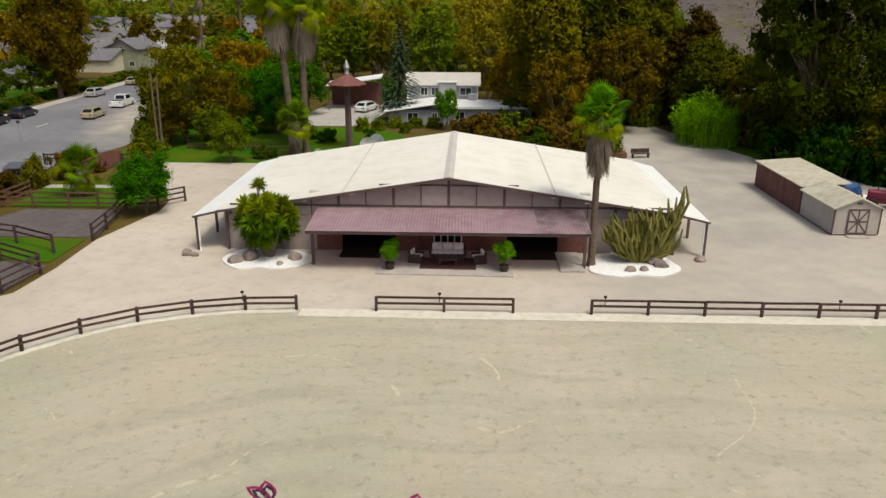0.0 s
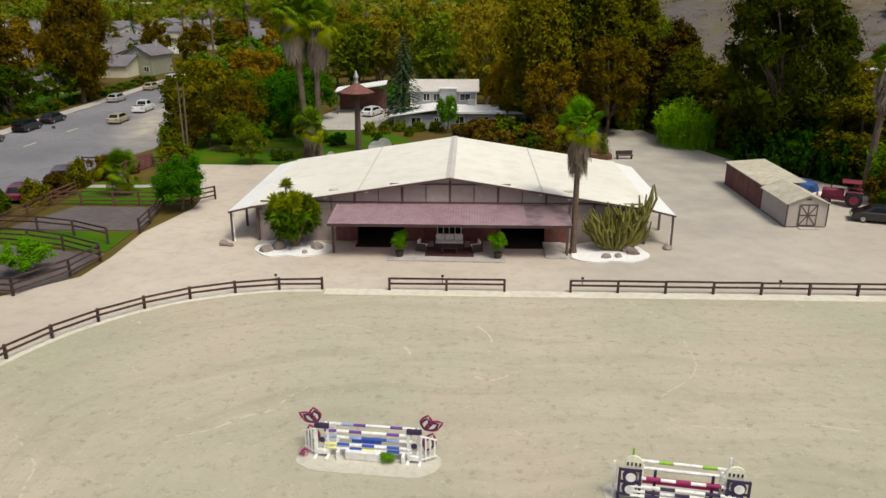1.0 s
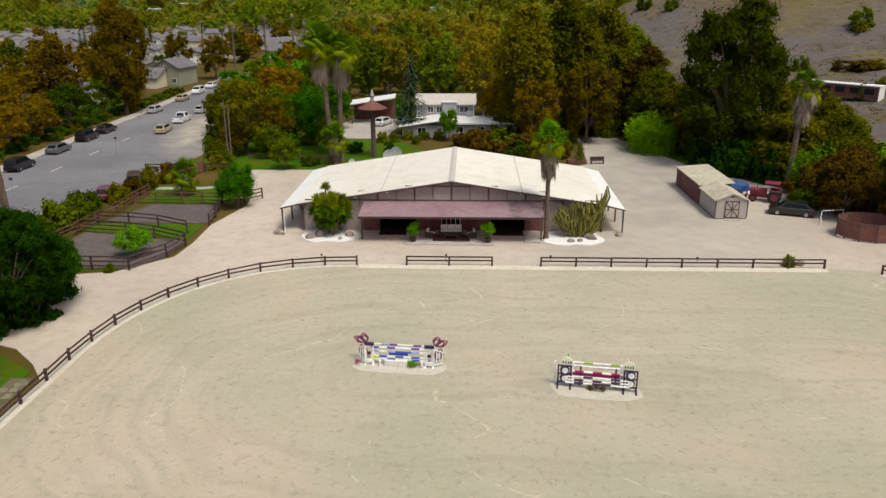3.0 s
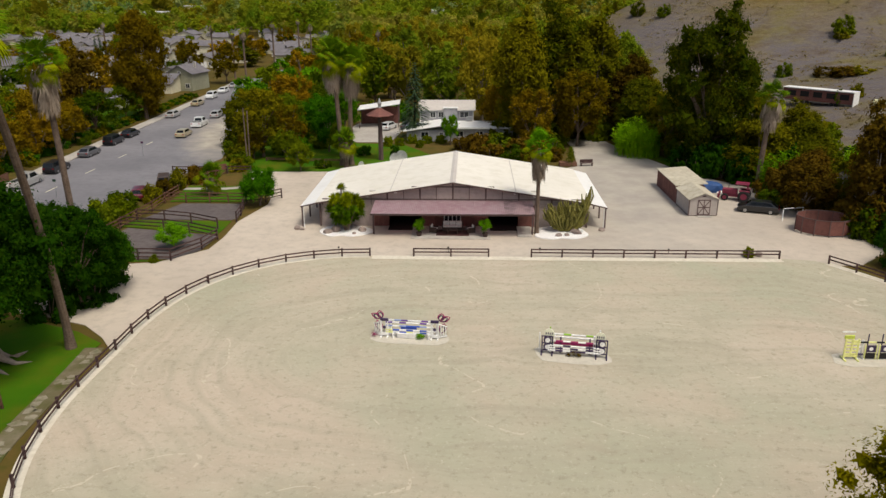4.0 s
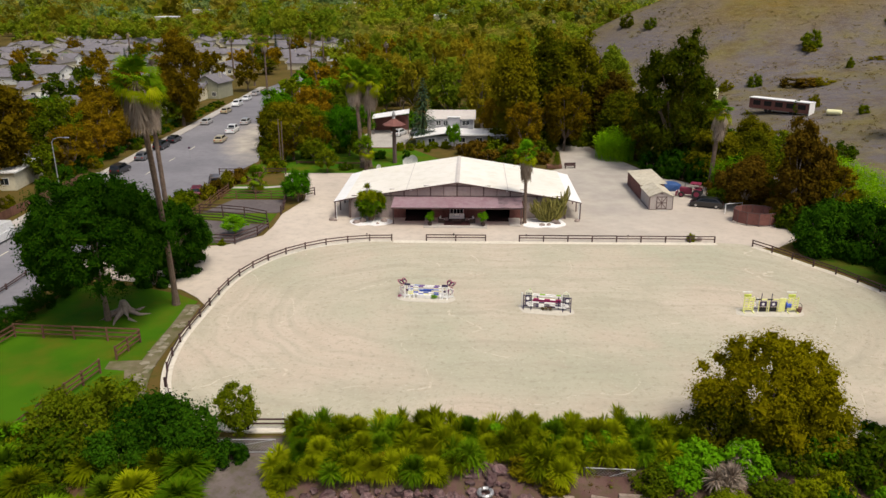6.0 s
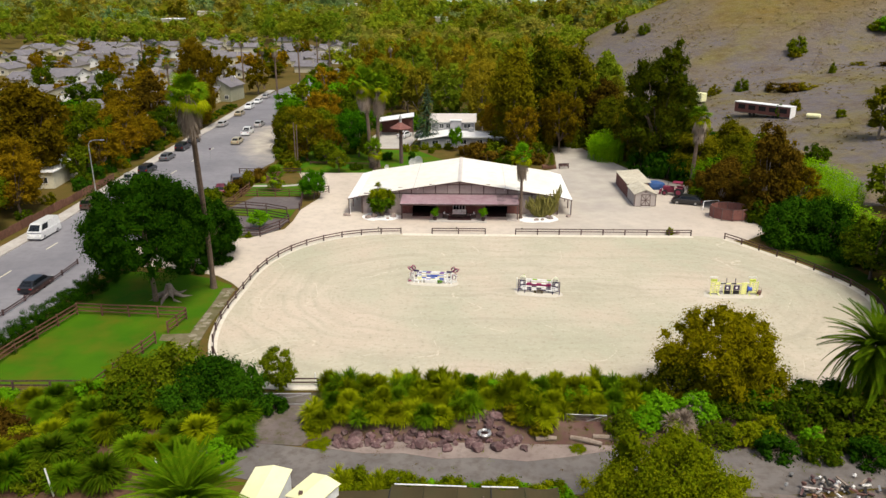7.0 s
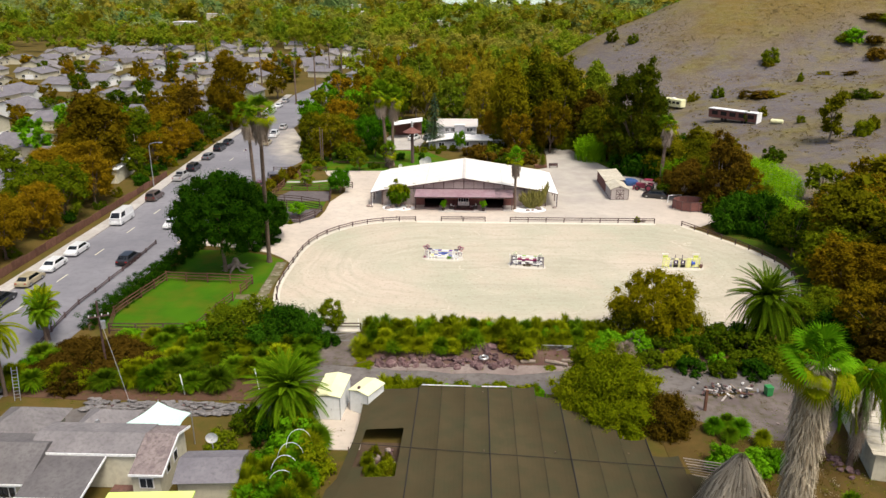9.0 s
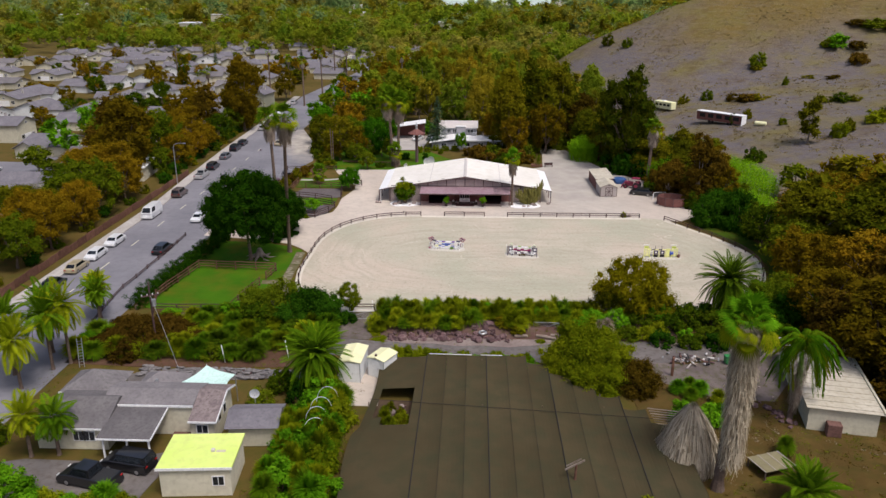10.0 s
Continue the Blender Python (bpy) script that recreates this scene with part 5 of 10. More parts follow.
def potted_bush(x, y):
    e = thing("potted_tree", "clipped green shrub in a dark round pot", "potted plant", (x, y, 0.1), x * 40, "potted shrubs on the patio")
    part("pot", tube(BM(), [(0, 0, 0), (0, 0, 0.4), (0, 0, 0.42)], [0.24, 0.33, 0.3], 12), M_WICKER, e)
    part("stem", tube(BM(), [(0, 0, 0.4), (0.02, 0, 0.9)], [0.05, 0.03], 6), M_BARK, e)
    rng = np.random.default_rng(int(x * 10) + 90)
    pts = crown_points(rng, 34, 0.58, 0.58, 0.62, 1.3, "ball")
    part("foliage", fast_quads("foliage", leaf_quads(rng, pts, [0.26] * 34, 55, 0.075, fill=6), L_LIME), None, e)


# ---- cactus and yucca in the gravel beds ----
def cactus():
    e = thing("columnar_cactus", "tall many-armed columnar cactus in white gravel", "cactus", (10.3, 46.8, 0.1))
    rng = np.random.default_rng(12)
    for k in range(96):
        u, v = rng.uniform(-1, 1), rng.uniform(-1, 1)
        lean_x, lean_y = u * 2.5, v * 1.1
        h = rng.uniform(2.0, 3.6) * (1 - 0.22 * abs(u)) + (0.35 if u > 0 else 0)
        if k % 13 == 0:
            lean_x, h = 1.9 + 0.16 * k / 13, 4.0 + 0.13 * k / 13
        wob = rng.uniform(-0.34, 0.34, (6, 2))
        p, rad = [], []
        for i in range(6):
            t = i / 5
            out = (0.14, 0.42, 0.66, 0.83, 0.94, 1.0)[i]
            p.append((lean_x * out + wob[i][0] * t, lean_y * out + wob[i][1] * t, h * (0.0, 0.14, 0.32, 0.55, 0.78, 1.0)[i]))
            rad.append((0.11, 0.095, 0.115, 0.09, 0.105, 0.05)[i])
        bm = tube(BM(), p, rad, 7)
        for i in (2, 3):
            if rng.uniform() < 0.75:
                q = Vector(p[i])
                b = rng.uniform(0, math.tau)
                o, L = Vector((math.cos(b), math.sin(b), 0)) * 0.24, rng.uniform(0.5, 1.3)
                tube(bm, [q, q + o + Vector((0, 0, 0.12)), q + o * 1.25 + Vector((0.12 * u, 0, L))], [0.07, 0.09, 0.05], 6)
        part("arm", bm, L_CACTUS, e)
    return e


def rosette_mesh(material):
    """A round head of stiff sword leaves, about one unit across."""
    key = ("rosette", material.name)
    if key not in PROTO:
        rng = np.random.default_rng(14)
        q = []
        for _ in range(110):
            az, el = rng.uniform(0, math.tau), rng.uniform(-0.7, 1.5)
            d = np.array([math.cos(az) * math.cos(el), math.sin(az) * math.cos(el), math.sin(el)])
            s, L = np.array([-math.sin(az), math.cos(az), 0]) * rng.uniform(0.03, 0.05), rng.uniform(0.42, 0.6)
            o = np.array([0, 0, 0.45])
            q.append([o - s * 0.6, o + d * L * 0.5 - s, o + d * L + np.array([0, 0, -0.06]), o + d * L * 0.5 + s])
        PROTO[key] = fast_quads("leaf_head", np.array(q), material)
    return PROTO[key]


def yucca_tree():
    e = thing("yucca_tree", "bushy multi-headed yucca tree in white gravel", "yucca", (-14.0, 46.9, 0.1))
    rng = np.random.default_rng(4)
    heads = [(-0.45, 0, 4.7, 0.85)]
    for k in range(46):
        a, c = k * 2.39996, 1 - 1.85 * (k + 0.5) / 46
        rr = 1.8 * math.sqrt(1 - c * c) * rng.uniform(0.75, 1.08)
        heads.append((rr * math.cos(a), 0.8 * rr * math.sin(a), 2.25 + 1.6 * c * rng.uniform(0.85, 1.08), rng.uniform(0.7, 1.0)))
    bm = BM()
    for hx, hy, hz, _ in heads[:20]:
        tube(bm, [(hx * 0.1, hy * 0.1, -0.05), (hx * 0.5, hy * 0.5, hz * 0.45), (hx, hy, hz)], [0.16, 0.09, 0.06], 6)
    part("trunk", bm, M_PALMBARK, e)
    for hx, hy, hz, r in heads:
        f = part("leaf_head", rosette_mesh(L_PALMY if hz > 2.9 else L_PALM), None, e)
        f.matrix_basis = pose(hx, hy, hz - 0.45 * r, 0, 0, hx * 90) @ Matrix.Diagonal((r * 1.5, r * 1.5, r * 1.5, 1)) @ pose(0, 0, 0, 35 * math.sin(hz * 9), 35 * math.cos(hx * 7), 0)


def boulder(x, y, r, z=0.05, label="grey-brown boulder in the gravel", flat=0.6, group="boulders by the barn", material=None, rough=0.35):
    e = tagged(new("boulder", mesh_of("boulder", lump(BM(), (0, 0, 0), r, x * 3 + y, (1, 0.8, flat), rough), material or M_BOULDER)), label, "rock", group)
    e.matrix_basis = pose(x, y, z + r * flat * 0.45, 0, 0, x * 77)
    return e


def garden_lamp(x, y, h=0.75):
    e = thing("arena_lamp", "small dark sprinkler head on a post by the rail", "sprinkler", (x, y, 0.0), 0, "sprinklers along the arena rail")
    part("post", tube(BM(), [(0, 0, 0), (0, 0, h * 1.9)], 0.025, 6), M_TYRE, e)
    part("head", boxbm(-0.09, 0.09, -0.05, 0.05, h * 1.9, h * 1.9 + 0.14, 0.02), M_TYRE, e)


jump_fns = (jump_butterfly, jump_violet, jump_lime)


# ---- timber tower with a pointed roof ----
def bell_tower():
    e = thing("timber_tower", "dark brown timber post tower with a pointed roof", "tower", (-14.4, 84.2, 0))
    part("shaft", tube(BM(), [(0, 0, -0.1), (0, 0, 7.3)], [0.42, 0.34], 6), M_BATTEN, e)
    bm = BM()
    tube(bm, [(0, 0, 7.05), (0, 0, 7.15), (0, 0, 8.05), (0, 0, 8.3)], [2.15, 2.15, 0.45, 0.2], 8)
    part("roof", bm, M_REDWALL, e, "red-brown pointed roof")
    for k in range(4):
        a = k * math.pi / 2 + 0.4
        part("brace", beam(BM(), (0.3 * math.cos(a), 0.3 * math.sin(a), 5.9), (1.6 * math.cos(a), 1.6 * math.sin(a), 7.1), 0.1, 0.12), M_RAILB, e)
    part("lantern", tube(BM(), [(0, 0, 8.2), (0, 0, 8.5), (0, 0, 8.9), (0, 0, 9.3), (0, 0, 9.7)], [0.3, 0.22, 0.34, 0.2, 0.04], 8), M_STEEL, e, "grey metal finial")


def dish(x, y, turn, z=0.0, r=0.9, h=1.1):
    e = thing("satellite_dish", "grey satellite dish on a short mast", "satellite dish", (x, y, z), turn)
    part("mast", tube(BM(), [(0, 0, 0), (0, 0, h)], 0.05, 8), M_STEEL, e)
    bm = BM()
    rings = [[bm.verts.new((r * k / 4 * math.cos(a), -0.25 * (k / 4) ** 2 * r, h + 0.35 * r + r * k / 4 * math.sin(a))) for a in np.linspace(0, math.tau, 16, endpoint=False)] for k in range(1, 5)]
    for a, b in zip(rings, rings[1:]):
        for i in range(16):
            bm.faces.new((a[i], a[(i + 1) % 16], b[(i + 1) % 16], b[i]))
    bm.faces.new(rings[0])
    bmesh.ops.solidify(bm, geom=list(bm.faces), thickness=0.02)
    part("dish", bm, M_WHITE, e)
    part("feed_arm", tube(BM(), [(0, -0.2, h), (0, -r * 0.9, h + 0.3 * r)], 0.02, 5), M_STEEL, e)


# ---- houses ----
def window(parent, x, y, z, w, h, face=-1, name="window"):
    """A framed window on a wall that faces -y (face -1) or +y."""
    f = part(name, boxbm(x - w / 2 - 0.08, x + w / 2 + 0.08, min(y, y + face * 0.05), max(y, y + face * 0.05), z - h / 2 - 0.08, z + h / 2 + 0.08), M_WHITE, parent, "white window frame")
    for k in (-1, 1):
        x0, x1 = sorted((x + k * 0.03, x + k * (w / 2)))
        part("pane", boxbm(x0, x1, min(y + face * 0.052, y + face * 0.06), max(y + face * 0.052, y + face * 0.06), z - h / 2, z + h / 2), M_GLASS, f)


def house_proto(w, d, eave, ridge, wall, roof, label, at, turn, garage=True, chimney=True, name="house", wing=True, group=""):
    e = thing(name, label, "house", at, turn, group)
    part("wall", prism(BM(), [(-w / 2, 0), (w / 2, 0), (w / 2, eave), (0, ridge - 0.05), (-w / 2, eave)], 0, d), wall, e)
    part("roof", gable_roof(BM(), w, d, eave, ridge, 0.5, 0.14), roof, e)
    window(e, -w * 0.25, 0, 1.4, 1.5, 1.1)
    window(e, w * 0.3, 0, 1.4, 1.2, 1.1)
    window(e, 0, 0, eave + 0.2, 0.7, 0.5)
    if wing:
        bm = gable_roof(BM(), d * 0.5, w * 0.45, eave, eave + (ridge - eave) * 0.9, 0.45, 0.14)
        bmesh.ops.rotate(bm, verts=bm.verts, cent=(0, 0, 0), matrix=Matrix.Rotation(math.pi / 2, 3, "Z"))
        bmesh.ops.translate(bm, verts=bm.verts, vec=(-w * 0.45, d * 0.6, 0))
        part("roof", bm, roof, e)
        bm = prism(BM(), [(-d * 0.25, 0), (d * 0.25, 0), (d * 0.25, eave), (0, eave + (ridge - eave) * 0.85), (-d * 0.25, eave)], 0, w * 0.42)
        bmesh.ops.rotate(bm, verts=bm.verts, cent=(0, 0, 0), matrix=Matrix.Rotation(math.pi / 2, 3, "Z"))
        bmesh.ops.translate(bm, verts=bm.verts, vec=(-w * 0.47, d * 0.6, 0))
        part("wing_wall", bm, wall, e)
    if garage:
        g = part("garage_door", boxbm(-0.2 * w, 0.18 * w, -0.06, -0.004, 0.02, 2.1), M_WHITE, e, "white garage door")
    if chimney:
        part("chimney", boxbm(w * 0.2, w * 0.2 + 0.7, d * 0.55, d * 0.55 + 0.5, eave, ridge + 0.7), M_CONC, e)
    return e


def grey_house():
    e = thing("grey_house", "two-storey blue-grey house with white trim and low wings", "house", (-9.7, 107.5, 0))
    part("wall", boxbm(0, 9.9, 0, 6.5, 0, 4.35), M_GREYWALL, e)
    part("roof", prism(BM(), [(-0.35, 4.3), (10.25, 4.3), (10.25, 4.44), (-0.35, 4.44)], -0.4, 7.0), M_ROOFW, e)
    bm = BM()
    v = [bm.verts.new(p) for p in ((-0.4, -0.5, 4.44), (10.3, -0.5, 4.44), (10.3, 3.3, 5.85), (-0.4, 3.3, 5.85), (10.3, 7.1, 4.44), (-0.4, 7.1, 4.44))]
    bm.faces.new((v[0], v[1], v[2], v[3]))
    bm.faces.new((v[3], v[2], v[4], v[5]))
    bm.faces.new((v[0], v[3], v[5]))
    bm.faces.new((v[1], v[4], v[2]))
    part("roof", bm, M_CAP, e, "pale grey pitched roof")
    for x, w in ((2.4, 0.9), (3.9, 0.9), (8.2, 1.5)):
        window(e, x, 0, 3.55, w, 0.95)
    for x in (0.05, 9.85):
        part("corner_board", boxbm(x - 0.1, x + 0.1, -0.03, 0.0, 0, 4.3), M_WHITE, e)
    part("stair_tower", boxbm(4.5, 6.9, -1.2, -0.02, 0, 4.9), M_GREYWALL, e)
    part("stair_roof", boxbm(4.35, 7.05, -1.35, 0.0, 4.902, 5.02), M_ROOFW, e)
    part("air_conditioner", boxbm(8.6, 9.7, -1.9, -0.9, 2.62, 3.4, 0.03), M_STEEL, e, "grey air conditioner on the wing roof")
    wing = part("wing_wall", boxbm(-1.9, 5.2, -7.4, -0.02, 0, 2.0), M_GREYWALL, e)
    bm = prism(BM(), [(-2.5, 1.75), (5.4, 2.9), (5.4, 3.02), (-2.5, 1.87)], -8.0, -0.05)
    part("wing_roof", bm, M_ROOFW, e, "pale low-pitched wing roof")
    window(e, 1.3, -7.4, 1.1, 1.3, 1.0)
    window(e, 4.2, -7.4, 1.1, 0.6, 1.0)
    part("wing_wall", boxbm(5.3, 16.9, -7.4, -1.3, 0, 2.2), M_GREYWALL, e)
    part("wing_roof", boxbm(5.1, 17.3, -8.0, -0.6, 2.25, 2.55), M_ROOFW, e, "white flat wing roof")
    for x in (7.5, 11, 14.5):
        window(e, x, -7.4, 1.3, 1.2, 0.9)
    c = thing("carport", "white-roofed open carport among the trees", "carport", (-22.2, 113, 0), 4)
    part("roof", prism(BM(), [(0, 3.5), (8.2, 4.6), (8.2, 4.75), (0, 3.65)], 0, 6), M_ROOFW, c)
    for x, z in ((0.3, 3.5), (7.9, 4.5)):
        for y in (0.3, 5.7):
            part("post", boxbm(x - 0.08, x + 0.08, y - 0.08, y + 0.08, 0, z), M_BATTEN, c)
    part("back_wall", boxbm(0.2, 8.0, 5.8, 5.95, 0, 3.4), M_REDWALL, c)


def tractor():
    e = thing("tractor", "faded red tractor parked under the trees", "tractor", (33.6, 60.6, 0), 65)
    red = plain("faded red tractor paint", (0.20, 0.018, 0.05), 0.5)
    part("bonnet", boxbm(-0.4, 0.4, 0.1, 1.9, 0.75, 1.45, 0.08), red, e)
    part("chassis", boxbm(-0.3, 0.3, -1.1, 1.8, 0.45, 0.8), red, e)
    part("seat", boxbm(-0.3, 0.3, -0.9, -0.35, 1.05, 1.3, 0.05), M_TYRE, e)
    part("canopy", boxbm(-0.75, 0.75, -1.2, 0.4, 2.15, 2.28, 0.04), red, e)
    for sx in (-1, 1):
        part("canopy_post", boxbm(sx * 0.65 - 0.04, sx * 0.65 + 0.04, -1.1, -1.02, 0.9, 2.15), red, e)
        part("fender", boxbm(sx * 0.75 - 0.2, sx * 0.75 + 0.2, -1.4, -0.1, 1.35, 1.45, 0.03), red, e)
        for y, r, w in ((-0.75, 0.72, 0.2), (1.5, 0.45, 0.12)):
            wh = part("wheel", tube(BM(), [(sx * 0.8 - w, y, r), (sx * 0.8 - w * 0.8, y, r), (sx * 0.8 + w * 0.8, y, r), (sx * 0.8 + w, y, r)], [r * 0.85, r, r, r * 0.85], 18), M_TYRE, e)
            part("rim", tube(BM(), [(sx * 0.8 - w - 0.01, y, r), (sx * 0.8 + w + 0.01, y, r)], r * 0.55, 12), red, wh)
    part("front_blade", boxbm(-0.9, 0.9, 2.2, 2.35, 0.2, 0.8, 0.02), red, e)
    part("exhaust", tube(BM(), [(0.2, 1.2, 1.4), (0.2, 1.2, 2.1)], 0.04, 6), M_TYRE, e)


def yard_clutter():
    e = tagged(new("blue_tarp_heap", mesh_of("heap", lump(BM(), (0, 0, 0), 1.3, 5, (1.2, 0.9, 0.7), 0.5), plain("blue tarpaulin", (0.02, 0.07, 0.22), 0.6))), "blue tarpaulin thrown over a heap", "tarpaulin")
    e.matrix_basis = pose(31.6, 65.2, 0.5)
    e = tagged(new("feed_sack", mesh_of("sack", lump(BM(), (0, 0, 0), 0.5, 9, (1.4, 0.8, 0.6), 0.4), M_CUSH)), "pale feed sacks on the ground by the tarpaulin", "sack")
    e.matrix_basis = pose(32.6, 63.4, 0.2)
    f = thing("pipe_frame", "white pipe gate frame standing in the yard", "frame", (36.0, 52.2, 0), 15)
    for x in (0, 2.6):
        part("leg", tube(BM(), [(x, 0, 0), (x, 0, 1.25)], 0.05, 8), M_WHITE, f)
        part("strut", tube(BM(), [(x, 0, 1.1), (x - 0.5, -0.7, 0)], 0.04, 6), M_WHITE, f)
    part("rail", tube(BM(), [(0, 0, 1.25), (2.6, 0, 1.25)], 0.05, 8), M_WHITE, f)
    t = thing("water_tank", "pale cylindrical water tank on the ground", "tank", (38.6, 51.6, 0))
    part("body", tube(BM(), [(-0.7, 0, 0.6), (-0.6, 0, 0.6), (0.6, 0, 0.6), (0.7, 0, 0.6)], [0.3, 0.5, 0.5, 0.3], 14), M_STEEL, t)
    part("cradle", boxbm(-0.6, 0.6, -0.35, 0.35, 0, 0.25), M_BATTEN, t)
    b = thing("round_pen", "round red-brown panel pen with a sandy floor", "round pen", (38.6, 47.6, 0), -8)
    ring = [(2.9 * math.cos(k * math.tau / 12), 2.3 * math.sin(k * math.tau / 12)) for k in range(12)]
    for k, (p0, p1) in enumerate(zip(ring, ring[1:] + ring[:1])):
        panel = part("panel", beam(BM(), (p0[0] * 0.995, p0[1] * 0.995, 0.95), (p1[0] * 0.995, p1[1] * 0.995, 0.95), 0.05, 1.6), M_REDWALL, b)
        part("top_rail", beam(BM(), (*p0, 1.78), (*p1, 1.78), 0.08, 0.07), M_BATTEN, panel)
        part("upright", boxbm(p0[0] - 0.05, p0[0] + 0.05, p0[1] - 0.05, p0[1] + 0.05, 0, 1.85), M_BATTEN, b)
    bm = BM()
    bm.faces.new([bm.verts.new((x * 0.96, y * 0.96, 0.03)) for x, y in ring])
    part("sand_floor", bm, M_PATCH, b, "pale sand floor")
    w = thing("picnic_bench", "dark wooden bench beside the drive", "bench", (17.4, 80.3, 0), 8)
    part("seat", boxbm(-1.0, 1.0, -0.25, 0.25, 0.42, 0.48), M_RAIL, w)
    part("backrest", boxbm(-1.0, 1.0, 0.22, 0.28, 0.5, 0.95), M_RAIL, w)
    for x in (-0.85, 0.85):
        part("leg", boxbm(x - 0.05, x + 0.05, -0.22, 0.22, 0, 0.42), M_RAIL, w)
    p = thing("planter_box", "brown timber planter with a young conifer", "planter", (14.6, 80.6, 0))
    part("box", boxbm(-1.3, 1.3, -0.7, 0.7, 0, 0.55), M_RAILB, p)
    rng = np.random.default_rng(6)
    part("foliage", fast_quads("foliage", leaf_quads(rng, [(0.4, 0, 0.6 + 0.3 * k) for k in range(8)], [0.9 - 0.09 * k for k in range(8)], 60, 0.16), L_EUCG), None, p)
    b = thing("garden_bench", "dark flat garden bench on the lawn", "bench", (-18.2, 77.6, 0))
    part("seat", boxbm(-0.9, 0.9, -0.25, 0.25, 0.4, 0.46), M_RAIL, b)
    for x in (-0.75, 0.75):
        part("leg", boxbm(x - 0.06, x + 0.06, -0.2, 0.2, 0, 0.4), M_RAIL, b)


def street_lamp(x, y, turn):
    e = thing("street_lamp", "tall grey street lamp with a curved arm", "street lamp", (x, y, 0.1), turn)
    part("pole", tube(BM(), [(0, 0, 0), (0, 0, 8.2), (0.3, 0, 8.7), (1.2, 0, 8.95), (2.2, 0, 8.95)], [0.11, 0.07, 0.06, 0.05, 0.05], 8), M_STEEL, e)
    part("lamp_head", boxbm(2.1, 2.8, -0.14, 0.14, 8.86, 9.02, 0.04), M_STEEL, e)


def wood_pole(x, y, h, label, arm=True, lean=0):
    e = thing("utility_pole", label, "utility pole", (x, y, 0), 30)
    part("pole", tube(BM(), [(0, 0, -0.2), (lean, 0, h)], [0.13, 0.09], 8), M_RAIL if arm else M_BARK, e)
    if arm:
        part("crossarm", boxbm(-1.0 + lean, 1.0 + lean, -0.06, 0.06, h - 1.75, h - 1.6), M_RAIL, e)
        for k in (-0.9, -0.3, 0.3, 0.9):
            part("insulator", tube(BM(), [(k + lean, 0, h - 1.6), (k + lean, 0, h - 1.42)], 0.05, 6), M_CUSH, e)
        part("transformer", tube(BM(), [(0.3 + lean, -0.3, h - 2.9), (0.3 + lean, -0.3, h - 2.1)], 0.25, 10), M_STEEL, e)
    return e


def road_sign(x, y, label, material, turn=0):
    e = thing("road_sign", label, "sign", (x, y, 0), turn)
    part("post", tube(BM(), [(0, 0, 0), (0, 0, 2.1)], 0.03, 6), M_STEEL, e)
    part("plate", boxbm(-0.22, 0.22, -0.03, 0.0, 2.1, 2.42), material, e)


# ---- plants ----
def leaf_quads(rng, centres, radii, per, size, outward=1.0, slim=0.55, droop=0.0, squash=0.85, fill=0, deep=0.44, up=0.35):
    """Small pointed leaves on the skin of many boughs: an (n, 3, 3) array."""
    per, size = int(per * 2.1), size * 0.68
    c = np.repeat(np.asarray(centres, float), per, axis=0)
    r = np.repeat(np.asarray(radii, float), per)
    n = len(c)
    d = rng.normal(size=(n, 3))
    d /= np.linalg.norm(d, axis=1, keepdims=True)
    d[:, 2] += 0.3
    d /= np.linalg.norm(d, axis=1, keepdims=True)
    p = c + d * (r * rng.uniform(0.4, 1.25, n))[:, None] * np.array([1, 1, squash])
    nrm = d * outward + rng.normal(size=(n, 3)) * 0.3 + np.array([0, 0, up])
    nrm /= np.linalg.norm(nrm, axis=1, keepdims=True)
    a = np.cross(nrm, rng.normal(size=(n, 3)))
    a /= np.linalg.norm(a, axis=1, keepdims=True) + 1e-9
    a[:, 2] -= droop
    b = np.cross(nrm, a)
    L = size * rng.uniform(0.6, 1.4, n)
    a, b = a * L[:, None], b * (L * slim)[:, None]
    skin = np.stack([p - a, p + 0.6 * a + b, p + 0.6 * a - b], axis=1)
    if not fill:
        return skin
    # larger sprays deep inside each bough, so that no light shows through
    c = np.repeat(np.asarray(centres, float), fill, axis=0)
    r = np.repeat(np.asarray(radii, float), fill)
    u = rng.normal(size=(len(c), 3))
    u /= np.linalg.norm(u, axis=1, keepdims=True)
    v = np.cross(u, rng.normal(size=(len(c), 3)))
    v /= np.linalg.norm(v, axis=1, keepdims=True) + 1e-9
    u, v = u * (r * deep)[:, None], v * (r * deep)[:, None]
    core = c + rng.normal(size=(len(c), 3)) * (r * 0.16)[:, None]
    return np.concatenate([skin, np.stack([core - u, core + 0.7 * u + v, core + 0.7 * u - v], axis=1)])


def crown_points(rng, n, rx, ry, rz, z0, kind="dome", gap=0.0):
    out = []
    while len(out) < n:
        d = rng.normal(size=3)
        d /= np.linalg.norm(d)
        k = rng.uniform(0.45, 1.0) ** 0.6
        if kind == "dome" and d[2] < -0.8:
            continue
        p = d * k
        w = 1.0 + (0.16 if n >= 300 else 0.35) * noise.noise(Vector((d[0] * 1.6 + n, d[1] * 1.6, d[2] * 1.6 + rx)))
        if gap and noise.noise(Vector((p[0] * 2.2 + rz, p[1] * 2.2, p[2] * 2.2 + n))) < -0.25 + gap * 0.2:
            continue
        out.append((p[0] * rx * w, p[1] * ry * w, z0 + p[2] * rz * w))
    return np.array(out)


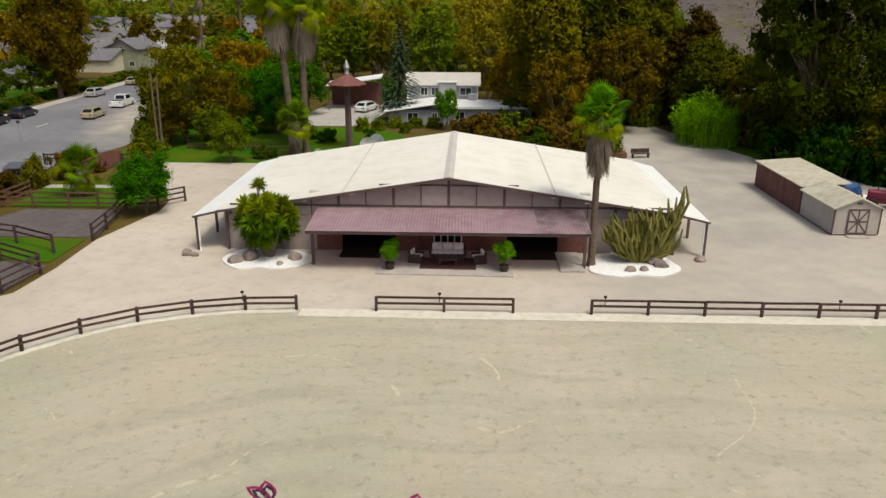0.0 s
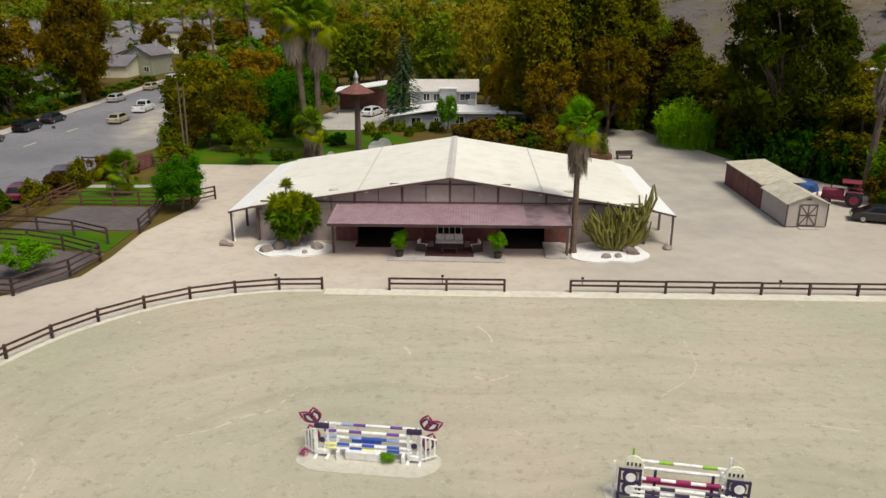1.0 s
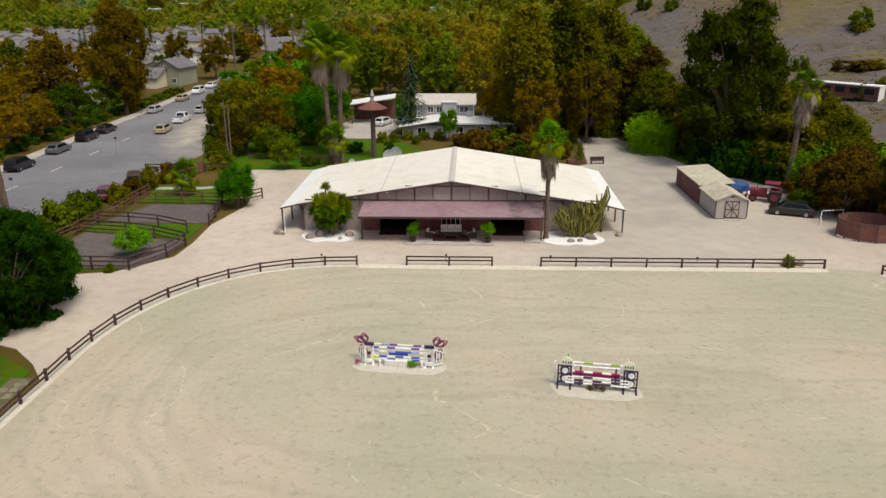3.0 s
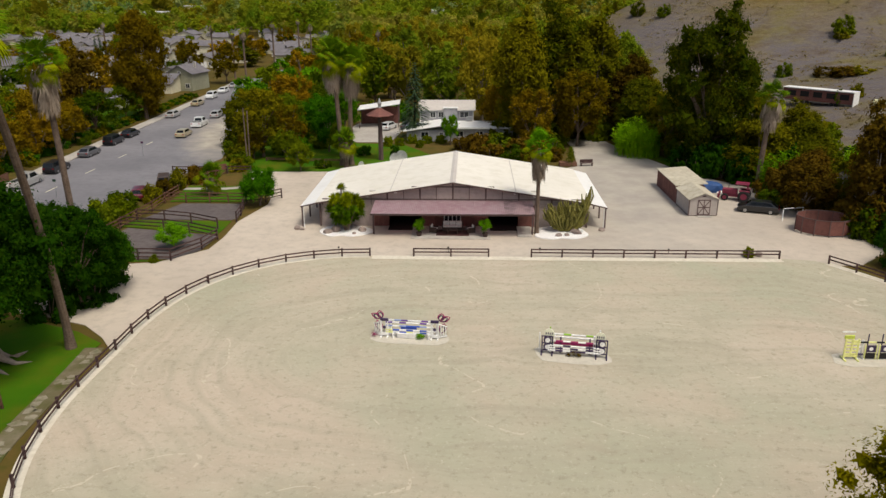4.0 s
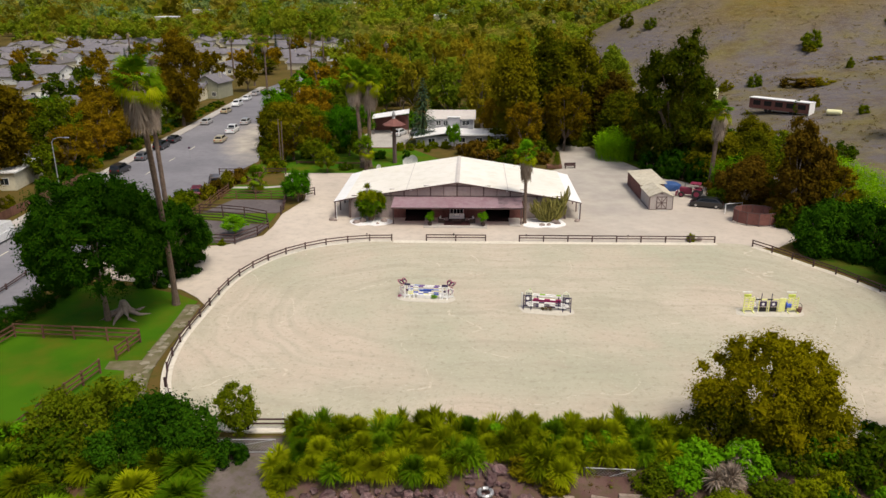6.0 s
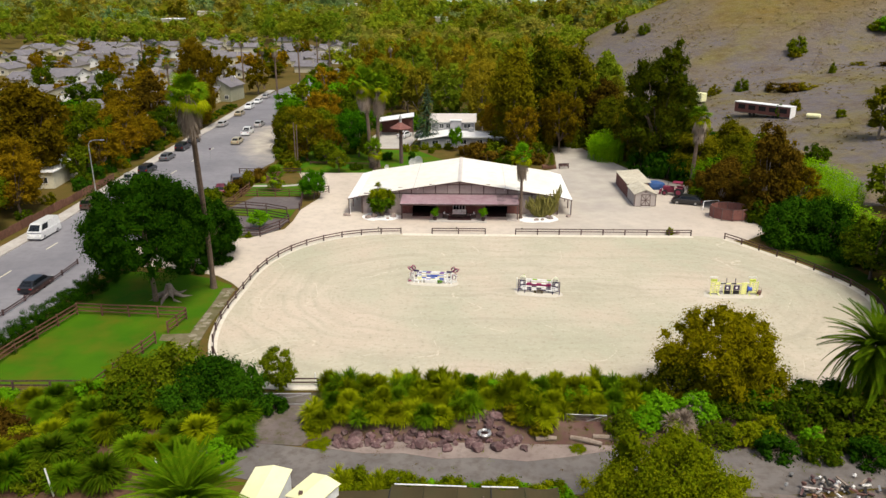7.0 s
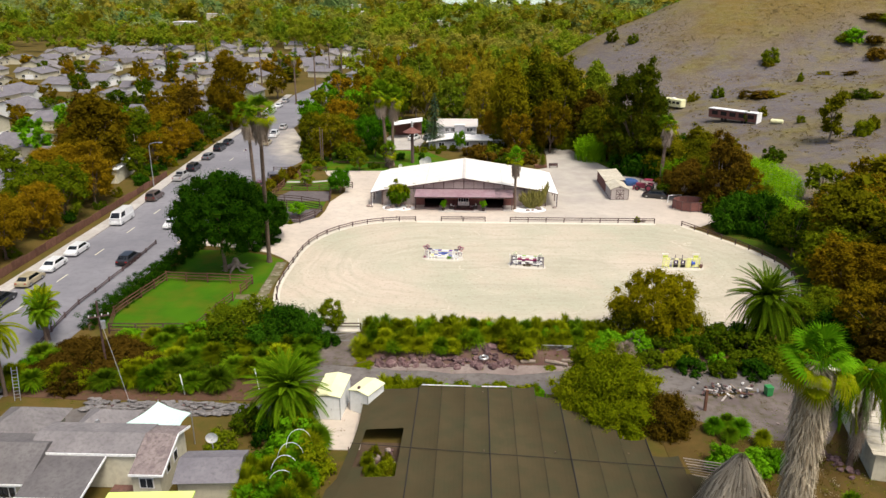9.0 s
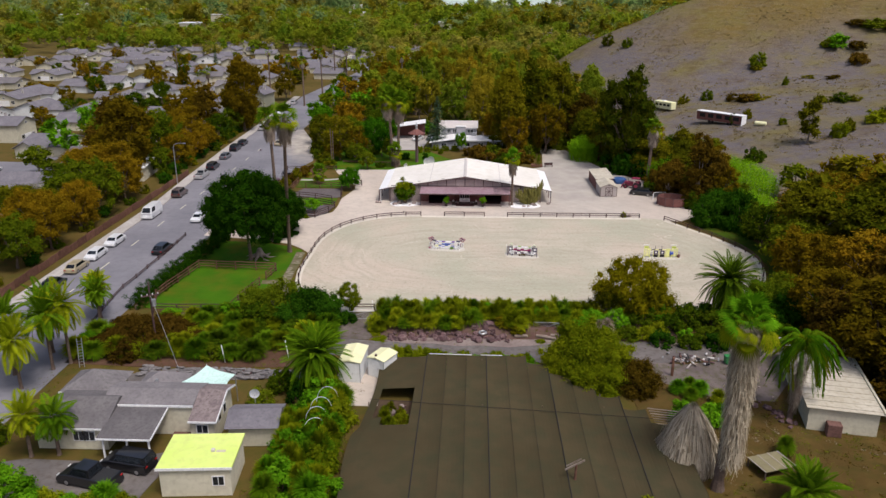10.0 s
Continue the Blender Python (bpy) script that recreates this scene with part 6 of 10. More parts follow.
def limbs(bm, rng, base_r, fork_z, points, lean=0.0, count=7):
    top = Vector((lean, 0.3 * lean, fork_z))
    tube(bm, [(0, 0, -0.15), (0.1 * lean, 0, 0.35 * fork_z), top], [base_r * 1.25, base_r * 0.9, base_r * 0.7], 7)
    pick = points[rng.permutation(len(points))[:count]]
    for p in pick:
        q = Vector(p)
        mid = top.lerp(q, 0.5) + Vector((0, 0, 0.12 * (q - top).length))
        tube(bm, [top, mid, q], [base_r * 0.5, base_r * 0.3, base_r * 0.1], 5)
    return bm


PROTO = {}


def broadleaf(kind, variant, fine=True):
    """name, material, bark, height, half width, crown base share, boughs, leaves a bough, leaf size, bough size, shape, label"""
    spec = {
        "eucalyptus": (L_EUC, M_EUCBARK, 20.0, 5.2, 0.08, 105, 80, 0.25, 1.55, "tall", "tall olive-brown eucalyptus tree with a ragged crown", "eucalyptus_tree"),
        "dark_gum": (L_GUM, M_BARK, 18.0, 5.0, 0.04, 115, 80, 0.25, 1.55, "tall", "tall dark green tree with a dense crown", "tree"),
        "big_gum": (L_GUM, M_BARK, 23.6, 8.9, 0.03, 230, 66, 0.24, 1.75, "tall", "tall broad dark green gum with a dense crown", "tree"),
        "pepper": (L_EUC, M_BARK, 11.0, 4.6, 0.04, 95, 60, 0.22, 1.0, "dome", "loose-crowned olive-green tree on the lawn", "tree"),
        "oak": (L_OAK, M_BARK, 11.0, 4.6, 0.04, 95, 60, 0.22, 1.0, "dome", "olive-brown broadleaf tree with a loose crown", "tree"),
        "brown_gum": (L_BROWN, M_BARK, 22.0, 6.3, 0.03, 210, 60, 0.24, 1.6, "tall", "tall dense brown-leaved tree beside the street", "tree"),
        "round": (L_DEEP, M_BARK, 5.1, 2.6, 0.1, 95, 70, 0.12, 0.6, "dome", "round deep green tree", "tree"),
        "ficus": (L_FICUS, M_BARK, 12.0, 6.6, 0.17, 330, 80, 0.165, 1.05, "dome", "broad dome-shaped deep green shade tree", "shade_tree"),
        "green": (L_LIME, M_BARK, 6.0, 2.6, 0.14, 60, 60, 0.15, 0.7, "dome", "bright green broadleaf tree", "tree"),
        "mid": (L_EUCG, M_BARK, 9.0, 3.9, 0.08, 80, 60, 0.21, 0.95, "dome", "mid green broadleaf tree", "tree"),
        "olive": (L_OLV, M_BARK, 7.5, 5.2, 0.0, 150, 62, 0.16, 0.95, "dome", "broad olive-green bushy tree", "tree"),
        # the next two kinds wear the leaf colours paled for haze
        "pale_wood": (L_FARA, M_EUCBARK, 13.0, 4.8, 0.05, 110, 60, 0.24, 1.15, "dome", "olive-brown tree behind the property, leaf colour paled for haze", "tree"),
        "soft_wood": (L_FARB, M_EUCBARK, 13.0, 4.6, 0.05, 110, 60, 0.24, 1.15, "dome", "green tree behind the property, leaf colour paled for haze", "tree"),
        "russet": (L_RUSSET, M_EUCBARK, 13.0, 3.6, 0.02, 150, 52, 0.2, 0.95, "tall", "russet-brown tree with thin drooping boughs", "tree"),
    }[kind]
    key = (kind, variant, fine)
    if key in PROTO:
        return PROTO[key], spec
    leaf, bark, h, w, low, n, per, size, bough, shape, label, name = spec
    if fine == 1:
        per, size = int(per * 0.46), size * 1.25
    elif not fine:
        n, per, size, bough = int(n * 0.4), int(per * 0.24), size * 2.15, bough * 1.3
    rng = np.random.default_rng(sum(map(ord, kind)) * 17 + variant)
    mid = h * (0.5 + low / 2)
    rz = h * (1 - low) / 2
    pts = crown_points(rng, n, w - bough * 0.6, w - bough * 0.6, rz - bough * 0.5, mid, shape, 0.1 if shape == "tall" else 0.0)
    if shape == "tall":
        k = (pts[:, 2] - h * low) / (h * (1 - low))
        pts[:, :2] *= (1.05 - 0.45 * k ** 2)[:, None]
        pts[:, 0] += 0.8 * np.sin(pts[:, 2] * 0.5 + variant)
    rad = bough * rng.uniform(0.65, 1.3, n)
    crown = fast_quads("crown", leaf_quads(rng, pts, rad, per, size, droop=0.5 if shape == "tall" else 0.15, fill=9 if fine else 6, deep=0.44 if fine else 0.6, up=0.45 if fine else 1.1), leaf)
    trunk = mesh_of("trunk", limbs(BM(), rng, h * 0.018 + 0.06, h * (low + 0.12), pts, 0.2, 9), bark)
    PROTO[key] = (trunk, crown)
    return PROTO[key], spec


def tree(kind, x, y, h=None, w=None, variant=None, label=None, group="", z=None, fine=None):
    v = variant if variant is not None else int(abs(x * 7 + y * 13)) % 3
    if fine is None:
        near_street = -96 < x <= -62 and 5 < y < 125 and (w or 0) > 3.9
        fine = 0 if (x < -62 and not near_street) or y > 125 or x > 62 else 2 if kind in ("ficus", "olive", "big_gum") or (x < 30 and y < 60) else 1
    (trunk, crown), spec = broadleaf(kind, v, fine)
    e = thing(spec[11], label or spec[10], "tree", (x, y, height(x, y) if z is None else z), (x * 37 + y * 61) % 360, group)
    sz, sw = (h or spec[2]) / spec[2], (w or spec[3]) / spec[3]
    e.scale = (sw, sw, sz)
    part("trunk", trunk, None, e)
    part("crown", crown, None, e)
    return e


def shrub_mesh(kind, variant, fine=True):
    key = ("shrub", kind, variant, fine)
    if key not in PROTO:
        leaf, n, per, size, bough = {
            "olive": (L_OLIVE, 80, 60, 0.07, 0.28), "green": (L_LIME, 60, 55, 0.085, 0.28), "dark": (L_FICUS, 70, 55, 0.085, 0.28),
            "brown": (L_EUC, 70, 55, 0.08, 0.28), "russet": (L_RUSSET, 70, 55, 0.08, 0.28), "dusk": (L_DUSK, 70, 55, 0.08, 0.28), "mid": (L_EUCG, 70, 55, 0.08, 0.28), "gold": (L_OLIVE, 120, 80, 0.05, 0.25),
        }[kind]
        if fine == 1:
            n, per, size = int(n * 0.65), int(per * 0.5), size * 1.6
        elif fine == 2:
            per, size = int(per * 1.3), size * 0.72
        elif not fine:
            n, per, size = int(n * 0.5), int(per * 0.32), size * 2.0
        rng = np.random.default_rng(sum(map(ord, kind)) * 5 + variant)
        pts = crown_points(rng, n, 0.8, 0.8, 0.75, 0.35, "dome", 0.2)
        pts[:, 2] = np.maximum(pts[:, 2], 0.05)
        PROTO[key] = fast_quads("foliage", leaf_quads(rng, pts, bough * rng.uniform(0.6, 1.2, n), per, size, fill=7), leaf)
    return PROTO[key]


def shrub(kind, x, y, w, h, label, name="shrub", variant=None, z=None, group=""):
    """A leafy bush about 2 w across and h high."""
    v = variant if variant is not None else int(abs(x * 11 + y * 5)) % 3
    e = thing(name, label, "shrub", (x, y, height(x, y) if z is None else z), (x * 53 + y * 29) % 360, group)
    e.scale = (w, w, h / 1.25)
    part("foliage", shrub_mesh(kind, v, 0 if y > 72 or x < -60 else 2 if (w > 2.6 or kind == "gold" and w > 2) and y < 60 else 1), None, e)
    stem = PROTO.get("stem")
    if not stem:
        bm = BM()
        for k in range(5):
            a = k * 1.26
            tube(bm, [(0.05 * math.cos(a), 0.05 * math.sin(a), -0.1), (0.25 * math.cos(a), 0.25 * math.sin(a), 0.3), (0.45 * math.cos(a), 0.45 * math.sin(a), 0.7)], [0.03, 0.022, 0.01], 5)
        stem = PROTO["stem"] = mesh_of("stem", bm, M_BARK)
    part("stem", stem, None, e)
    return e


def fan_leaf(length, blades, spread, material, name="frond", stalk=0.55, sag=0.35):
    """A fan palm leaf: a stalk and a folded fan of pointed blades, along +x."""
    v, f = [], []
    sl = length * stalk
    for a, c in ((0.0, 0.02), (1.0, 0.015)):
        z = -0.08 * sl * a * a
        v += [(sl * a, -c, z), (sl * a, c, z)]
    f.append((0, 1, 3, 2))
    for k in range(blades):
        ang = spread * (k / (blades - 1) - 0.5)
        L = (length - sl) * (1.0 - 0.25 * abs(ang) / spread)
        d, n = (math.cos(ang), math.sin(ang)), (-math.sin(ang), math.cos(ang))
        i = len(v)
        wd = L * spread / blades * 0.36
        z0 = -0.08 * sl
        v += [(sl, 0, z0), (sl + d[0] * L * 0.55 + n[0] * wd, d[1] * L * 0.55 + n[1] * wd, z0 + 0.05 * L * (k % 2)), (sl + d[0] * L, d[1] * L, z0 - sag * L), (sl + d[0] * L * 0.55 - n[0] * wd, d[1] * L * 0.55 - n[1] * wd, z0 + 0.05 * L * (k % 2))]
        f.append((i, i + 1, i + 2, i + 3))
    return flat_shape(name, v, f, material)


def feather_leaf(length, pairs, width, material, name="frond", sag=0.5, lift=0.15):
    """A feather palm leaf: a bowed midrib with leaflets on both sides, along +x."""
    v, f = [], []

    def rib(t):
        return Vector((length * (t - 0.12 * sag * t * t), 0, length * (lift * t - sag * t * t)))

    for i in range(9):
        p = rib(i / 8)
        r = 0.035 * (1 - 0.8 * i / 8)
        v += [(p.x, -r, p.z), (p.x, r, p.z)]
        if i:
            b = len(v) - 4
            f.append((b, b + 1, b + 3, b + 2))
    for k in range(pairs):
        t = 0.12 + 0.88 * (k + 0.5) / pairs
        p, q = rib(t), rib(min(1, t + 0.6 / pairs))
        L = width * math.sin(math.pi * min(0.97, 0.15 + 0.85 * t)) ** 0.7 + 0.1
        for s in (-1, 1):
            i = len(v)
            tip = p + Vector((0.45 * L, s * L, -0.25 * L))
            mid = p.lerp(tip, 0.5) + Vector((0.06 * L, 0, 0.03))
            v += [tuple(p), tuple(mid + (q - p) * 0.95), tuple(tip), tuple(mid - (q - p) * 0.85)]
            f.append((i, i + 1, i + 2, i + 3))
    return flat_shape(name, v, f, material)


def palm_trunk(h, r0, r1, lean=(0, 0), rings=26, seg=9):
    bm = BM()
    pts, rad = [], []
    for i in range(rings + 1):
        t = i / rings
        pts.append((lean[0] * t ** 1.5, lean[1] * t ** 1.5, h * t - 0.15))
        rad.append((r0 + (r1 - r0) * min(1, t * 1.3)) * (1.0 + (0.05 if i % 2 else 0.0)) * (1 + 0.5 * max(0, 0.06 - t) / 0.06))
    return tube(bm, pts, rad, seg)


def thatch(rng, h, r, n, loose=1.0, spread=0.0, material=None):
    """A hanging skirt of dead leaves, its top at z = 0."""
    q = []
    for _ in range(n):
        a, k = rng.uniform(0, math.tau), rng.uniform(0.0, 0.78 if h < 8 else 0.92)
        z = -h * k
        L = min(h * rng.uniform(0.2, 0.42), rng.uniform(0.8, 1.7))
        rr = r * rng.uniform(0.7, 1.2) * (1.0 + spread * max(0.0, 1 - k / 0.5) - (0.45 if h < 8 else 0.05) * k)
        c, s = math.cos(a), math.sin(a)
        w = rng.uniform(0.008, 0.03) * (1.0 if h < 8 else 1.6)
        top = np.array([c * rr * 0.25, s * rr * 0.25, z])
        kk = rng.uniform(0.85, 1.1) * loose
        mid = np.array([c * rr * kk * 0.85, s * rr * kk * 0.85, z - 0.3 * L])
        bot = np.array([c * rr * kk, s * rr * kk, z - L])
        side = np.array([-s, c, 0]) * w
        bot = bot + np.array([-s, c, 0]) * rng.uniform(-0.25, 0.25) * L
        q.append([top - side * 0.4, top + side * 0.4, mid + side, mid - side])
        q.append([mid - side, mid + side, bot + side * 0.5, bot - side * 0.5])
    return fast_quads("dead_skirt", np.array(q), material or M_SKIRT)


def dead_fans(rng, h, r, n, reach):
    """Dead fan leaves folded down along the trunk in ragged tiers, the top at z = 0."""
    q = []
    for k in range(n):
        a = k * 2.39996 + rng.uniform(-0.4, 0.4)
        u = (k + rng.uniform()) / n
        L = reach * rng.uniform(0.7, 1.15)
        z0 = 0.1 - max(0.2, h - L) * u
        out = r * (0.95 - 0.5 * u) * rng.uniform(0.6, 1.15)
        c, s = math.cos(a), math.sin(a)
        side = np.array([-s, c, 0.0])
        top = np.array([c * 0.1, s * 0.1, z0])
        hub = np.array([c * out * 0.7, s * out * 0.7, z0 - 0.22 * L])
        q.append([top - side * 0.02, top + side * 0.02, hub + side * 0.02, hub - side * 0.02])
        for j in range(10):
            f = rng.uniform(-1, 1)
            d = np.array([c * 0.16, s * 0.16, -1.0]) * L * rng.uniform(0.6, 0.95) * (1 - 0.2 * abs(f)) + side * f * L * 0.26
            w = side * L * rng.uniform(0.012, 0.03)
            mid = hub + d * 0.45 + np.array([c, s, 0]) * rng.uniform(-0.02, 0.1)
            q.append([hub, mid + w, hub + d, mid - w])
    return q


def fan_palm(x, y, h, label, skirt=3.0, fronds=34, reach=1.7, lean=(0, 0), r=0.24, name="fan_palm", seed=0, z=0.0, material=None, skirt_r=0.75):
    rng = np.random.default_rng(seed + 99)
    e = thing(name, label, "palm", (x, y, z))
    part("trunk", palm_trunk(h, r * 1.25, r, lean), M_PALMBARK, e)
    crown = Vector((lean[0], lean[1], h - 0.15))
    if skirt:
        if skirt < 8:
            me = fast_quads("dead_skirt", np.array(dead_fans(rng, skirt, skirt_r * 1.35, int(26 + 14 * skirt), reach * 1.0)), M_SKIRT)
        else:
            me = thatch(rng, skirt, skirt_r, int(700 + 330 * skirt), 1.0, 0.1, M_THATCH)
        part("dead_skirt", me, None, e, "grey-brown skirt of dead leaves").location = crown + Vector((0, 0, -0.1))
    key = ("fan", round(reach, 1), (material or L_PALM).name)
    if key not in PROTO:
        PROTO[key] = [fan_leaf(reach, 15, 2.7, material or L_PALM, stalk=0.5, sag=0.3), fan_leaf(reach * 1.05, 14, 2.2, L_PALMY, stalk=0.55, sag=0.55)]
    for k in range(fronds):
        t = k / fronds
        el = 84 - 138 * t ** 0.9 + rng.uniform(-14, 14)
        az = k * 137.5 + rng.uniform(-10, 10)
        me = PROTO[key][0 if t < 0.6 else 1]
        f = part("frond", me, None, e)
        f.matrix_basis = Matrix.Translation(crown + Vector((0, 0, 0.25 * (1 - t)))) @ pose(0, 0, 0, 0, 0, az) @ pose(0, 0, 0, rng.uniform(-38, 38), -el, 0) @ Matrix.Scale(rng.uniform(0.65, 1.2), 4)
    return e


def feather_palm(x, y, h, label, fronds=60, reach=4.0, name="date_palm", seed=0, r=0.4, z=0.0, material=None, skirt=0, pairs=30, width=0.55, low=-35, lean=(0, 0), droop=0.65, arch=0.35):
    rng = np.random.default_rng(seed + 7)
    e = thing(name, label, "palm", (x, y, z))
    part("trunk", palm_trunk(h, r * 1.2, r, lean, 14), M_PALMBARK, e)
    crown = Vector((lean[0], lean[1], h - 0.2))
    if skirt:
        s = part("dead_skirt", thatch(rng, skirt, r * 2.2, 200), None, e, "hanging dead leaves")
        s.location = crown
    mat = material or L_PALM
    key = ("feather", round(reach, 1), mat.name, pairs, droop, arch)
    if key not in PROTO:
        PROTO[key] = [feather_leaf(reach, pairs, width, mat, sag=arch), feather_leaf(reach, pairs, width, mat, sag=droop, lift=0.2)]
    for k in range(fronds):
        t = k / fronds
        el = 82 - (82 - low) * t ** 0.9 + rng.uniform(-6, 6)
        f = part("frond", PROTO[key][0 if t < 0.4 else 1], None, e)
        f.matrix_basis = Matrix.Translation(crown) @ pose(0, 0, 0, 0, 0, k * 137.5 + rng.uniform(-8, 8)) @ pose(0, 0, 0, rng.uniform(-20, 20), -el, 0) @ Matrix.Scale(rng.uniform(0.85, 1.1), 4)
    return e


def weeping_leaf(reach, drop, material, seed):
    """A frond that arches out and then hangs, its thin leaflets hanging from the rib."""
    rng = np.random.default_rng(seed)
    v, f = [], []

    def rib(t):
        return Vector((reach * math.sin(min(1.0, t * 1.5) * math.pi / 2), 0, 0.55 * math.sin(min(1.0, t * 2.2) * math.pi) * (t < 0.46) - drop * max(0.0, t - 0.3) ** 1.25 * 1.55))

    for i in range(11):
        p = rib(i / 10)
        r = 0.035 * (1 - 0.8 * i / 10)
        v += [(p.x, -r, p.z), (p.x, r, p.z)]
        if i:
            k = len(v) - 4
            f.append((k, k + 1, k + 3, k + 2))
    for k in range(80):
        t = 0.12 + 0.88 * (k + rng.uniform()) / 80
        p = rib(t)
        for sgn in (-1, 1):
            L = rng.uniform(0.6, 1.15) * (1 - 0.3 * t)
            tip = p + Vector((rng.uniform(-0.05, 0.2), sgn * L * rng.uniform(0.25, 0.6), -L))
            mid = p.lerp(tip, 0.5) + Vector((0, sgn * 0.1, 0.1))
            w = Vector((0.045, 0, 0))
            i = len(v)
            v += [tuple(p), tuple(mid + w), tuple(tip), tuple(mid - w)]
            f.append((i, i + 1, i + 2, i + 3))
    return flat_shape("frond", v, f, material)


def weeping_palm(x, y, h, label):
    e = thing("feather_palm", label, "palm", (x, y, 0))
    rng = np.random.default_rng(71)
    part("trunk", palm_trunk(h, 0.24, 0.18, (0.2, 0), 14), M_PALMBARK, e)
    part("dead_skirt", thatch(rng, 6.5, 0.8, 620), None, e, "hanging dead leaves").location = (0.2, 0, h - 0.3)
    leaves = [weeping_leaf(2.4, 4.4, L_PALM, 1), weeping_leaf(1.7, 3.8, L_OLIVE, 2), weeping_leaf(2.8, 3.6, L_LIME, 3)]
    for k in range(64):
        fr = part("frond", leaves[k % 3], None, e)
        fr.matrix_basis = Matrix.Translation((0.2, 0, h - 0.2 + 0.02 * (64 - k))) @ pose(0, 0, 0, rng.uniform(-25, 25), -38 * (1 - k / 64) + rng.uniform(-10, 10), k * 137.5) @ Matrix.Scale(rng.uniform(0.5, 0.95), 4)
    return e


def spiky_mesh(variant, material, n=150, reach=1.0, kind="fan"):
    """A clump of sword or fan leaves from the ground, one unit high."""
    key = ("spiky", variant, material.name, kind)
    if key in PROTO:
        return PROTO[key]
    rng = np.random.default_rng(variant + 31)
    q = []
    heads = [(0, 0, 0.45)] if kind == "ball" else [(rng.uniform(-0.45, 0.45), rng.uniform(-0.45, 0.45), rng.uniform(0.15, 0.55)) for _ in range(6)]
    for hx, hy, hz in heads:
        for _ in range(n // len(heads) * 6):
            az, el = rng.uniform(0, math.tau), rng.uniform(-0.6, 1.45)
            L = reach * rng.uniform(0.4, 0.62)
            d = np.array([math.cos(az) * math.cos(el), math.sin(az) * math.cos(el), math.sin(el)])
            s = np.array([-math.sin(az), math.cos(az), 0]) * rng.uniform(0.010, 0.026)
            o = np.array([hx, hy, hz])
            m, tip = o + d * L * 0.6, o + d * L + np.array([0, 0, -0.14 * L])
            q.append([o - s * 0.3, m - s, tip, m + s])
    PROTO[key] = fast_quads("leaves", np.array(q), material)
    return PROTO[key]


def clump(x, y, w, h, label, material=None, name="palm_shrub", variant=0, kind="fan", z=None, group="", stem=True):
    e = thing(name, label, "shrub", (x, y, (height(x, y) if z is None else z)), (x * 71 + y * 17) % 360, group)
    e.scale = (w, w, h)
    part("leaves", spiky_mesh(variant, material or L_PALM, kind=kind), None, e)
    if stem:
        key = "clump_stem"
        if key not in PROTO:
            PROTO[key] = mesh_of("stem", tube(BM(), [(0, 0, -0.1), (0, 0, 0.45)], [0.09, 0.06], 7), M_PALMBARK)
        part("stem", PROTO[key], None, e)
    return e


def reeds(x, y, rx, ry, h, n, label, seed=0, material=None, name="reed_bed"):
    rng = np.random.default_rng(seed + 5)
    q = []
    for _ in range(n):
        a, k = rng.uniform(0, math.tau), math.sqrt(rng.uniform())
        px, py = x + rx * k * math.cos(a), y + ry * k * math.sin(a)
        hh = h * rng.uniform(0.6, 1.05) * (1 - 0.25 * k)
        base = np.array([px, py, height(px, py)])
        az = rng.uniform(0, math.tau)
        lean = np.array([math.cos(az), math.sin(az), 0]) * hh * rng.uniform(0.02, 0.15)
        s = np.array([-math.sin(az), math.cos(az), 0]) * 0.03
        top = base + lean + np.array([0, 0, hh])
        q.append([base - s, base + s, top + s * 0.5, top - s * 0.5])
        for j in range(7):
            o = base + (top - base) * rng.uniform(0.3, 1.0)
            b = rng.uniform(0, math.tau)
            d = np.array([math.cos(b), math.sin(b), rng.uniform(0.2, 1.0)]) * rng.uniform(0.4, 0.8)
            w = np.array([-math.sin(b), math.cos(b), 0]) * 0.09
            tip = o + d + np.array([0, 0, -0.15])
            q.append([o, o + d * 0.5 - w, tip, o + d * 0.5 + w])
    return tagged(new(name, fast_quads(name, np.array(q), material or L_REED)), label, "reeds", "", "stuff")


def conifer(x, y, h, w, label, seed=0, material=None, name="spruce_tree"):
    rng = np.random.default_rng(seed)
    e = thing(name, label, "tree", (x, y, 0))
    part("trunk", tube(BM(), [(0, 0, -0.2), (0, 0, h * 0.95)], [0.25, 0.04], 7), M_BARK, e)
    q = []
    for z in np.arange(0.06, 0.99, 0.028):
        rr = w * (1 - z) ** 0.85 + 0.15
        for k in range(int(9 + 12 * (1 - z))):
            a = rng.uniform(0, math.tau)
            L = rr * rng.uniform(0.75, 1.1)
            for j in range(9):
                t = (j + 0.7) / 9
                p = np.array([math.cos(a) * L * t, math.sin(a) * L * t, h * z - 0.28 * L * t * t + 0.05])
                d = np.array([math.cos(a), math.sin(a), -0.3]) * 0.26
                s = np.array([-math.sin(a), math.cos(a), rng.uniform(-0.4, 0.4)]) * rng.uniform(0.12, 0.24) * (1.2 - 0.6 * t)
                q.append([p - d * 0.6, p + s, p + d, p - s])
    part("crown", fast_quads("crown", np.array(q), material or L_SPRUCE), None, e)
    return e


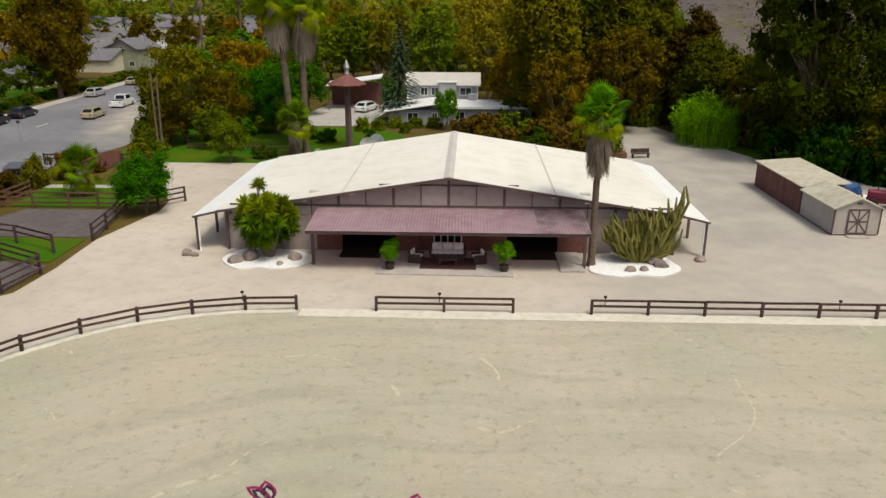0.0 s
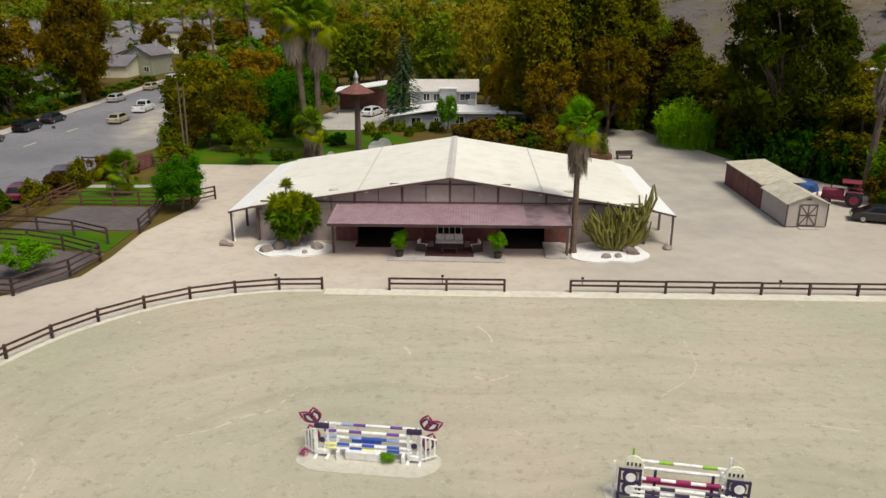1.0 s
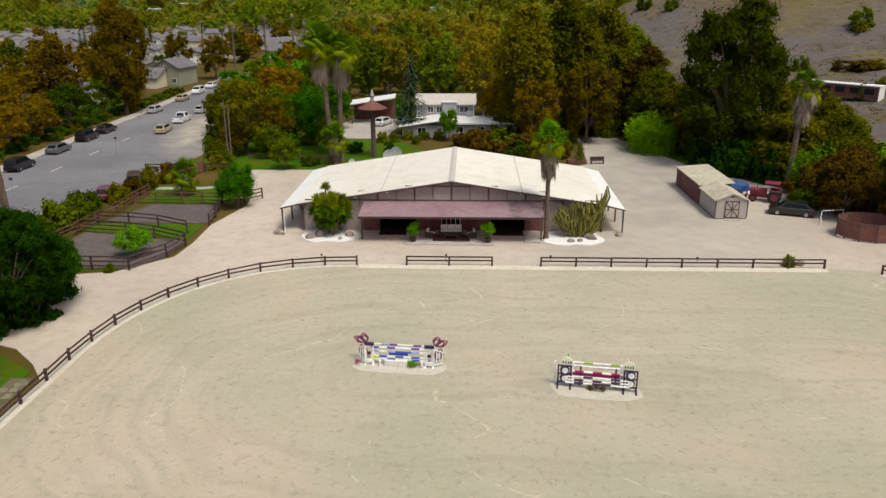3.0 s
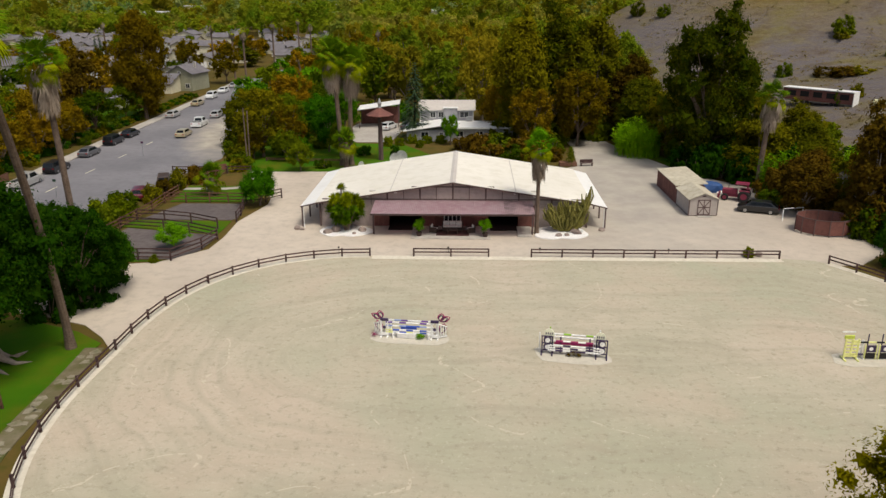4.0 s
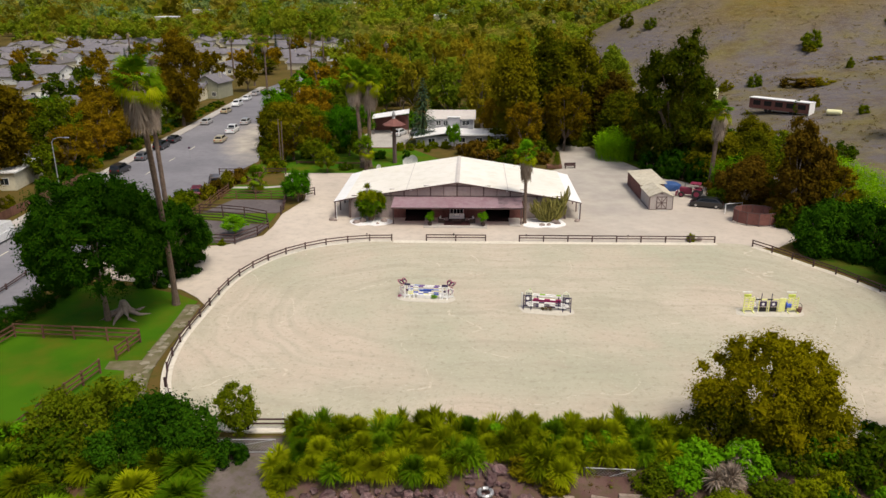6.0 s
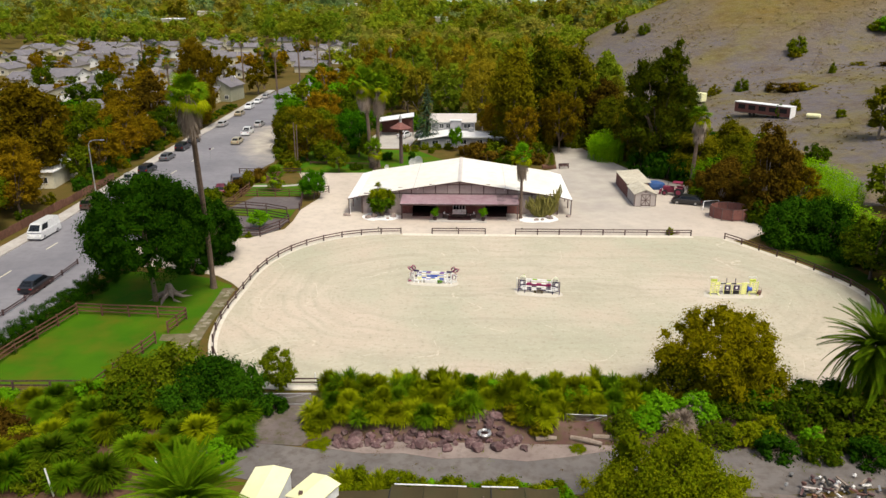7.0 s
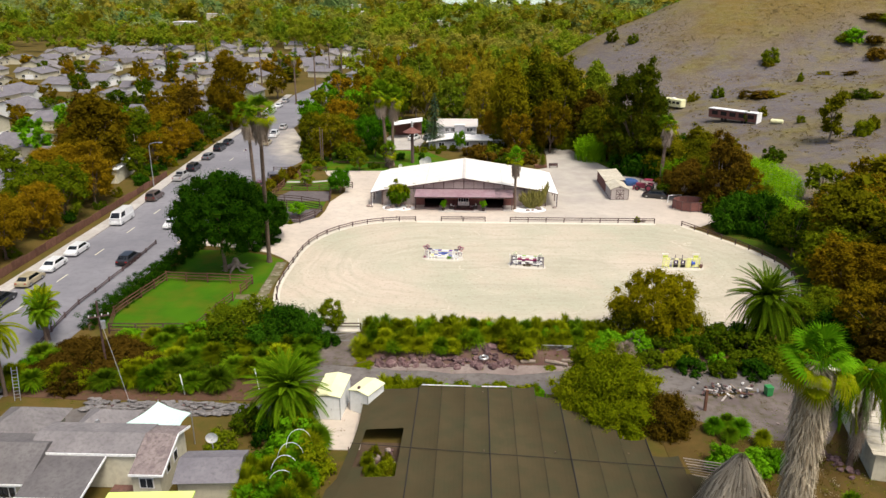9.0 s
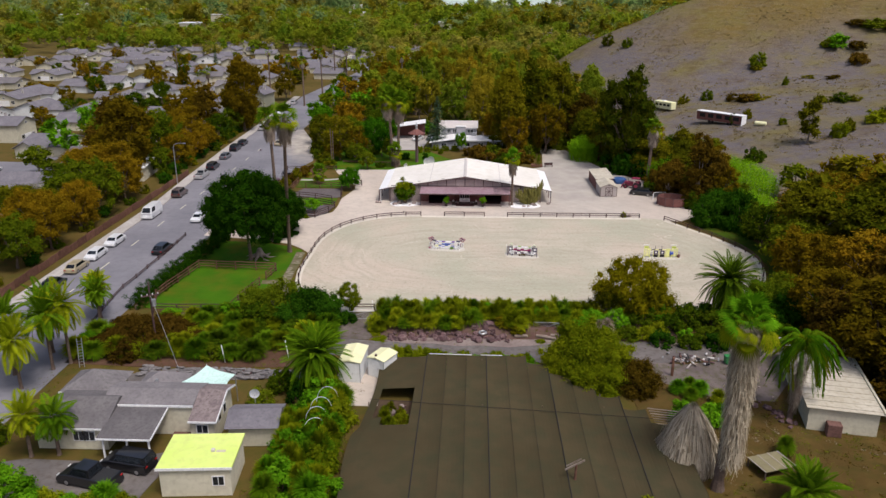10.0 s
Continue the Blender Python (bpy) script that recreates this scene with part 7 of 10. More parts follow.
# big trees beside and behind the barn
BACK = "trees behind the barn"
# pale_wood and soft_wood rows at the back have haze in the leaf colour
for x, y, h, w, kind in [(8.5, 99, 23, 6.0, "eucalyptus"), (14.5, 103, 24, 6.5, "eucalyptus"), (21.3, 102, 23, 6.5, "eucalyptus"), (18, 96, 14, 5.0, "oak"), (10, 92.5, 11, 4.0, "oak"),
                         (23, 112, 22, 6.3, "dark_gum"), (2, 120, 18, 5.5, "pale_wood"), (10, 122, 22, 6, "soft_wood"), (18, 126, 23, 6.5, "pale_wood"), (27, 101, 15.5, 4.6, "russet"),
                         (35.0, 80, 23.4, 7.9, "big_gum"), (36.5, 84, 16, 4.2, "eucalyptus"), (31.5, 89, 11.5, 4.4, "eucalyptus"), (39.5, 71, 9.5, 4.6, "dark_gum"), (28, 94, 13, 4.6, "dark_gum"),
                         (41, 77, 12, 4, "eucalyptus"), (38.5, 92, 13, 4.6, "mid"), (-6, 128, 16, 5, "soft_wood"), (-14, 134, 15, 5, "pale_wood"), (-22, 138, 14, 5, "mid"), (4, 140, 19, 6, "pale_wood"),
                         (14, 146, 19, 6, "soft_wood"), (24, 140, 20, 6.5, "pale_wood"), (33, 122, 12, 5.5, "pale_wood"), (29, 134, 15, 5.5, "soft_wood"), (-30, 128, 11, 4.5, "mid"), (-36, 118, 11, 4.5, "oak")]:
    tree(kind, x, y, h, w, group=BACK)
# trees on the lawn west of the barn
for x, y, h, w, kind in [(-33.8, 86.5, 12.2, 4.6, "pepper"), (-30.2, 88.5, 8.6, 3.2, "oak"), (-35.0, 85, 5.0, 2.4, "oak"), (-25.5, 76.2, 4.6, 2.0, "mid"), (-29.3, 83.5, 5.0, 2.6, "mid"), (-23.8, 90.5, 7.4, 2.7, "round"), (-21.3, 87, 5.6, 2.1, "mid"), (-39.5, 95, 9, 3.6, "pepper"),
                         (-32, 97, 8, 3.6, "mid"), (-27, 100, 8.5, 3.8, "round"), (-34, 106, 8, 4, "mid"), (-24, 108, 8, 3.6, "green"), (-42, 106, 9, 4, "pepper"), (-44, 117, 8.5, 4, "green"), (-28, 117, 8.5, 3.8, "mid")]:
    tree(kind, max(x, -40.1 - 0.398 * (y - 85.8) + 0.85 * w), y, h, w, group="trees on the lawn")
tree("oak", 4.7, 106, 10.4, 3.4, 1, "round-crowned tree with thinning brown leaves")
tree("green", -3.8, 97, 5.8, 1.7, 1, "slim green tree before the grey house")
conifer(-10.3, 103, 13.5, 4.0, "dark blue-green spruce tree")
tree("round", -26.5, 57.2, 5.1, 2.6, 0, "round deep green tree beside the drive")
tree("green", -31, 40.3, 2.7, 1.9, 2, "small leaning green tree in the paddock")
tree("ficus", -35.3, 13.0, 14.6, 7.0, 0)
tree("ficus", -33.0, 24.6, 9.0, 4.2, 1, "deep green tree behind the big shade tree", fine=1)
for x, y, h, w in [(-38, 30.5, 7.5, 4.2), (-33, 28.5, 6.0, 3.2)]:
    tree("ficus", x, y, h, w, 2, "deep green tree at the drive's bend", fine=1)
for x, y, w, h in [(-36.5, 31.5, 2.8, 4.6), (-33.4, 29.8, 2.4, 3.8), (-38.8, 27.8, 2.8, 4.6), (-32.6, 25.8, 2.2, 3.4), (-34.6, 22.4, 2.4, 3.6), (-41, 32, 2.6, 4.2)]:
    shrub("dark", x, y, w, h, "dense deep green shrub below the shade trees", "large_shrub", group="shrubs below the shade trees")

fan_palm(-30.1, 17.0, 23.4, "very tall leaning fan palm with a shaggy crown", 4.4, 42, 2.3, (2.8, -9.0), 0.24, seed=1, skirt_r=1.05)
fan_palm(-34.8, 28.9, 20.0, "tall fan palm with a shaggy crown", 4.6, 42, 2.3, (-0.2, -0.7), 0.24, seed=2, skirt_r=1.05)
fan_palm(-19.9, 80.4, 16.2, "tall fan palm with a thick dead skirt", 5.6, 58, 3.0, (-0.9, 0), 0.3, seed=3, skirt_r=1.35)
fan_palm(-18.6, 80.8, 15.4, "tall fan palm with a long dead skirt", 5.8, 58, 3.0, (0.4, 0), 0.3, seed=4, skirt_r=1.35)
fan_palm(7.1, 46.1, 9.6, "fan palm with yellow-green fan leaves and a dead skirt", 3.9, 40, 1.9, (0, 0.0), 0.19, seed=5, skirt_r=0.85, material=L_LIME)
fan_palm(37.3, 64.5, 12.6, "tall fan palm with a dead skirt at the wood's edge", 4.8, 52, 2.1, (0.6, 0), 0.28, seed=6, skirt_r=1.35)
fan_palm(-34.2, 62.3, 2.4, "small fan palm in the lawn", 0.8, 40, 2.1, (0, 0), 0.26, seed=7)
fan_palm(-19.0, 78.6, 4.0, "bushy fan palm beside the barn's back corner", 2.2, 40, 2.2, (0, 0), 0.3, seed=8)
fan_palm(-60, 200, 17, "distant tall fan palm", 3, 16, 2.2, seed=9)
fan_palm(-62, 176, 16, "distant tall fan palm", 3, 16, 2.2, seed=10)

# ---- setting out the things near the barn ----
for make in jump_fns:
    make()
sofa()
armchair(-4.15, 46.1, 75)
armchair(-0.15, 46.1, -75)
potted_bush(-5.75, 44.75)
potted_bush(1.45, 44.6)
cactus()
yucca_tree()
for x, y, r in ((-15.9, 45.7, 0.55), (-15.1, 46.4, 0.7), (-12.2, 46.4, 0.55), (-12.9, 45.3, 0.28), (9.4, 45.0, 0.4), (10.3, 45.2, 0.35), (11.5, 45.9, 0.5), (11.2, 46.6, 0.6)):
    boulder(x, y, r)
for x, y, r in ((-19.6, 47.2, 0.45), (-19.0, 46.9, 0.3), (14.4, 47.3, 0.4)):
    boulder(x, y, r, 0.0, "flat grey boulder at the barn's corner post")
for x, y in ((-13.6, 39.4), (-2.4, 39.6), (6.9, 39.5), (19.8, 39.4), (-24.3, 30.6)):
    garden_lamp(x, y, 0.24)
shrub("gold", 27.6, 38.9, 0.65, 1.1, "small yellow flowering shrub at the rail", "flower_shrub")
boulder(28.7, 39.2, 0.45, 0.0, "flat stone by the rail")
bell_tower()
dish(-11.7, 79.0, 20, 0, 0.85)
dish(-10.6, 79.6, -15, 0, 0.9, 1.3)
dish(-16.6, 76.9, 40, 0, 0.5, 0.7)
grey_house()
tractor()
yard_clutter()
street_lamp(-64.9, 60.2, 0)
wood_pole(-34.7, 80.4, 8.7, "old grey wooden pole among the trees", False)
wood_pole(-34.4, 80.7, 8.2, "old grey wooden pole among the trees", False, 0.2)
M_SIGN = plain("purple sign face", (0.09, 0.03, 0.07), 0.5)
road_sign(-53.6, 86.5, "small dark purple sign on a steel post", M_SIGN)
road_sign(-54.2, 60.4, "small street name sign on a post", plain("dark green sign face", (0.02, 0.05, 0.03), 0.5))

fence([(-32.4, 83.0), (-26, 82.4), (-20.4, 82.0)], "low brown timber rail across the lawn", (0.5, 0.28), M_RAILB, name="low_rail_fence", seed=41, tall=0.5)
gate_b = thing("board_gate", "red-brown board gate beside the small fan palm", "gate", (-37.6, 69.2, 0), 76)
for k in range(14):
    part("board", boxbm(k * 0.42, k * 0.42 + 0.39, -0.02, 0.02, 0.05, 1.35 + 0.35 * math.sin(math.pi * (k + 0.5) / 14)), M_REDWALL, gate_b)
for z in (0.35, 1.1):
    part("rail", boxbm(0, 5.85, 0.022, 0.07, z - 0.05, z + 0.05), M_BATTEN, gate_b)

# hedges and brush behind the barn
HB = "hedge behind the barn"
for k, (x, y, w, h) in enumerate([(-1.5, 92, 2.2, 2.6), (1.5, 90, 2.6, 3.6), (4.5, 88.5, 2.8, 3.8), (7.5, 87, 2.8, 3.6), (10.5, 86, 2.6, 3.2), (3, 85, 2.4, 2.8), (6.5, 84, 2.4, 2.6), (9.5, 83, 2.2, 2.2), (12.6, 84.5, 2.0, 2.4), (0, 95, 2.0, 2.6)]):
    shrub(("russet", "russet", "mid", "russet")[k % 4], x, y, w, h, "olive-brown hedge shrub behind the barn", "hedge_shrub", group=HB)
for x, y, w, h in [(-10.5, 98.5, 1.3, 1.7), (-8, 98.6, 1.3, 1.6), (-5.5, 98.6, 1.3, 1.7), (-12.5, 96, 1.0, 1.8), (-14.5, 95.5, 1.1, 2.2), (-9, 94.5, 0.8, 1.4)]:
    shrub("olive", x, y, w, h, "low green shrub before the grey house")
for x, y, w, h in [(13, 90, 2.2, 3.5), (20, 108, 3, 5), (14, 97, 2.6, 4)]:
    shrub("mid", x, y, w, h, "dark green shrub under the tall trees")
reeds(26.8, 89.2, 3.6, 4.2, 6.4, 560, "tall bright green reeds beside the drive", 1)
reeds(58, 66, 6, 15, 4.6, 900, "bright green reed bed below the hill", 3)
reeds(52.5, 41, 4, 8, 4.2, 420, "bright green reed bed at the wood's edge", 4)
reeds(41.0, 64.0, 4.2, 2.6, 6.2, 300, "tall bright green reeds behind the russet brush", 6)
reeds(-4, 128, 4, 3, 6.0, 220, "bright green bamboo behind the grey house", 5)

# wood's edge east of the yard and the arena
EDGE = "trees at the wood's edge"
for kind, x, y, h, w in [("russet", 43.6, 47.5, 14.5, 4.0), ("russet", 46.6, 51.5, 12.5, 3.8), ("oak", 48.5, 56, 11, 4), ("oak", 47.5, 46, 9, 3.6), ("russet", 39.5, 54.5, 7.0, 3.2), ("russet", 41.5, 58, 7.5, 3.4), ("dark_gum", 44.5, 64, 8, 3.6), ("dark_gum", 46, 72, 9, 3.8), ("eucalyptus", 49, 82, 10, 4), ("oak", 50, 58, 8, 3.5),
                         ("eucalyptus", 50.5, 13, 15, 6), ("eucalyptus", 56, 4, 16, 6.5), ("oak", 52, -4, 12, 6), ("eucalyptus", 60, -14, 16, 6.5), ("eucalyptus", 64, 18, 17, 6.5), ("oak", 58, 26, 13, 6), ("eucalyptus", 66, 34, 14, 6), ("oak", 48, 4, 9, 4.5),
                         ("oak", 60, -26, 14, 6), ("eucalyptus", 54, -16, 14, 6), ("mid", 47, 22, 8, 4), ("eucalyptus", 84, 96, 13, 3.6), ("oak", 72, 6, 15, 7), ("oak", 70, 48, 10, 5), ("russet", 47, -14, 9, 4.5), ("oak", 45.5, 3, 10, 5), ("oak", 43, -10, 9, 4.6), ("russet", 41.5, -16, 8, 4), ("oak", 46, -19, 10, 5), ("oak", 53, 18, 13, 6), ("oak", 61, 8, 14, 6), ("mid", 47.5, 11, 9, 4.6), ("oak", 68, 26, 14, 6.5), ("brown_gum", 44.2, -22.5, 11, 6.4), ("russet", 45.0, -30, 10, 5.4), ("russet", 52, -9, 12, 5), ("mid", 56, 15, 11, 5), ("oak", 74, 38, 13, 6), ("oak", 78, 20, 16, 7), ("mid", 64, 52, 8, 4), ("oak", 46, -32, 9, 5), ("oak", 52, -38, 11, 6), ("eucalyptus", 64, -4, 17, 7), ("eucalyptus", 70, -20, 16, 7), ("oak", 50, -26, 9, 5)]:
    tree(kind, x, y, h, w, group=EDGE)
for x, y, w, h in [(42.5, 35, 4.0, 6.5), (46.5, 33, 4.2, 7.6), (48.5, 28, 3.6, 5.5), (44.5, 40, 3.0, 4.5), (47, 38, 3.5, 6)]:
    shrub("dark", x, y, w, h, "large deep green shrub beside the arena rail", "large_shrub")
for x, y, w, h, k in [(38.2, 60.5, 2.6, 4.6, "russet"), (40.2, 62.6, 3.0, 5.6, "russet"), (42.4, 67, 3.2, 6, "dark"), (37.6, 70, 2.8, 5.4, "dark"), (34.6, 74, 2.6, 4.6, "dark"), (40, 74, 3, 5.6, "dark"), (52, 50, 3.2, 4.2, "mid"), (55, 30, 3.4, 4.6, "dark")]:
    shrub(k, x, y, w, h, "leafy green shrub at the wood's edge")
for x, y, w, h in [(32.6, 73.5, 2.2, 4.2), (35.0, 72.4, 2.4, 4.6), (37.6, 72.0, 2.4, 4.4), (33.6, 76.5, 2.6, 5.4), (37.0, 75.6, 2.6, 5.6)]:
    shrub("dark", x, y, w, h, "dense dark brush behind the tractor", "large_shrub", group="brush behind the tractor")
for k in range(26):
    x, y = 31 + (k % 7) * 4.1 + (k * 1.7) % 2, 77 + (k // 7) * 8 + (k * 2.3) % 3
    shrub("mid" if k % 3 else "dark", x, y, 2.6, 3.6 + (k % 3), "dark undergrowth below the tall trees", "undergrowth_shrub", group="undergrowth in the wood")
for k in range(22):
    x, y = 5 + (k % 8) * 3.4, 100 + (k // 8) * 9 + (k * 1.9) % 4
    shrub("mid" if k % 2 else "brown", x, y, 2.7, 4.0 + (k % 3), "dark undergrowth below the tall trees", "undergrowth_shrub", group="undergrowth in the wood")

for x, y, w, h, k in [(43.0, 50.0, 2.6, 4.4, "russet"), (42.4, 45.6, 2.4, 4.2, "mid"), (43.6, 42.6, 2.2, 3.6, "dark"), (45.4, 47.6, 3.0, 5.0, "russet"), (46.4, 43.6, 3.0, 5.0, "dark"), (41.0, 55.4, 2.4, 3.8, "russet"), (43.6, 54.6, 2.8, 4.6, "brown"), (36.6, 58.0, 1.8, 2.4, "mid")]:
    shrub(k, x, y, w, h, "dense dark brush beside the round pen", "large_shrub")
for k in range(34):
    y = 64 + k * 2.9
    low = y > 100
    shrub(("dark", "mid", "dark", "brown")[k % 4], -69.0 - (y - 64) * 0.022 - (k * 1.3) % (0.8 if low else 2.4), y, 1.8, 1.35 if low else 1.9 + (k % 3) * 0.5, "dense dark hedge shrub behind the pavement", "street_hedge", group="hedge behind the pavement")
# undergrowth between the street and the barn's lawn
for k, (x, y, w, h, kd) in enumerate([(-43, 78, 2.2, 2.6, "mid"), (-42.5, 83, 2.4, 3.0, "brown"), (-42.8, 88, 2.4, 3.2, "mid"), (-42, 94, 2.6, 3.2, "brown"), (-41, 99, 2.6, 3.4, "mid"), (-38, 89, 2.2, 3.0, "brown"), (-36, 97, 2.4, 3.0, "mid"), (-31, 88.5, 2.0, 2.6, "mid"), (-29, 92, 2.4, 2.6, "green"), (-26, 94, 2.2, 2.6, "mid"), (-31, 101, 2.6, 3.2, "green"), (-37, 101, 2.6, 3.4, "mid"), (-41, 110, 2.8, 3.6, "mid"), (-35, 112, 2.8, 3.6, "green"),
                                      (-29, 107, 2.6, 3.0, "mid"), (-24.6, 103, 2.0, 2.8, "mid"), (-27, 112, 2.6, 3.2, "green"), (-32, 120, 3.0, 4.0, "mid"), (-39, 122, 3.0, 4.0, "green"), (-45, 124, 2.6, 3.6, "brown"), (-20, 90, 1.6, 2.0, "mid"), (-17.5, 87.5, 1.4, 1.8, "dark"), (-12.6, 88, 1.0, 1.8, "dark"), (-22.6, 78.6, 1.4, 1.5, "mid"), (-40, 76.5, 1.6, 2.0, "brown"), (-21, 126, 3, 4, "mid"), (-15, 124, 3, 4, "green")]):
    shrub(kd, max(x, -40.1 - 0.398 * (y - 85.8) + w), y, w, h, "leafy undergrowth among the lawn trees", "undergrowth_shrub", group="undergrowth on the lawn")

# hedge beside the lawn paddock, and shrubs along the paddocks
def clipped_hedge():
    rng = np.random.default_rng(21)
    pts, n = [], 470
    for k in range(n):
        t = rng.uniform()
        y = -7 + 31 * t
        x = -45.3 + 2.6 * max(0, (y + 7)) / 31 + rng.uniform(-1.25, 1.15)
        pts.append((x, y, rng.uniform(0.15, 1.95)))
    me = fast_quads("hedge", leaf_quads(rng, pts, rng.uniform(0.3, 0.45, n), 60, 0.11), L_FICUS)
    h = thing("clipped_hedge", "long clipped dark green hedge along the drive", "hedge", (0, 0, 0))
    part("foliage", me, None, h)
    part("stem_row", boxbm(-45.2, -45.0, -7, -6.6, 0, 0.6), M_BARK, h)


clipped_hedge()
for x, y, w, h, k in [(-41.6, 51, 1.6, 2.2, "olive"), (-41.8, 47.5, 1.8, 2.6, "mid"), (-42, 44, 1.8, 2.4, "mid"), (-42.6, 55, 1.6, 2.0, "mid"), (-40.4, 58.5, 1.2, 1.8, "brown"), (-40.2, 61.5, 1.2, 1.9, "russet"), (-39.6, 65, 1.3, 2.2, "brown"),
                      (-43, 40.5, 2.0, 3.0, "dark"), (-42, 37, 2.2, 3.6, "dark"), (-39.5, 34, 1.8, 2.6, "dark"), (-31.4, 36.0, 0.5, 0.6, "olive"), (-38.6, 68.5, 1.3, 2.2, "russet"), (-37.6, 71.5, 1.2, 1.7, "russet")]:
    shrub(k, x - 0.2 * w, y, w * 1.2, h * 1.35, "leafy shrub along the paddock fence", "hedge_shrub", group="shrubs along the paddocks")
ribbon("side_path", smooth_line([(-28.3, 17), (-28.0, 12), (-27.9, 7), (-27.5, 2.5), (-26.3, -1.6), (-24.2, -5), (-21.4, -7.2), (-17, -7.6), (-12.6, -7.4)]), 0.72, 0.006, M_MOSSY, "mossy worn ground outside the arena rail", "path")
M_SLAB = surface("mossy old concrete", (0.20, 0.178, 0.125), (0.30, 0.265, 0.205), (0.075, 0.085, 0.022), 0.5, 1.6, 0.95, bump=0.4)
slabs = thing("broken_path", "broken pale concrete path with grass in its cracks", "path", (0, 0, 0), 0, "", "structure")
rngs = random.Random(31)
for x, y in smooth_line([(-28.3, 17), (-28.0, 12), (-27.9, 7), (-27.5, 2.5), (-26.3, -1.6), (-24.2, -5), (-21.4, -7.2), (-17, -7.6)], 0.75):
    for side in (-0.32, 0.28):
        if rngs.random() < 0.45:
            continue
        bm = BM()
        n, r, a0 = rngs.choice((4, 5, 6)), rngs.uniform(0.3, 0.55), rngs.random() * 6
        top = [bm.verts.new((x + side + rngs.uniform(-0.15, 0.15) + r * rngs.uniform(0.75, 1.1) * math.cos(a0 + i * math.tau / n), y + r * rngs.uniform(0.75, 1.1) * math.sin(a0 + i * math.tau / n), 0.03)) for i in range(n)]
        low = [bm.verts.new((v.co.x, v.co.y, -0.05)) for v in top]
        bm.faces.new(top)
        for i in range(n):
            bm.faces.new((top[(i + 1) % n], top[i], low[i], low[(i + 1) % n]))
        part("slab", bm, M_SLAB, slabs)
sheet("gate_path", [(-16.6, -6.9), (-13.4, -6.9), (-13.2, -10), (-12.4, -12.6), (-13.0, -14.6), (-18.2, -14.4), (-17.2, -10)], 0.016, M_PATHSOIL, "grey-brown gravel path from the arena gate to the lane", "path")
sheet("lawn", [(-84.5, 116), (-69.5, 116), (-70.5, 140), (-86, 142)], 0.0, M_LAWN, "bright green front lawn across the street", "lawn")
sheet("side_path", [(-31.2, 4.4), (-27.6, 4.8), (-27.4, 1.6), (-28.6, 1.4), (-29.2, 2.8), (-31.0, 3.0)], 0.012, M_MOSSY, "concrete slab at the paddock gate", "path")
sheet("bank_soil", [(-46, -9.5), (-30, -9.4), (-18.2, -9.6), (-19.2, -13), (-21, -16.5), (-21, -22), (-38, -22.6), (-47, -22)], 0.0, surface("dark red-brown soil", (0.085, 0.045, 0.03), (0.12, 0.065, 0.045), (0.06, 0.05, 0.02), 0.3, 1.5, 0.95, bump=0.5, grain=6), "dark red-brown soil of the west bank", "soil")
sheet("lane_margin", [(-11, -14.9), (-8, -15.5), (-5.2, -15.35), (-2.4, -16.0), (0.6, -15.7), (4, -16.1), (7.2, -15.4), (10, -14.6), (13, -14.2), (12.4, -13.0), (8, -12.7), (4, -13.2), (-3, -13.5), (-10.6, -13.9), (-11.8, -14.4)], 0.012, surface("pale dusty margin", (0.20, 0.155, 0.14), (0.28, 0.23, 0.205), (0.13, 0.095, 0.085), 0.4, 1.6, 0.95, bump=0.5, grain=6), "pale dusty margin between rocks and lane", "ground")
roots = thing("buttress_roots", "pale spreading buttress roots below the shade tree", "roots", (-34.2, 14.2, 0))
for k in range(7):
    a = k * 0.9
    part("root", tube(BM(), [(0, 0, 1.4), (0.5 * math.cos(a), 0.5 * math.sin(a), 0.5), (1.5 * math.cos(a), 1.5 * math.sin(a), 0.08), (2.5 * math.cos(a + 0.2), 2.5 * math.sin(a + 0.2), -0.05)], [0.35, 0.3, 0.17, 0.05], 7), M_EUCBARK, roots)

# ---- planted bank and rocks south of the arena ----
BANK = "fan palm shrubs on the bank"
rng = random.Random(5)
k = 0
for row, (y, h) in enumerate(((-7.6, 2.2), (-9.0, 2.1), (-10.6, 1.9), (-12.2, 1.6))):
    x = -12.2 + 0.5 * (row % 2)
    while x < 15.5 - row:
        if not (row == 3 and (x > 6.5 or -1.2 < x < 3.2)):
            clump(x + rng.uniform(-0.3, 0.3), y + rng.uniform(-0.4, 0.4), rng.uniform(1.7, 2.4), h * rng.uniform(0.95, 1.3), "yellow-green fan palm shrub on the stony bank", (L_PALMY, L_PALM, L_PALMY, L_OLIVE)[k % 4], variant=k % 4, group=BANK, kind=("ball", "fan", "ball")[k % 3], stem=False)
        x += rng.uniform(1.1, 1.6)
        k += 1
clump(-5.0, -7.2, 1.7, 2.9, "taller fan palm shrub on the bank", L_PALMY, variant=2, group=BANK)
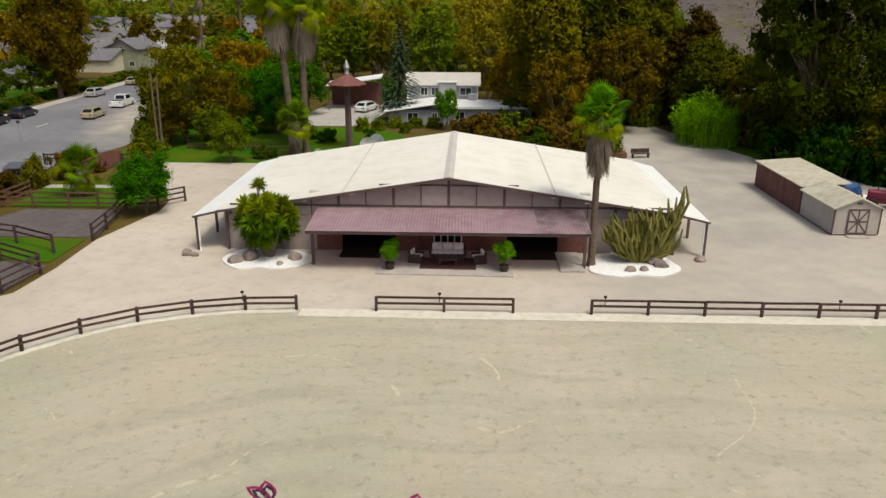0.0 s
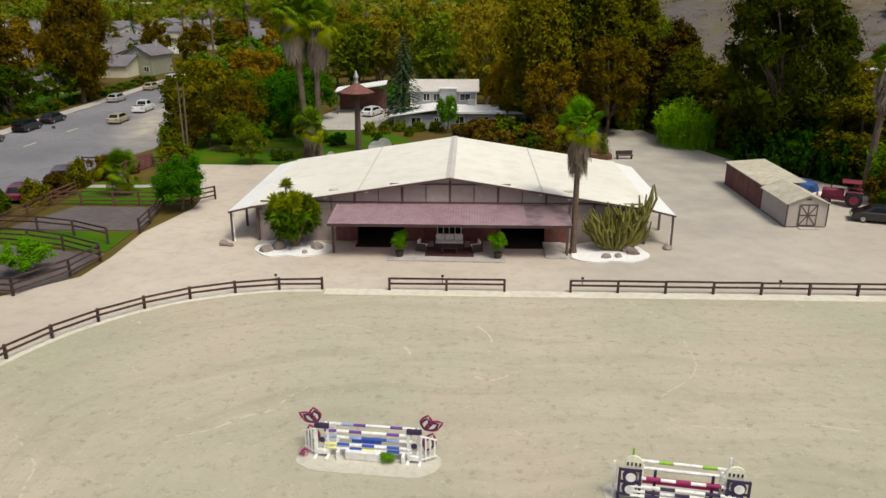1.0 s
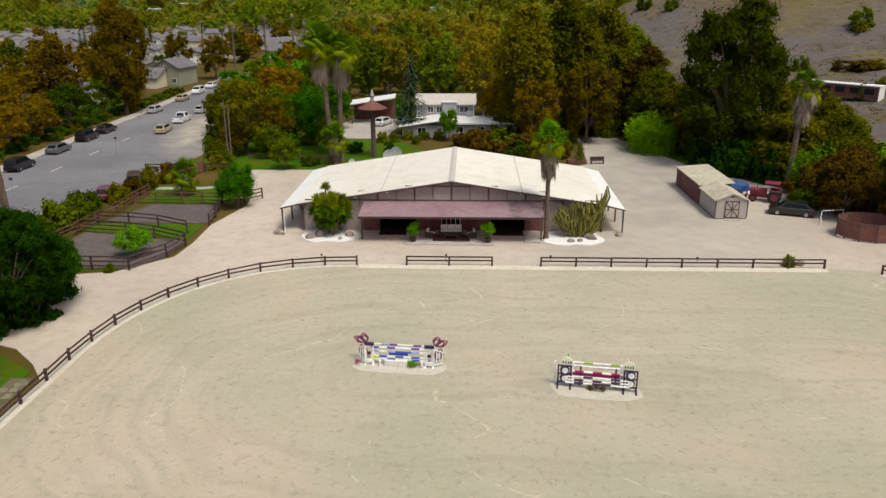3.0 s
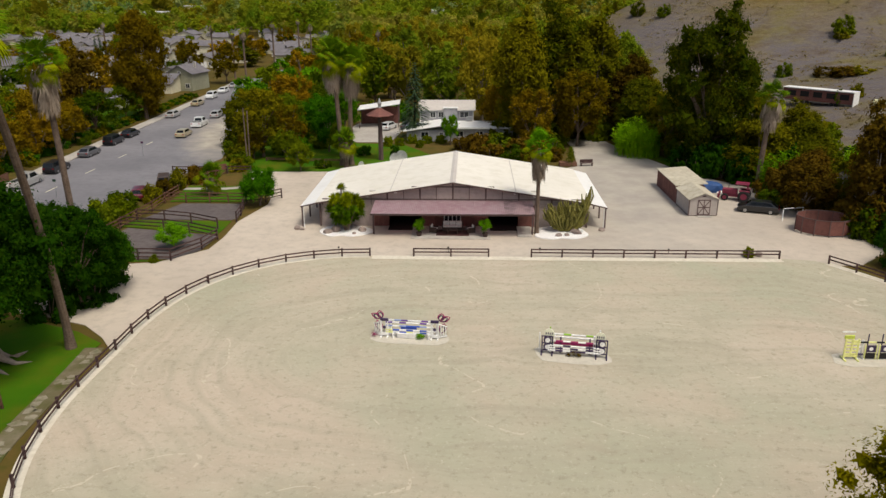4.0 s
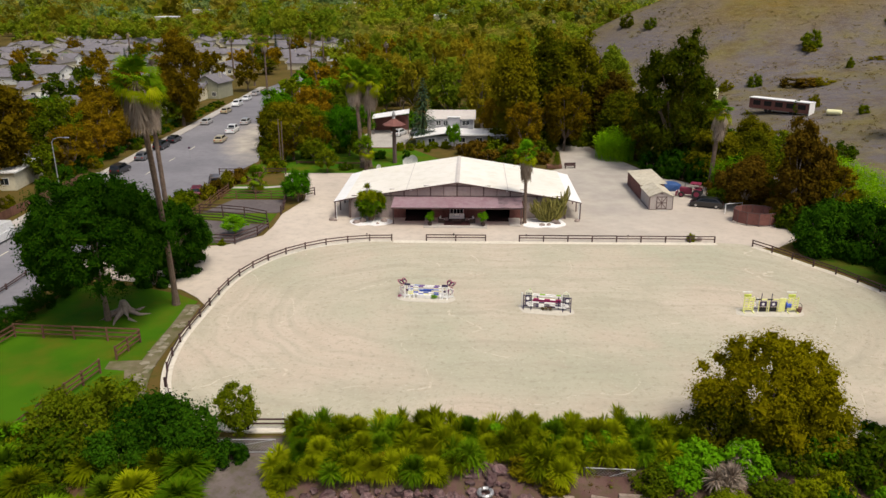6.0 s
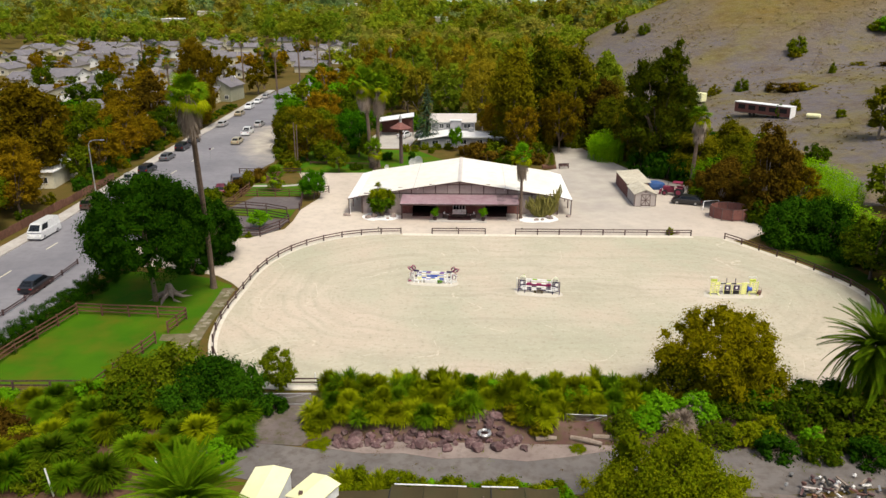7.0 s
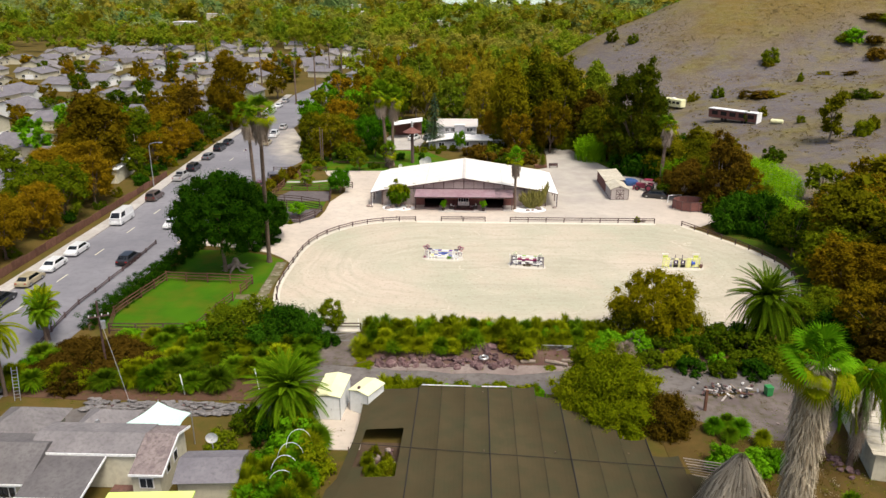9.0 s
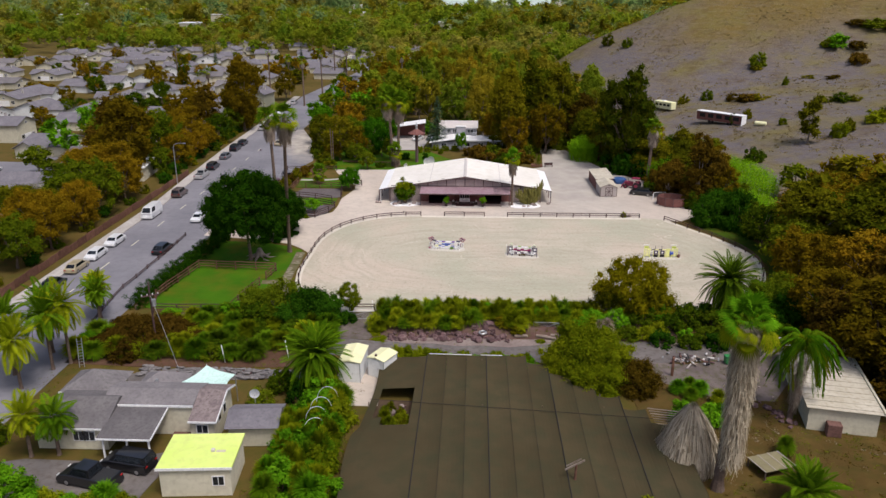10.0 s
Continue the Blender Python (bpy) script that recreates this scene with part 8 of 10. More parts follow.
for x, y, w, h, kd in [(-11, -8.6, 1.4, 1.5, "green"), (-8, -10, 1.5, 1.5, "mid"), (-3, -9.5, 1.6, 1.6, "olive"), (1.5, -8.6, 1.6, 1.8, "green"), (5, -9.5, 1.6, 1.7, "olive"), (8.5, -9, 1.7, 1.9, "green"), (12, -9, 1.8, 2.0, "olive"), (-6, -11.6, 1.2, 1.2, "brown"), (3.5, -11.5, 1.2, 1.2, "brown"),
                       (14.6, -10.5, 1.8, 2.2, "green"), (17.5, -11, 1.8, 2.2, "green"), (20.5, -10.6, 1.8, 2.4, "mid"), (23, -9.5, 1.8, 2.2, "green"), (26.4, -10.5, 2.2, 2.8, "mid"), (29.5, -11.5, 2.4, 2.8, "mid"), (33, -12, 2.4, 2.8, "mid"), (27.5, -6.5, 1.8, 1.8, "dark"), (36.5, -12, 2.2, 2.4, "mid"), (22, -12.8, 1.5, 1.8, "olive"), (25.5, -13.2, 1.2, 1.4, "green")]:
    shrub(kd, x, y, w, h, "leafy green shrub on the bank", "bank_shrub", group="shrubs on the bank")
for x, y, w, h, kd in [(5.2, -12.6, 1.1, 1.1, "brown"), (11.6, -12.5, 1.5, 1.6, "mid"), (13.4, -12.0, 1.6, 1.8, "green"), (18.6, -13.2, 1.5, 1.6, "mid"), (20.4, -13.0, 1.4, 1.5, "olive"), (28.0, -13.2, 1.6, 1.8, "mid"), (15.6, -13.9, 1.5, 1.5, "mid"), (22.4, -14.6, 1.7, 1.9, "dark"), (25.6, -15.0, 1.6, 1.8, "mid"), (28.8, -15.4, 1.7, 2.0, "dark"), (31.2, -13.6, 1.8, 2.0, "mid"), (34.6, -14.2, 1.8, 2.0, "dark"), (24.0, -11.6, 1.9, 2.3, "mid"), (18.0, -8.6, 1.8, 2.2, "brown"), (29.0, -8.6, 2.0, 2.2, "dark"), (-18.6, -12.4, 1.0, 0.7, "olive"), (-12.6, -12.2, 0.9, 0.8, "olive")]:
    shrub(kd, x, y, w, h, "leafy shrub beside the stony lane", "bank_shrub", group="shrubs on the bank")
clump(17.2, -11.2, 1.9, 2.0, "dry brown fan palm shrub", M_SKIRT, "dry_palm_shrub", 2)
clump(15.8, -12.4, 1.8, 2.0, "dry brown fan palm shrub", M_SKIRT, "dry_palm_shrub", 1)
for k in range(104):
    x = -10.4 + 14.6 * rng.random()
    y = -13.9 + rng.uniform(-0.7, 0.9)
    if k % 3 == 0:  # heap tumbling down the bank
        x, y = -1.2 + 3.4 * rng.random() ** 0.8, -13.8 + 3.4 * rng.random()
    boulder(x, y, rng.uniform(0.2, 0.5), height(x, y) - 0.02, "purple-brown boulder at the foot of the bank", 0.75, "boulders at the bank's foot", M_PURPLEROCK, 0.7)
for x, y, r in ((-3.9, -14.5, 0.5), (-1.9, -14.8, 0.45), (0.4, -14.7, 0.55), (1.8, -14.6, 0.55), (-8.9, -14.5, 0.6)):
    boulder(x, y, r, 0, "large rounded brown boulder by the lane", 0.8, "boulders at the bank's foot", M_PURPLEROCK, 0.4)
shrub("olive", -12.3, -13.0, 0.8, 0.3, "low green weeds at the lane's edge", "weed_patch")
shrub("olive", -11.6, -14.3, 1.1, 0.18, "low green weeds at the lane's edge", "weed_patch")
shrub("olive", 7.9, -14.4, 0.8, 0.22, "low green weeds at the lane's edge", "weed_patch")
tyre_ring = thing("old_tyre", "old grey tyre lying among the rocks", "tyre", (0.9, -13.4, 0.62))
part("ring", tube(BM(), [(0.42 * math.cos(a), 0.42 * math.sin(a), 0) for a in np.linspace(0, math.tau, 17)], 0.13, 6, False), M_STEEL, tyre_ring)
for x, y, t, L in ((8.6, -13.6, -20, 2.4), (10.6, -13.2, -8, 2.8), (5.6, -13.4, 5, 1.6)):
    lg = thing("log", "grey weathered log lying by the lane", "log", (x, y, 0.02), t)
    part("wood", tube(BM(), [(-L / 2, 0, 0.2), (0, 0.05, 0.22), (L / 2, 0, 0.2)], [0.2, 0.22, 0.18], 9), M_EUCBARK, lg)


def mesh_gate(x, y, w, h, turn, label):
    g = thing("mesh_gate", label, "gate", (x, y, 0.0), turn)
    part("frame", tube(BM(), [(0, 0, 0.1), (w, 0, 0.1), (w, 0, h), (0, 0, h), (0, 0, 0.1)], 0.03, 6), M_STEEL, g)
    part("brace", tube(BM(), [(0, 0, 0.1), (w, 0, h)], 0.025, 6), M_STEEL, g)
    bm = BM()
    n = int(w / 0.22)
    for k in range(-int(h / 0.22), n):
        a, b = max(0, k * 0.22), min(w, k * 0.22 + h)
        if b > a:
            beam(bm, (a, 0, 0.1 + (a - k * 0.22) * 0.95), (b, 0, 0.1 + (b - k * 0.22) * 0.95), 0.012, 0.012)
            beam(bm, (a, 0, h - (a - k * 0.22) * 0.95), (b, 0, h - (b - k * 0.22) * 0.95), 0.012, 0.012)
    part("wire_mesh", bm, M_STEEL, g)


mesh_gate(7.2, -11.6, 3.2, 1.3, -2, "rusted wire mesh gate on the bank")
mesh_gate(-18.6, -8.9, 5.2, 1.1, 2, "grey lattice wire fence below the path")
post_w = thing("white_post", "white plastic post at the arena gate", "post", (-13.7, -5.4, 0.02))
part("pipe", tube(BM(), [(0, 0, 0), (0, 0, 1.2)], 0.05, 8), M_WHITE, post_w)

# shrubs left of the bank
for x, y, w, h, kd in [(-31, -9.5, 2.4, 2.6, "green"), (-28.4, -8.5, 3.2, 4.1, "mid"), (-25, -8.4, 3.7, 5.1, "mid"), (-21.6, -8.8, 3.5, 4.8, "dark"), (-19.0, -9.6, 2.7, 4.2, "dark"), (-23.5, -11, 2.8, 3.4, "dark"), (-27.5, -11, 2.6, 3.2, "mid"), (-18.2, -10.8, 1.6, 2.0, "dark"), (-26.5, -5.6, 1.8, 3.0, "olive"), (-16.4, -9.6, 1.3, 1.6, "dark")]:
    shrub(kd, x, y, w, h, "broad leafy green shrub below the paddock", "large_shrub", group="shrubs below the paddock")
tree("mid", -16.5, -7.2, 4.7, 1.7, 0, "small upright tree at the arena gate", fine=1)
WEST = "palm shrubs on the west bank"
for k in range(62):
    x, y = -46 + (k % 13) * 2.3 + rng.uniform(-0.6, 0.6), -9.6 - (k // 13) * 2.6 + rng.uniform(-0.7, 0.7)
    if x > -22 and y < -18 or x < -41 + (-9 - y) * 0.4 and y > -14:
        continue
    if k % 4 == 3:
        shrub(("green", "olive", "mid")[k % 3], x, y, 1.5, 1.9, "leafy shrub on the west bank", "bank_shrub", group=WEST)
    else:
        clump(x, y, rng.uniform(2.7, 3.6), rng.uniform(2.0, 2.8), "green fan palm shrub on the west bank", (L_PALM, L_PALMD, L_PALMY, L_PALM, L_OLIVE)[k % 5], variant=k % 4, group=WEST, kind="ball", stem=False)
for x, y, w, h in [(-41, -13.5, 2.2, 2.4), (-39, -15.5, 2.4, 2.6), (-36, -14.6, 2.2, 2.2), (-38, -18, 2.4, 2.2), (-42, -16.5, 2.0, 2.2), (-34, -16.2, 1.8, 1.8), (-44, -19, 2, 2.2), (-40.5, -15.2, 2.6, 3.0), (-42.6, -18.2, 2.6, 2.8), (-38.5, -14, 2.4, 2.8), (-36.8, -16.8, 2.4, 2.6), (-40.6, -20.4, 2.2, 2.4), (-43.4, -14.4, 2.4, 2.6), (-39.6, -17.0, 3.0, 3.4), (-42.0, -15.6, 3.0, 3.2), (-37.4, -15.4, 2.8, 3.0)]:
    shrub("dusk", x, y, w, h, "dark brown bush on the west bank", "brown_bush", group="russet bushes")
for k in range(16):
    boulder(-40 + 3.4 * rng.random(), -8.3 + rng.uniform(-0.6, 0.4), rng.uniform(0.2, 0.45), -0.05, "purple-brown rock below the paddock", 0.75, "rocks below the paddock", M_PURPLEROCK, 0.7)
pole = wood_pole(-38.0, -17.6, 8.3, "wooden utility pole with crossarm and guy wire")
wire = thing("guy_wire", "pale guy wire from the utility pole", "cable", (0, 0, 0))
part("strand", tube(BM(), [(-37.9, -17.7, 6.6), (-35.5, -20.5, 3.4), (-33.2, -23.2, 0.0)], 0.022, 5), M_STEEL, wire)
for x, y in ((-28.6, -21.2), (-21.6, -19.8)):
    p = thing("marker_post", "white plastic marker post in the shrubs", "post", (x, y, 0))
    part("pipe", tube(BM(), [(0, 0, 0), (-0.25, 0, 2.2)], 0.06, 8), M_WHITE, p)

# ---- date palms and large bushes in front ----
feather_palm(31.3, -9.6, 6.5, "large date palm with a dense arching crown", 170, 4.1, "date_palm", 1, 0.42, skirt=2.6, material=L_PALMD, low=-78, pairs=56, width=0.32, droop=0.95, arch=0.55)
feather_palm(-16.8, -27.0, 4.3, "date palm with a wide arching crown", 150, 3.9, "date_palm", 2, 0.42, material=L_PALM, low=-62, pairs=46, width=0.36, droop=0.85, arch=0.5)
tree("olive", 19.9, -7.0, 8.2, 5.3, 0, "broad olive-green tree at the arena's edge")
shrub("brown", 22.8, -8.0, 3.6, 4.6, "olive-brown bush at the arena's edge", "large_shrub")
shrub("brown", 17.0, -7.6, 2.8, 4.2, "olive-brown bush at the arena's edge", "large_shrub")
for x, y, w, h in [(12.3, -22.8, 4.5, 7.0), (9.4, -22.8, 2.8, 4.6), (15.0, -23.6, 3.2, 5.2), (12.4, -25.4, 3.8, 4.2)]:
    shrub("gold", x, y, w, h, "huge rounded yellow-green bush beside the shade cloth", "large_shrub", group="yellow-green bushes")
shrub("russet", 17.4, -25.8, 2.8, 3.9, "brown-green bush beside the shade cloth", "large_shrub")
fan_palm(20.7, -42.3, 15.8, "tall fan palm with a thick skirt of dead leaves", 13.0, 60, 2.6, (0.6, -0.3), 0.36, seed=21, skirt_r=1.05, material=L_LIME)
weeping_palm(31.3, -30.6, 7.4, "drooping feather palm by the pale shed")
feather_palm(27.2, -44.5, 1.6, "low bright green feather palm", 30, 3.2, "feather_palm", 6, 0.25, low=5)
for x, y, w, h, m in ((21.4, -26.0, 1.9, 1.7, L_LIME), (22.8, -25.2, 1.8, 1.6, L_PALM), (23.6, -26.4, 2.0, 1.9, L_LIME), (22.4, -27.4, 1.7, 1.6, L_PALM), (25.0, -28.0, 1.7, 1.8, L_PALMY), (28.4, -37.0, 1.8, 2.2, L_PALM)):
    clump(x, y, w, h, "bright green rosette shrub on the dirt yard", m, "rosette_shrub", 1, "ball", stem=False)
for k in range(22):
    boulder(28.6 + 1.4 * rng.random() + 0.09 * k, -28.0 - 0.2 * k + rng.uniform(-0.6, 0.6), rng.uniform(0.15, 0.42), 0, "purple-brown rubble beside the pale shed", 0.7, "rubble by the pale shed", M_PURPLEROCK, 0.6)
gl = thing("cold_frame", "low yellowish glazed frame on the dirt yard", "cold frame", (26.2, -39.4, 0), 20)
part("pane", boxbm(-1.6, 1.6, -1.2, 1.2, 0.82, 0.86), M_GLAZING, gl)
for k in range(4):
    part("glazing_bar", boxbm(-1.6 + k * 1.06, -1.54 + k * 1.06, -1.2, 1.2, 0.861, 0.9), M_SHEDWALL, gl)
for x in (-1.5, 1.5):
    for y in (-1.1, 1.1):
        part("leg", boxbm(x - 0.05, x + 0.05, y - 0.05, y + 0.05, 0, 0.815), M_BARK, gl)
def thatch_cone(rng, h, r_top, r_low, n):
    """Long dead leaves that lie down a stump like a tent, the foot at z = 0."""
    q = []
    for _ in range(n):
        a, k = rng.uniform(0, math.tau), rng.uniform(0.0, 0.75) ** 0.8
        c, s = math.cos(a), math.sin(a)
        L = h * rng.uniform(0.35, 0.8) * (1 - 0.3 * k)
        z0, z1 = h * (1 - k), max(0.02, h * (1 - k) - L)
        r0, r1 = (r_top + (r_low - r_top) * math.sin(0.5 * math.pi * (1 - z / h)) for z in (z0, z1))
        j = rng.uniform(0.74, 1.16)
        side = np.array([-s, c, 0.0])
        w = side * rng.uniform(0.018, 0.07)
        top, bot = np.array([c * r0 * j, s * r0 * j, z0]), np.array([c * r1 * j, s * r1 * j, z1]) + side * rng.uniform(-0.5, 0.5)
        mid = (top + bot) / 2 + np.array([c, s, 0.4]) * rng.uniform(0.0, 0.3)
        q += [[top - w * 0.4, top + w * 0.4, mid + w, mid - w], [mid - w, mid + w, bot + w * 0.4, bot - w * 0.4]]
    return fast_quads("thatch", np.array(q), M_THATCH)


dead = thing("dead_palm_stump", "shaggy tent-shaped mound of dead palm leaves", "palm stump", (19.1, -38.5, 0))
part("thatch", thatch_cone(np.random.default_rng(8), 6.1, 0.3, 2.6, 3400), None, dead)
part("trunk", tube(BM(), [(0, 0, -0.1), (0.1, 0, 5.3)], [0.4, 0.25], 8), M_PALMBARK, dead)
for k in range(9):
    part("dead_frond", beam(BM(), (-0.2 + 0.1 * k, 0.8, 4.6 - 0.25 * k), (-3.3 + 0.22 * k, 2.6 + 0.25 * k, 3.9 - 0.42 * k), 0.1, 0.05), M_SKIRT, dead)
for i, (x, y, h, r) in enumerate([(-48.6, -9.6, 5.0, 2.0), (-47.9, -11.2, 4.6, 1.9), (-49.4, -8.4, 4.4, 1.8), (-46.2, -22, 7.6, 3.0), (-47.4, -23.6, 7.0, 2.9), (-49.6, -19.5, 6.6, 2.8), (-48.5, -28, 6.0, 2.8), (-51, -25, 7.2, 3.0), (-38.2, -39.6, 4.2, 2.0), (-40.6, -40, 4.6, 2.0)]):
    feather_palm(x, y, h, "green feather palm with a thin trunk", 30, r * 1.15, "feather_palm", 30 + i, 0.15, material=L_PALM if i % 3 else L_PALMY, pairs=34, width=0.55, low=-70)
FRONTP = "palm shrubs between house and shade cloth"
rngp = random.Random(17)
for k in range(46):
    y = -28.5 - 17.5 * rngp.random()
    x = -12.4 - 5.4 * rngp.random() - (0.6 if y < -40 else 0)
    clump(x, y, rngp.uniform(1.9, 2.9), rngp.uniform(2.4, 3.6), "bright yellow-green fan palm shrub beside the shade cloth", (L_PALMY, L_LIME, L_PALM, L_OLIVE)[k % 4], variant=k % 4, group=FRONTP, kind="ball", stem=False)
for x, y, h in ((-14.6, -32.4, 3.9), (-14.9, -34.2, 3.8), (-15.0, -35.8, 3.7), (-14.8, -37.6, 3.6)):
    hoop = thing("white_hoop", "white plastic hoop arching over the palm shrubs", "hoop", (x, y, 0), 12, "white hoops over the shrubs")
    part("pipe", tube(BM(), [(1.15 * math.cos(math.pi * i / 14), 0, (h - 0.4) * math.sin(math.pi * i / 14) ** 0.5) for i in range(15)], 0.022, 6), M_WHITE, hoop)
for x, y, w, h, kd in [(-15.5, -31, 2.4, 3.4, "green"), (-13.6, -33.6, 2.2, 3.2, "olive"), (-14.5, -37, 2.4, 3.2, "green"), (-16.6, -39.5, 2.4, 3.0, "green"), (-13.6, -41, 2.2, 2.8, "olive"), (-17, -34, 2.0, 3.0, "green"), (-16.5, -44, 2.2, 2.8, "green"), (-12.8, -45, 2, 2.4, "green"),
                       (-18.4, -29, 1.6, 2.6, "dark"), (-20.5, -27, 1.8, 2.4, "mid"), (-22, -30.5, 1.6, 2.2, "mid"), (-44, -46.5, 2.2, 2.0, "green"), (-40, -47.5, 2.0, 1.8, "green"), (-36, -48.5, 2.2, 2.2, "green"), (-31.5, -48, 1.8, 1.8, "olive"), (-26, -48.6, 2.0, 1.6, "green"), (-48, -44, 2.4, 2.6, "green"), (-46, -38, 2.2, 2.6, "mid"),
                       (-8, -20.2, 1.6, 1.9, "olive"), (-5, -20.4, 1.7, 2.1, "gold"), (-1.5, -20.6, 1.6, 1.7, "olive"), (2, -20.6, 1.6, 1.7, "gold"), (5.5, -20.6, 1.4, 1.5, "olive"), (22.6, -32, 1.9, 2.2, "green"), (25, -31, 1.6, 1.8, "green"), (20.5, -31.4, 1.8, 2.2, "green"), (39.4, -40, 2.6, 3.4, "brown"), (34, -47, 2.4, 2.6, "green"), (14, -46.5, 2.2, 1.6, "olive"), (9, -47.2, 1.8, 1.4, "olive"), (44, -37, 2.6, 4, "brown"), (43.5, -27.5, 2.6, 4, "russet"), (43.6, -20, 3, 4.4, "russet"), (37.6, -4.6, 3.4, 4.6, "mid"), (40.4, -8, 3.4, 5.2, "dark"), (36.5, -9.5, 2.6, 3.6, "dark"), (41.5, -1.5, 3.2, 4.6, "mid")]:
    shrub(kd, x, y, w, h, "leafy green garden shrub", "garden_shrub", group="garden shrubs in front")
for x, y, w, h, kd in [(-37.6, -46.2, 1.8, 2.2, "green"), (-35.2, -47.0, 1.6, 1.9, "olive"), (-40.4, -44.6, 1.9, 2.4, "green"), (-33.4, -47.2, 1.4, 1.7, "green"), (-28.8, -46.8, 1.2, 1.6, "olive")]:
    shrub(kd, x, y, w, h, "leafy green shrub before the parked cars", "garden_shrub", group="garden shrubs in front")
clump(-31.0, -46.6, 2.4, 2.3, "spiky bright green palm shrub before the parked cars", L_LIME, variant=1, group="garden palms in front")
for k in range(12):
    shrub(("olive", "gold", "green")[k % 3], -4.6 + k * 0.95, -20.5 - 0.25 * (k % 2), 1.0 + 0.2 * (k % 3), 1.3 + 0.25 * (k % 2), "low yellow-green shrub along the cloth's edge", "edge_shrub", group="shrubs along the cloth")
for x, y in ((-8.6, -20.4), (-6.6, -20.8)):
    clump(x, y, 1.6, 2.4, "yellow-green fan palm shrub by the lane", L_PALMY, variant=1)


# ---- shade cloth ----
def shade_cloth():
    e = thing("shade_cloth", "olive shade cloth canopy of long sewn panels on posts", "shade cloth", (0, 0, 0))
    z = 1.6
    hole = (-9.9, -5.6, -35.6, -29.4)

    def left(y):
        return -10.8 - 0.4 * math.sin((y + 21) * 0.25) - (0.5 if y < -36 else 0)

    xs = [-10.8, -5.4, -3.2, -1.0, 1.2, 3.4, 5.6, 7.8, 10.0, 12.2, 14.4, 16.6, 18.9]
    for i, (a, b) in enumerate(zip(xs, xs[1:])):
        bm = BM()
        y_far = -21.3 - (0.5 if i == 0 else 0) if b < 7 else -21.7 - (b - 6.6) * 1.05
        ys = np.linspace(y_far, -51.0, 22)
        rows = []
        for y in ys:
            row = []
            for k in range(7):
                t = k / 6
                x0 = left(y) if i == 0 else a + 0.02
                x = x0 + (b - 0.02 - x0) * t
                sag = -0.16 * math.sin(math.pi * t) + 0.05 * noise.noise(Vector((x * 0.6, y * 0.35, 0)))
                edge = -0.5 * (1 - t) ** 4 if i == 0 else 0
                row.append(bm.verts.new((x, y, z + sag + edge + 0.012 * (i % 2))))
            rows.append(row)
        for r0, r1 in zip(rows, rows[1:]):
            for k in range(6):
                c = (r0[k].co + r1[k + 1].co) / 2
                if i == 0 and hole[2] < c.y < hole[3] and c.x > hole[0] + 0.8 * abs(c.y + 32) * 0.3 and c.x < hole[1] - 0.4:
                    continue
                bm.faces.new((r0[k], r0[k + 1], r1[k + 1], r1[k]))
        for v in [v for v in bm.verts if not v.link_faces]:
            bm.verts.remove(v)
        part("cloth_panel", bm, M_NET, e)
        seam = [(b, y, z + 0.03) for y in np.linspace(y_far, -51.0, 9)]
        part("seam", tube(BM(), seam, 0.045 if i % 3 == 0 else 0.014, 5), M_DARK, e)
    for x in (-10.6, -5.4, 0.7, 6.6, 12.6):
        for y in (-22.4 if x < 7 else -29.5, -32, -50.5):
            part("post", tube(BM(), [(x, y, 0), (x, y, z + 0.02)], 0.05, 6), M_BARK, e)
    part("edge_pipe", tube(BM(), [(-5.2, -21.3, z + 0.03), (-0.4, -21.4, z + 0.02)], 0.05, 6), M_CUSH, e)
    part("edge_pipe", tube(BM(), [(0.6, -21.4, z + 0.03), (3.0, -21.4, z + 0.02)], 0.05, 6), M_CUSH, e)
    part("cross_wire", tube(BM(), [(-10.5, -31.4, z + 0.02), (18, -34, z + 0.03)], 0.025, 5), M_DARK, e)


shade_cloth()
sheet("hole_soil", [(-10.6, -36.2), (-5.2, -36.2), (-5.2, -28.8), (-10.6, -28.8)], 0.0, surface("dark planting soil", (0.07, 0.045, 0.03), (0.11, 0.075, 0.05), (0.05, 0.04, 0.02), 0.5, 2.0, 0.95, bump=0.6, grain=6), "dark soil under the torn shade cloth", "soil")
rngn = random.Random(9)
for k in range(9):
    x, y = rngn.uniform(-9.0, -6.2), rngn.uniform(-34.8, -30.2)
    if k % 3 == 2:
        clump(x, y, 1.3, 1.7, "yellow-green sprouting plant in the torn cloth", L_OLIVE, "garden_plant", k % 4, "ball")
    else:
        shrub(("olive", "brown", "green")[k % 3], x, y, 0.7, 1.1, "small weedy shrub in the torn cloth", "weed_shrub")
for k in range(16):
    boulder(rngn.uniform(-9.0, -6.0), rngn.uniform(-35, -30), rngn.uniform(0.15, 0.38), 0.25 * rngn.random(), "pale rubble lump under the torn cloth", 0.7, "rubble under the torn cloth", M_PURPLEROCK if k % 3 else M_BOULDER, 0.6)
for k in range(12):
    boulder(-8.7 + 2.2 * rng.random(), -34.6 + 3.6 * rng.random(), rng.uniform(0.15, 0.4), 0, "pale rubble under the torn shade cloth", 0.7, "rubble under the cloth")
shrub("olive", -8.2, -34.6, 0.9, 1.3, "weedy plant growing through the torn cloth", "weed")
shrub("olive", -7.0, -35.0, 0.7, 1.0, "weedy plant growing through the torn cloth", "weed")
p = thing("timber_post", "weathered post with a splintered cross piece", "post", (8.3, -43.6, 0))
part("upright", tube(BM(), [(0, 0, 0), (0.1, 0, 3.0)], [0.13, 0.1], 7), M_RAILB, p)
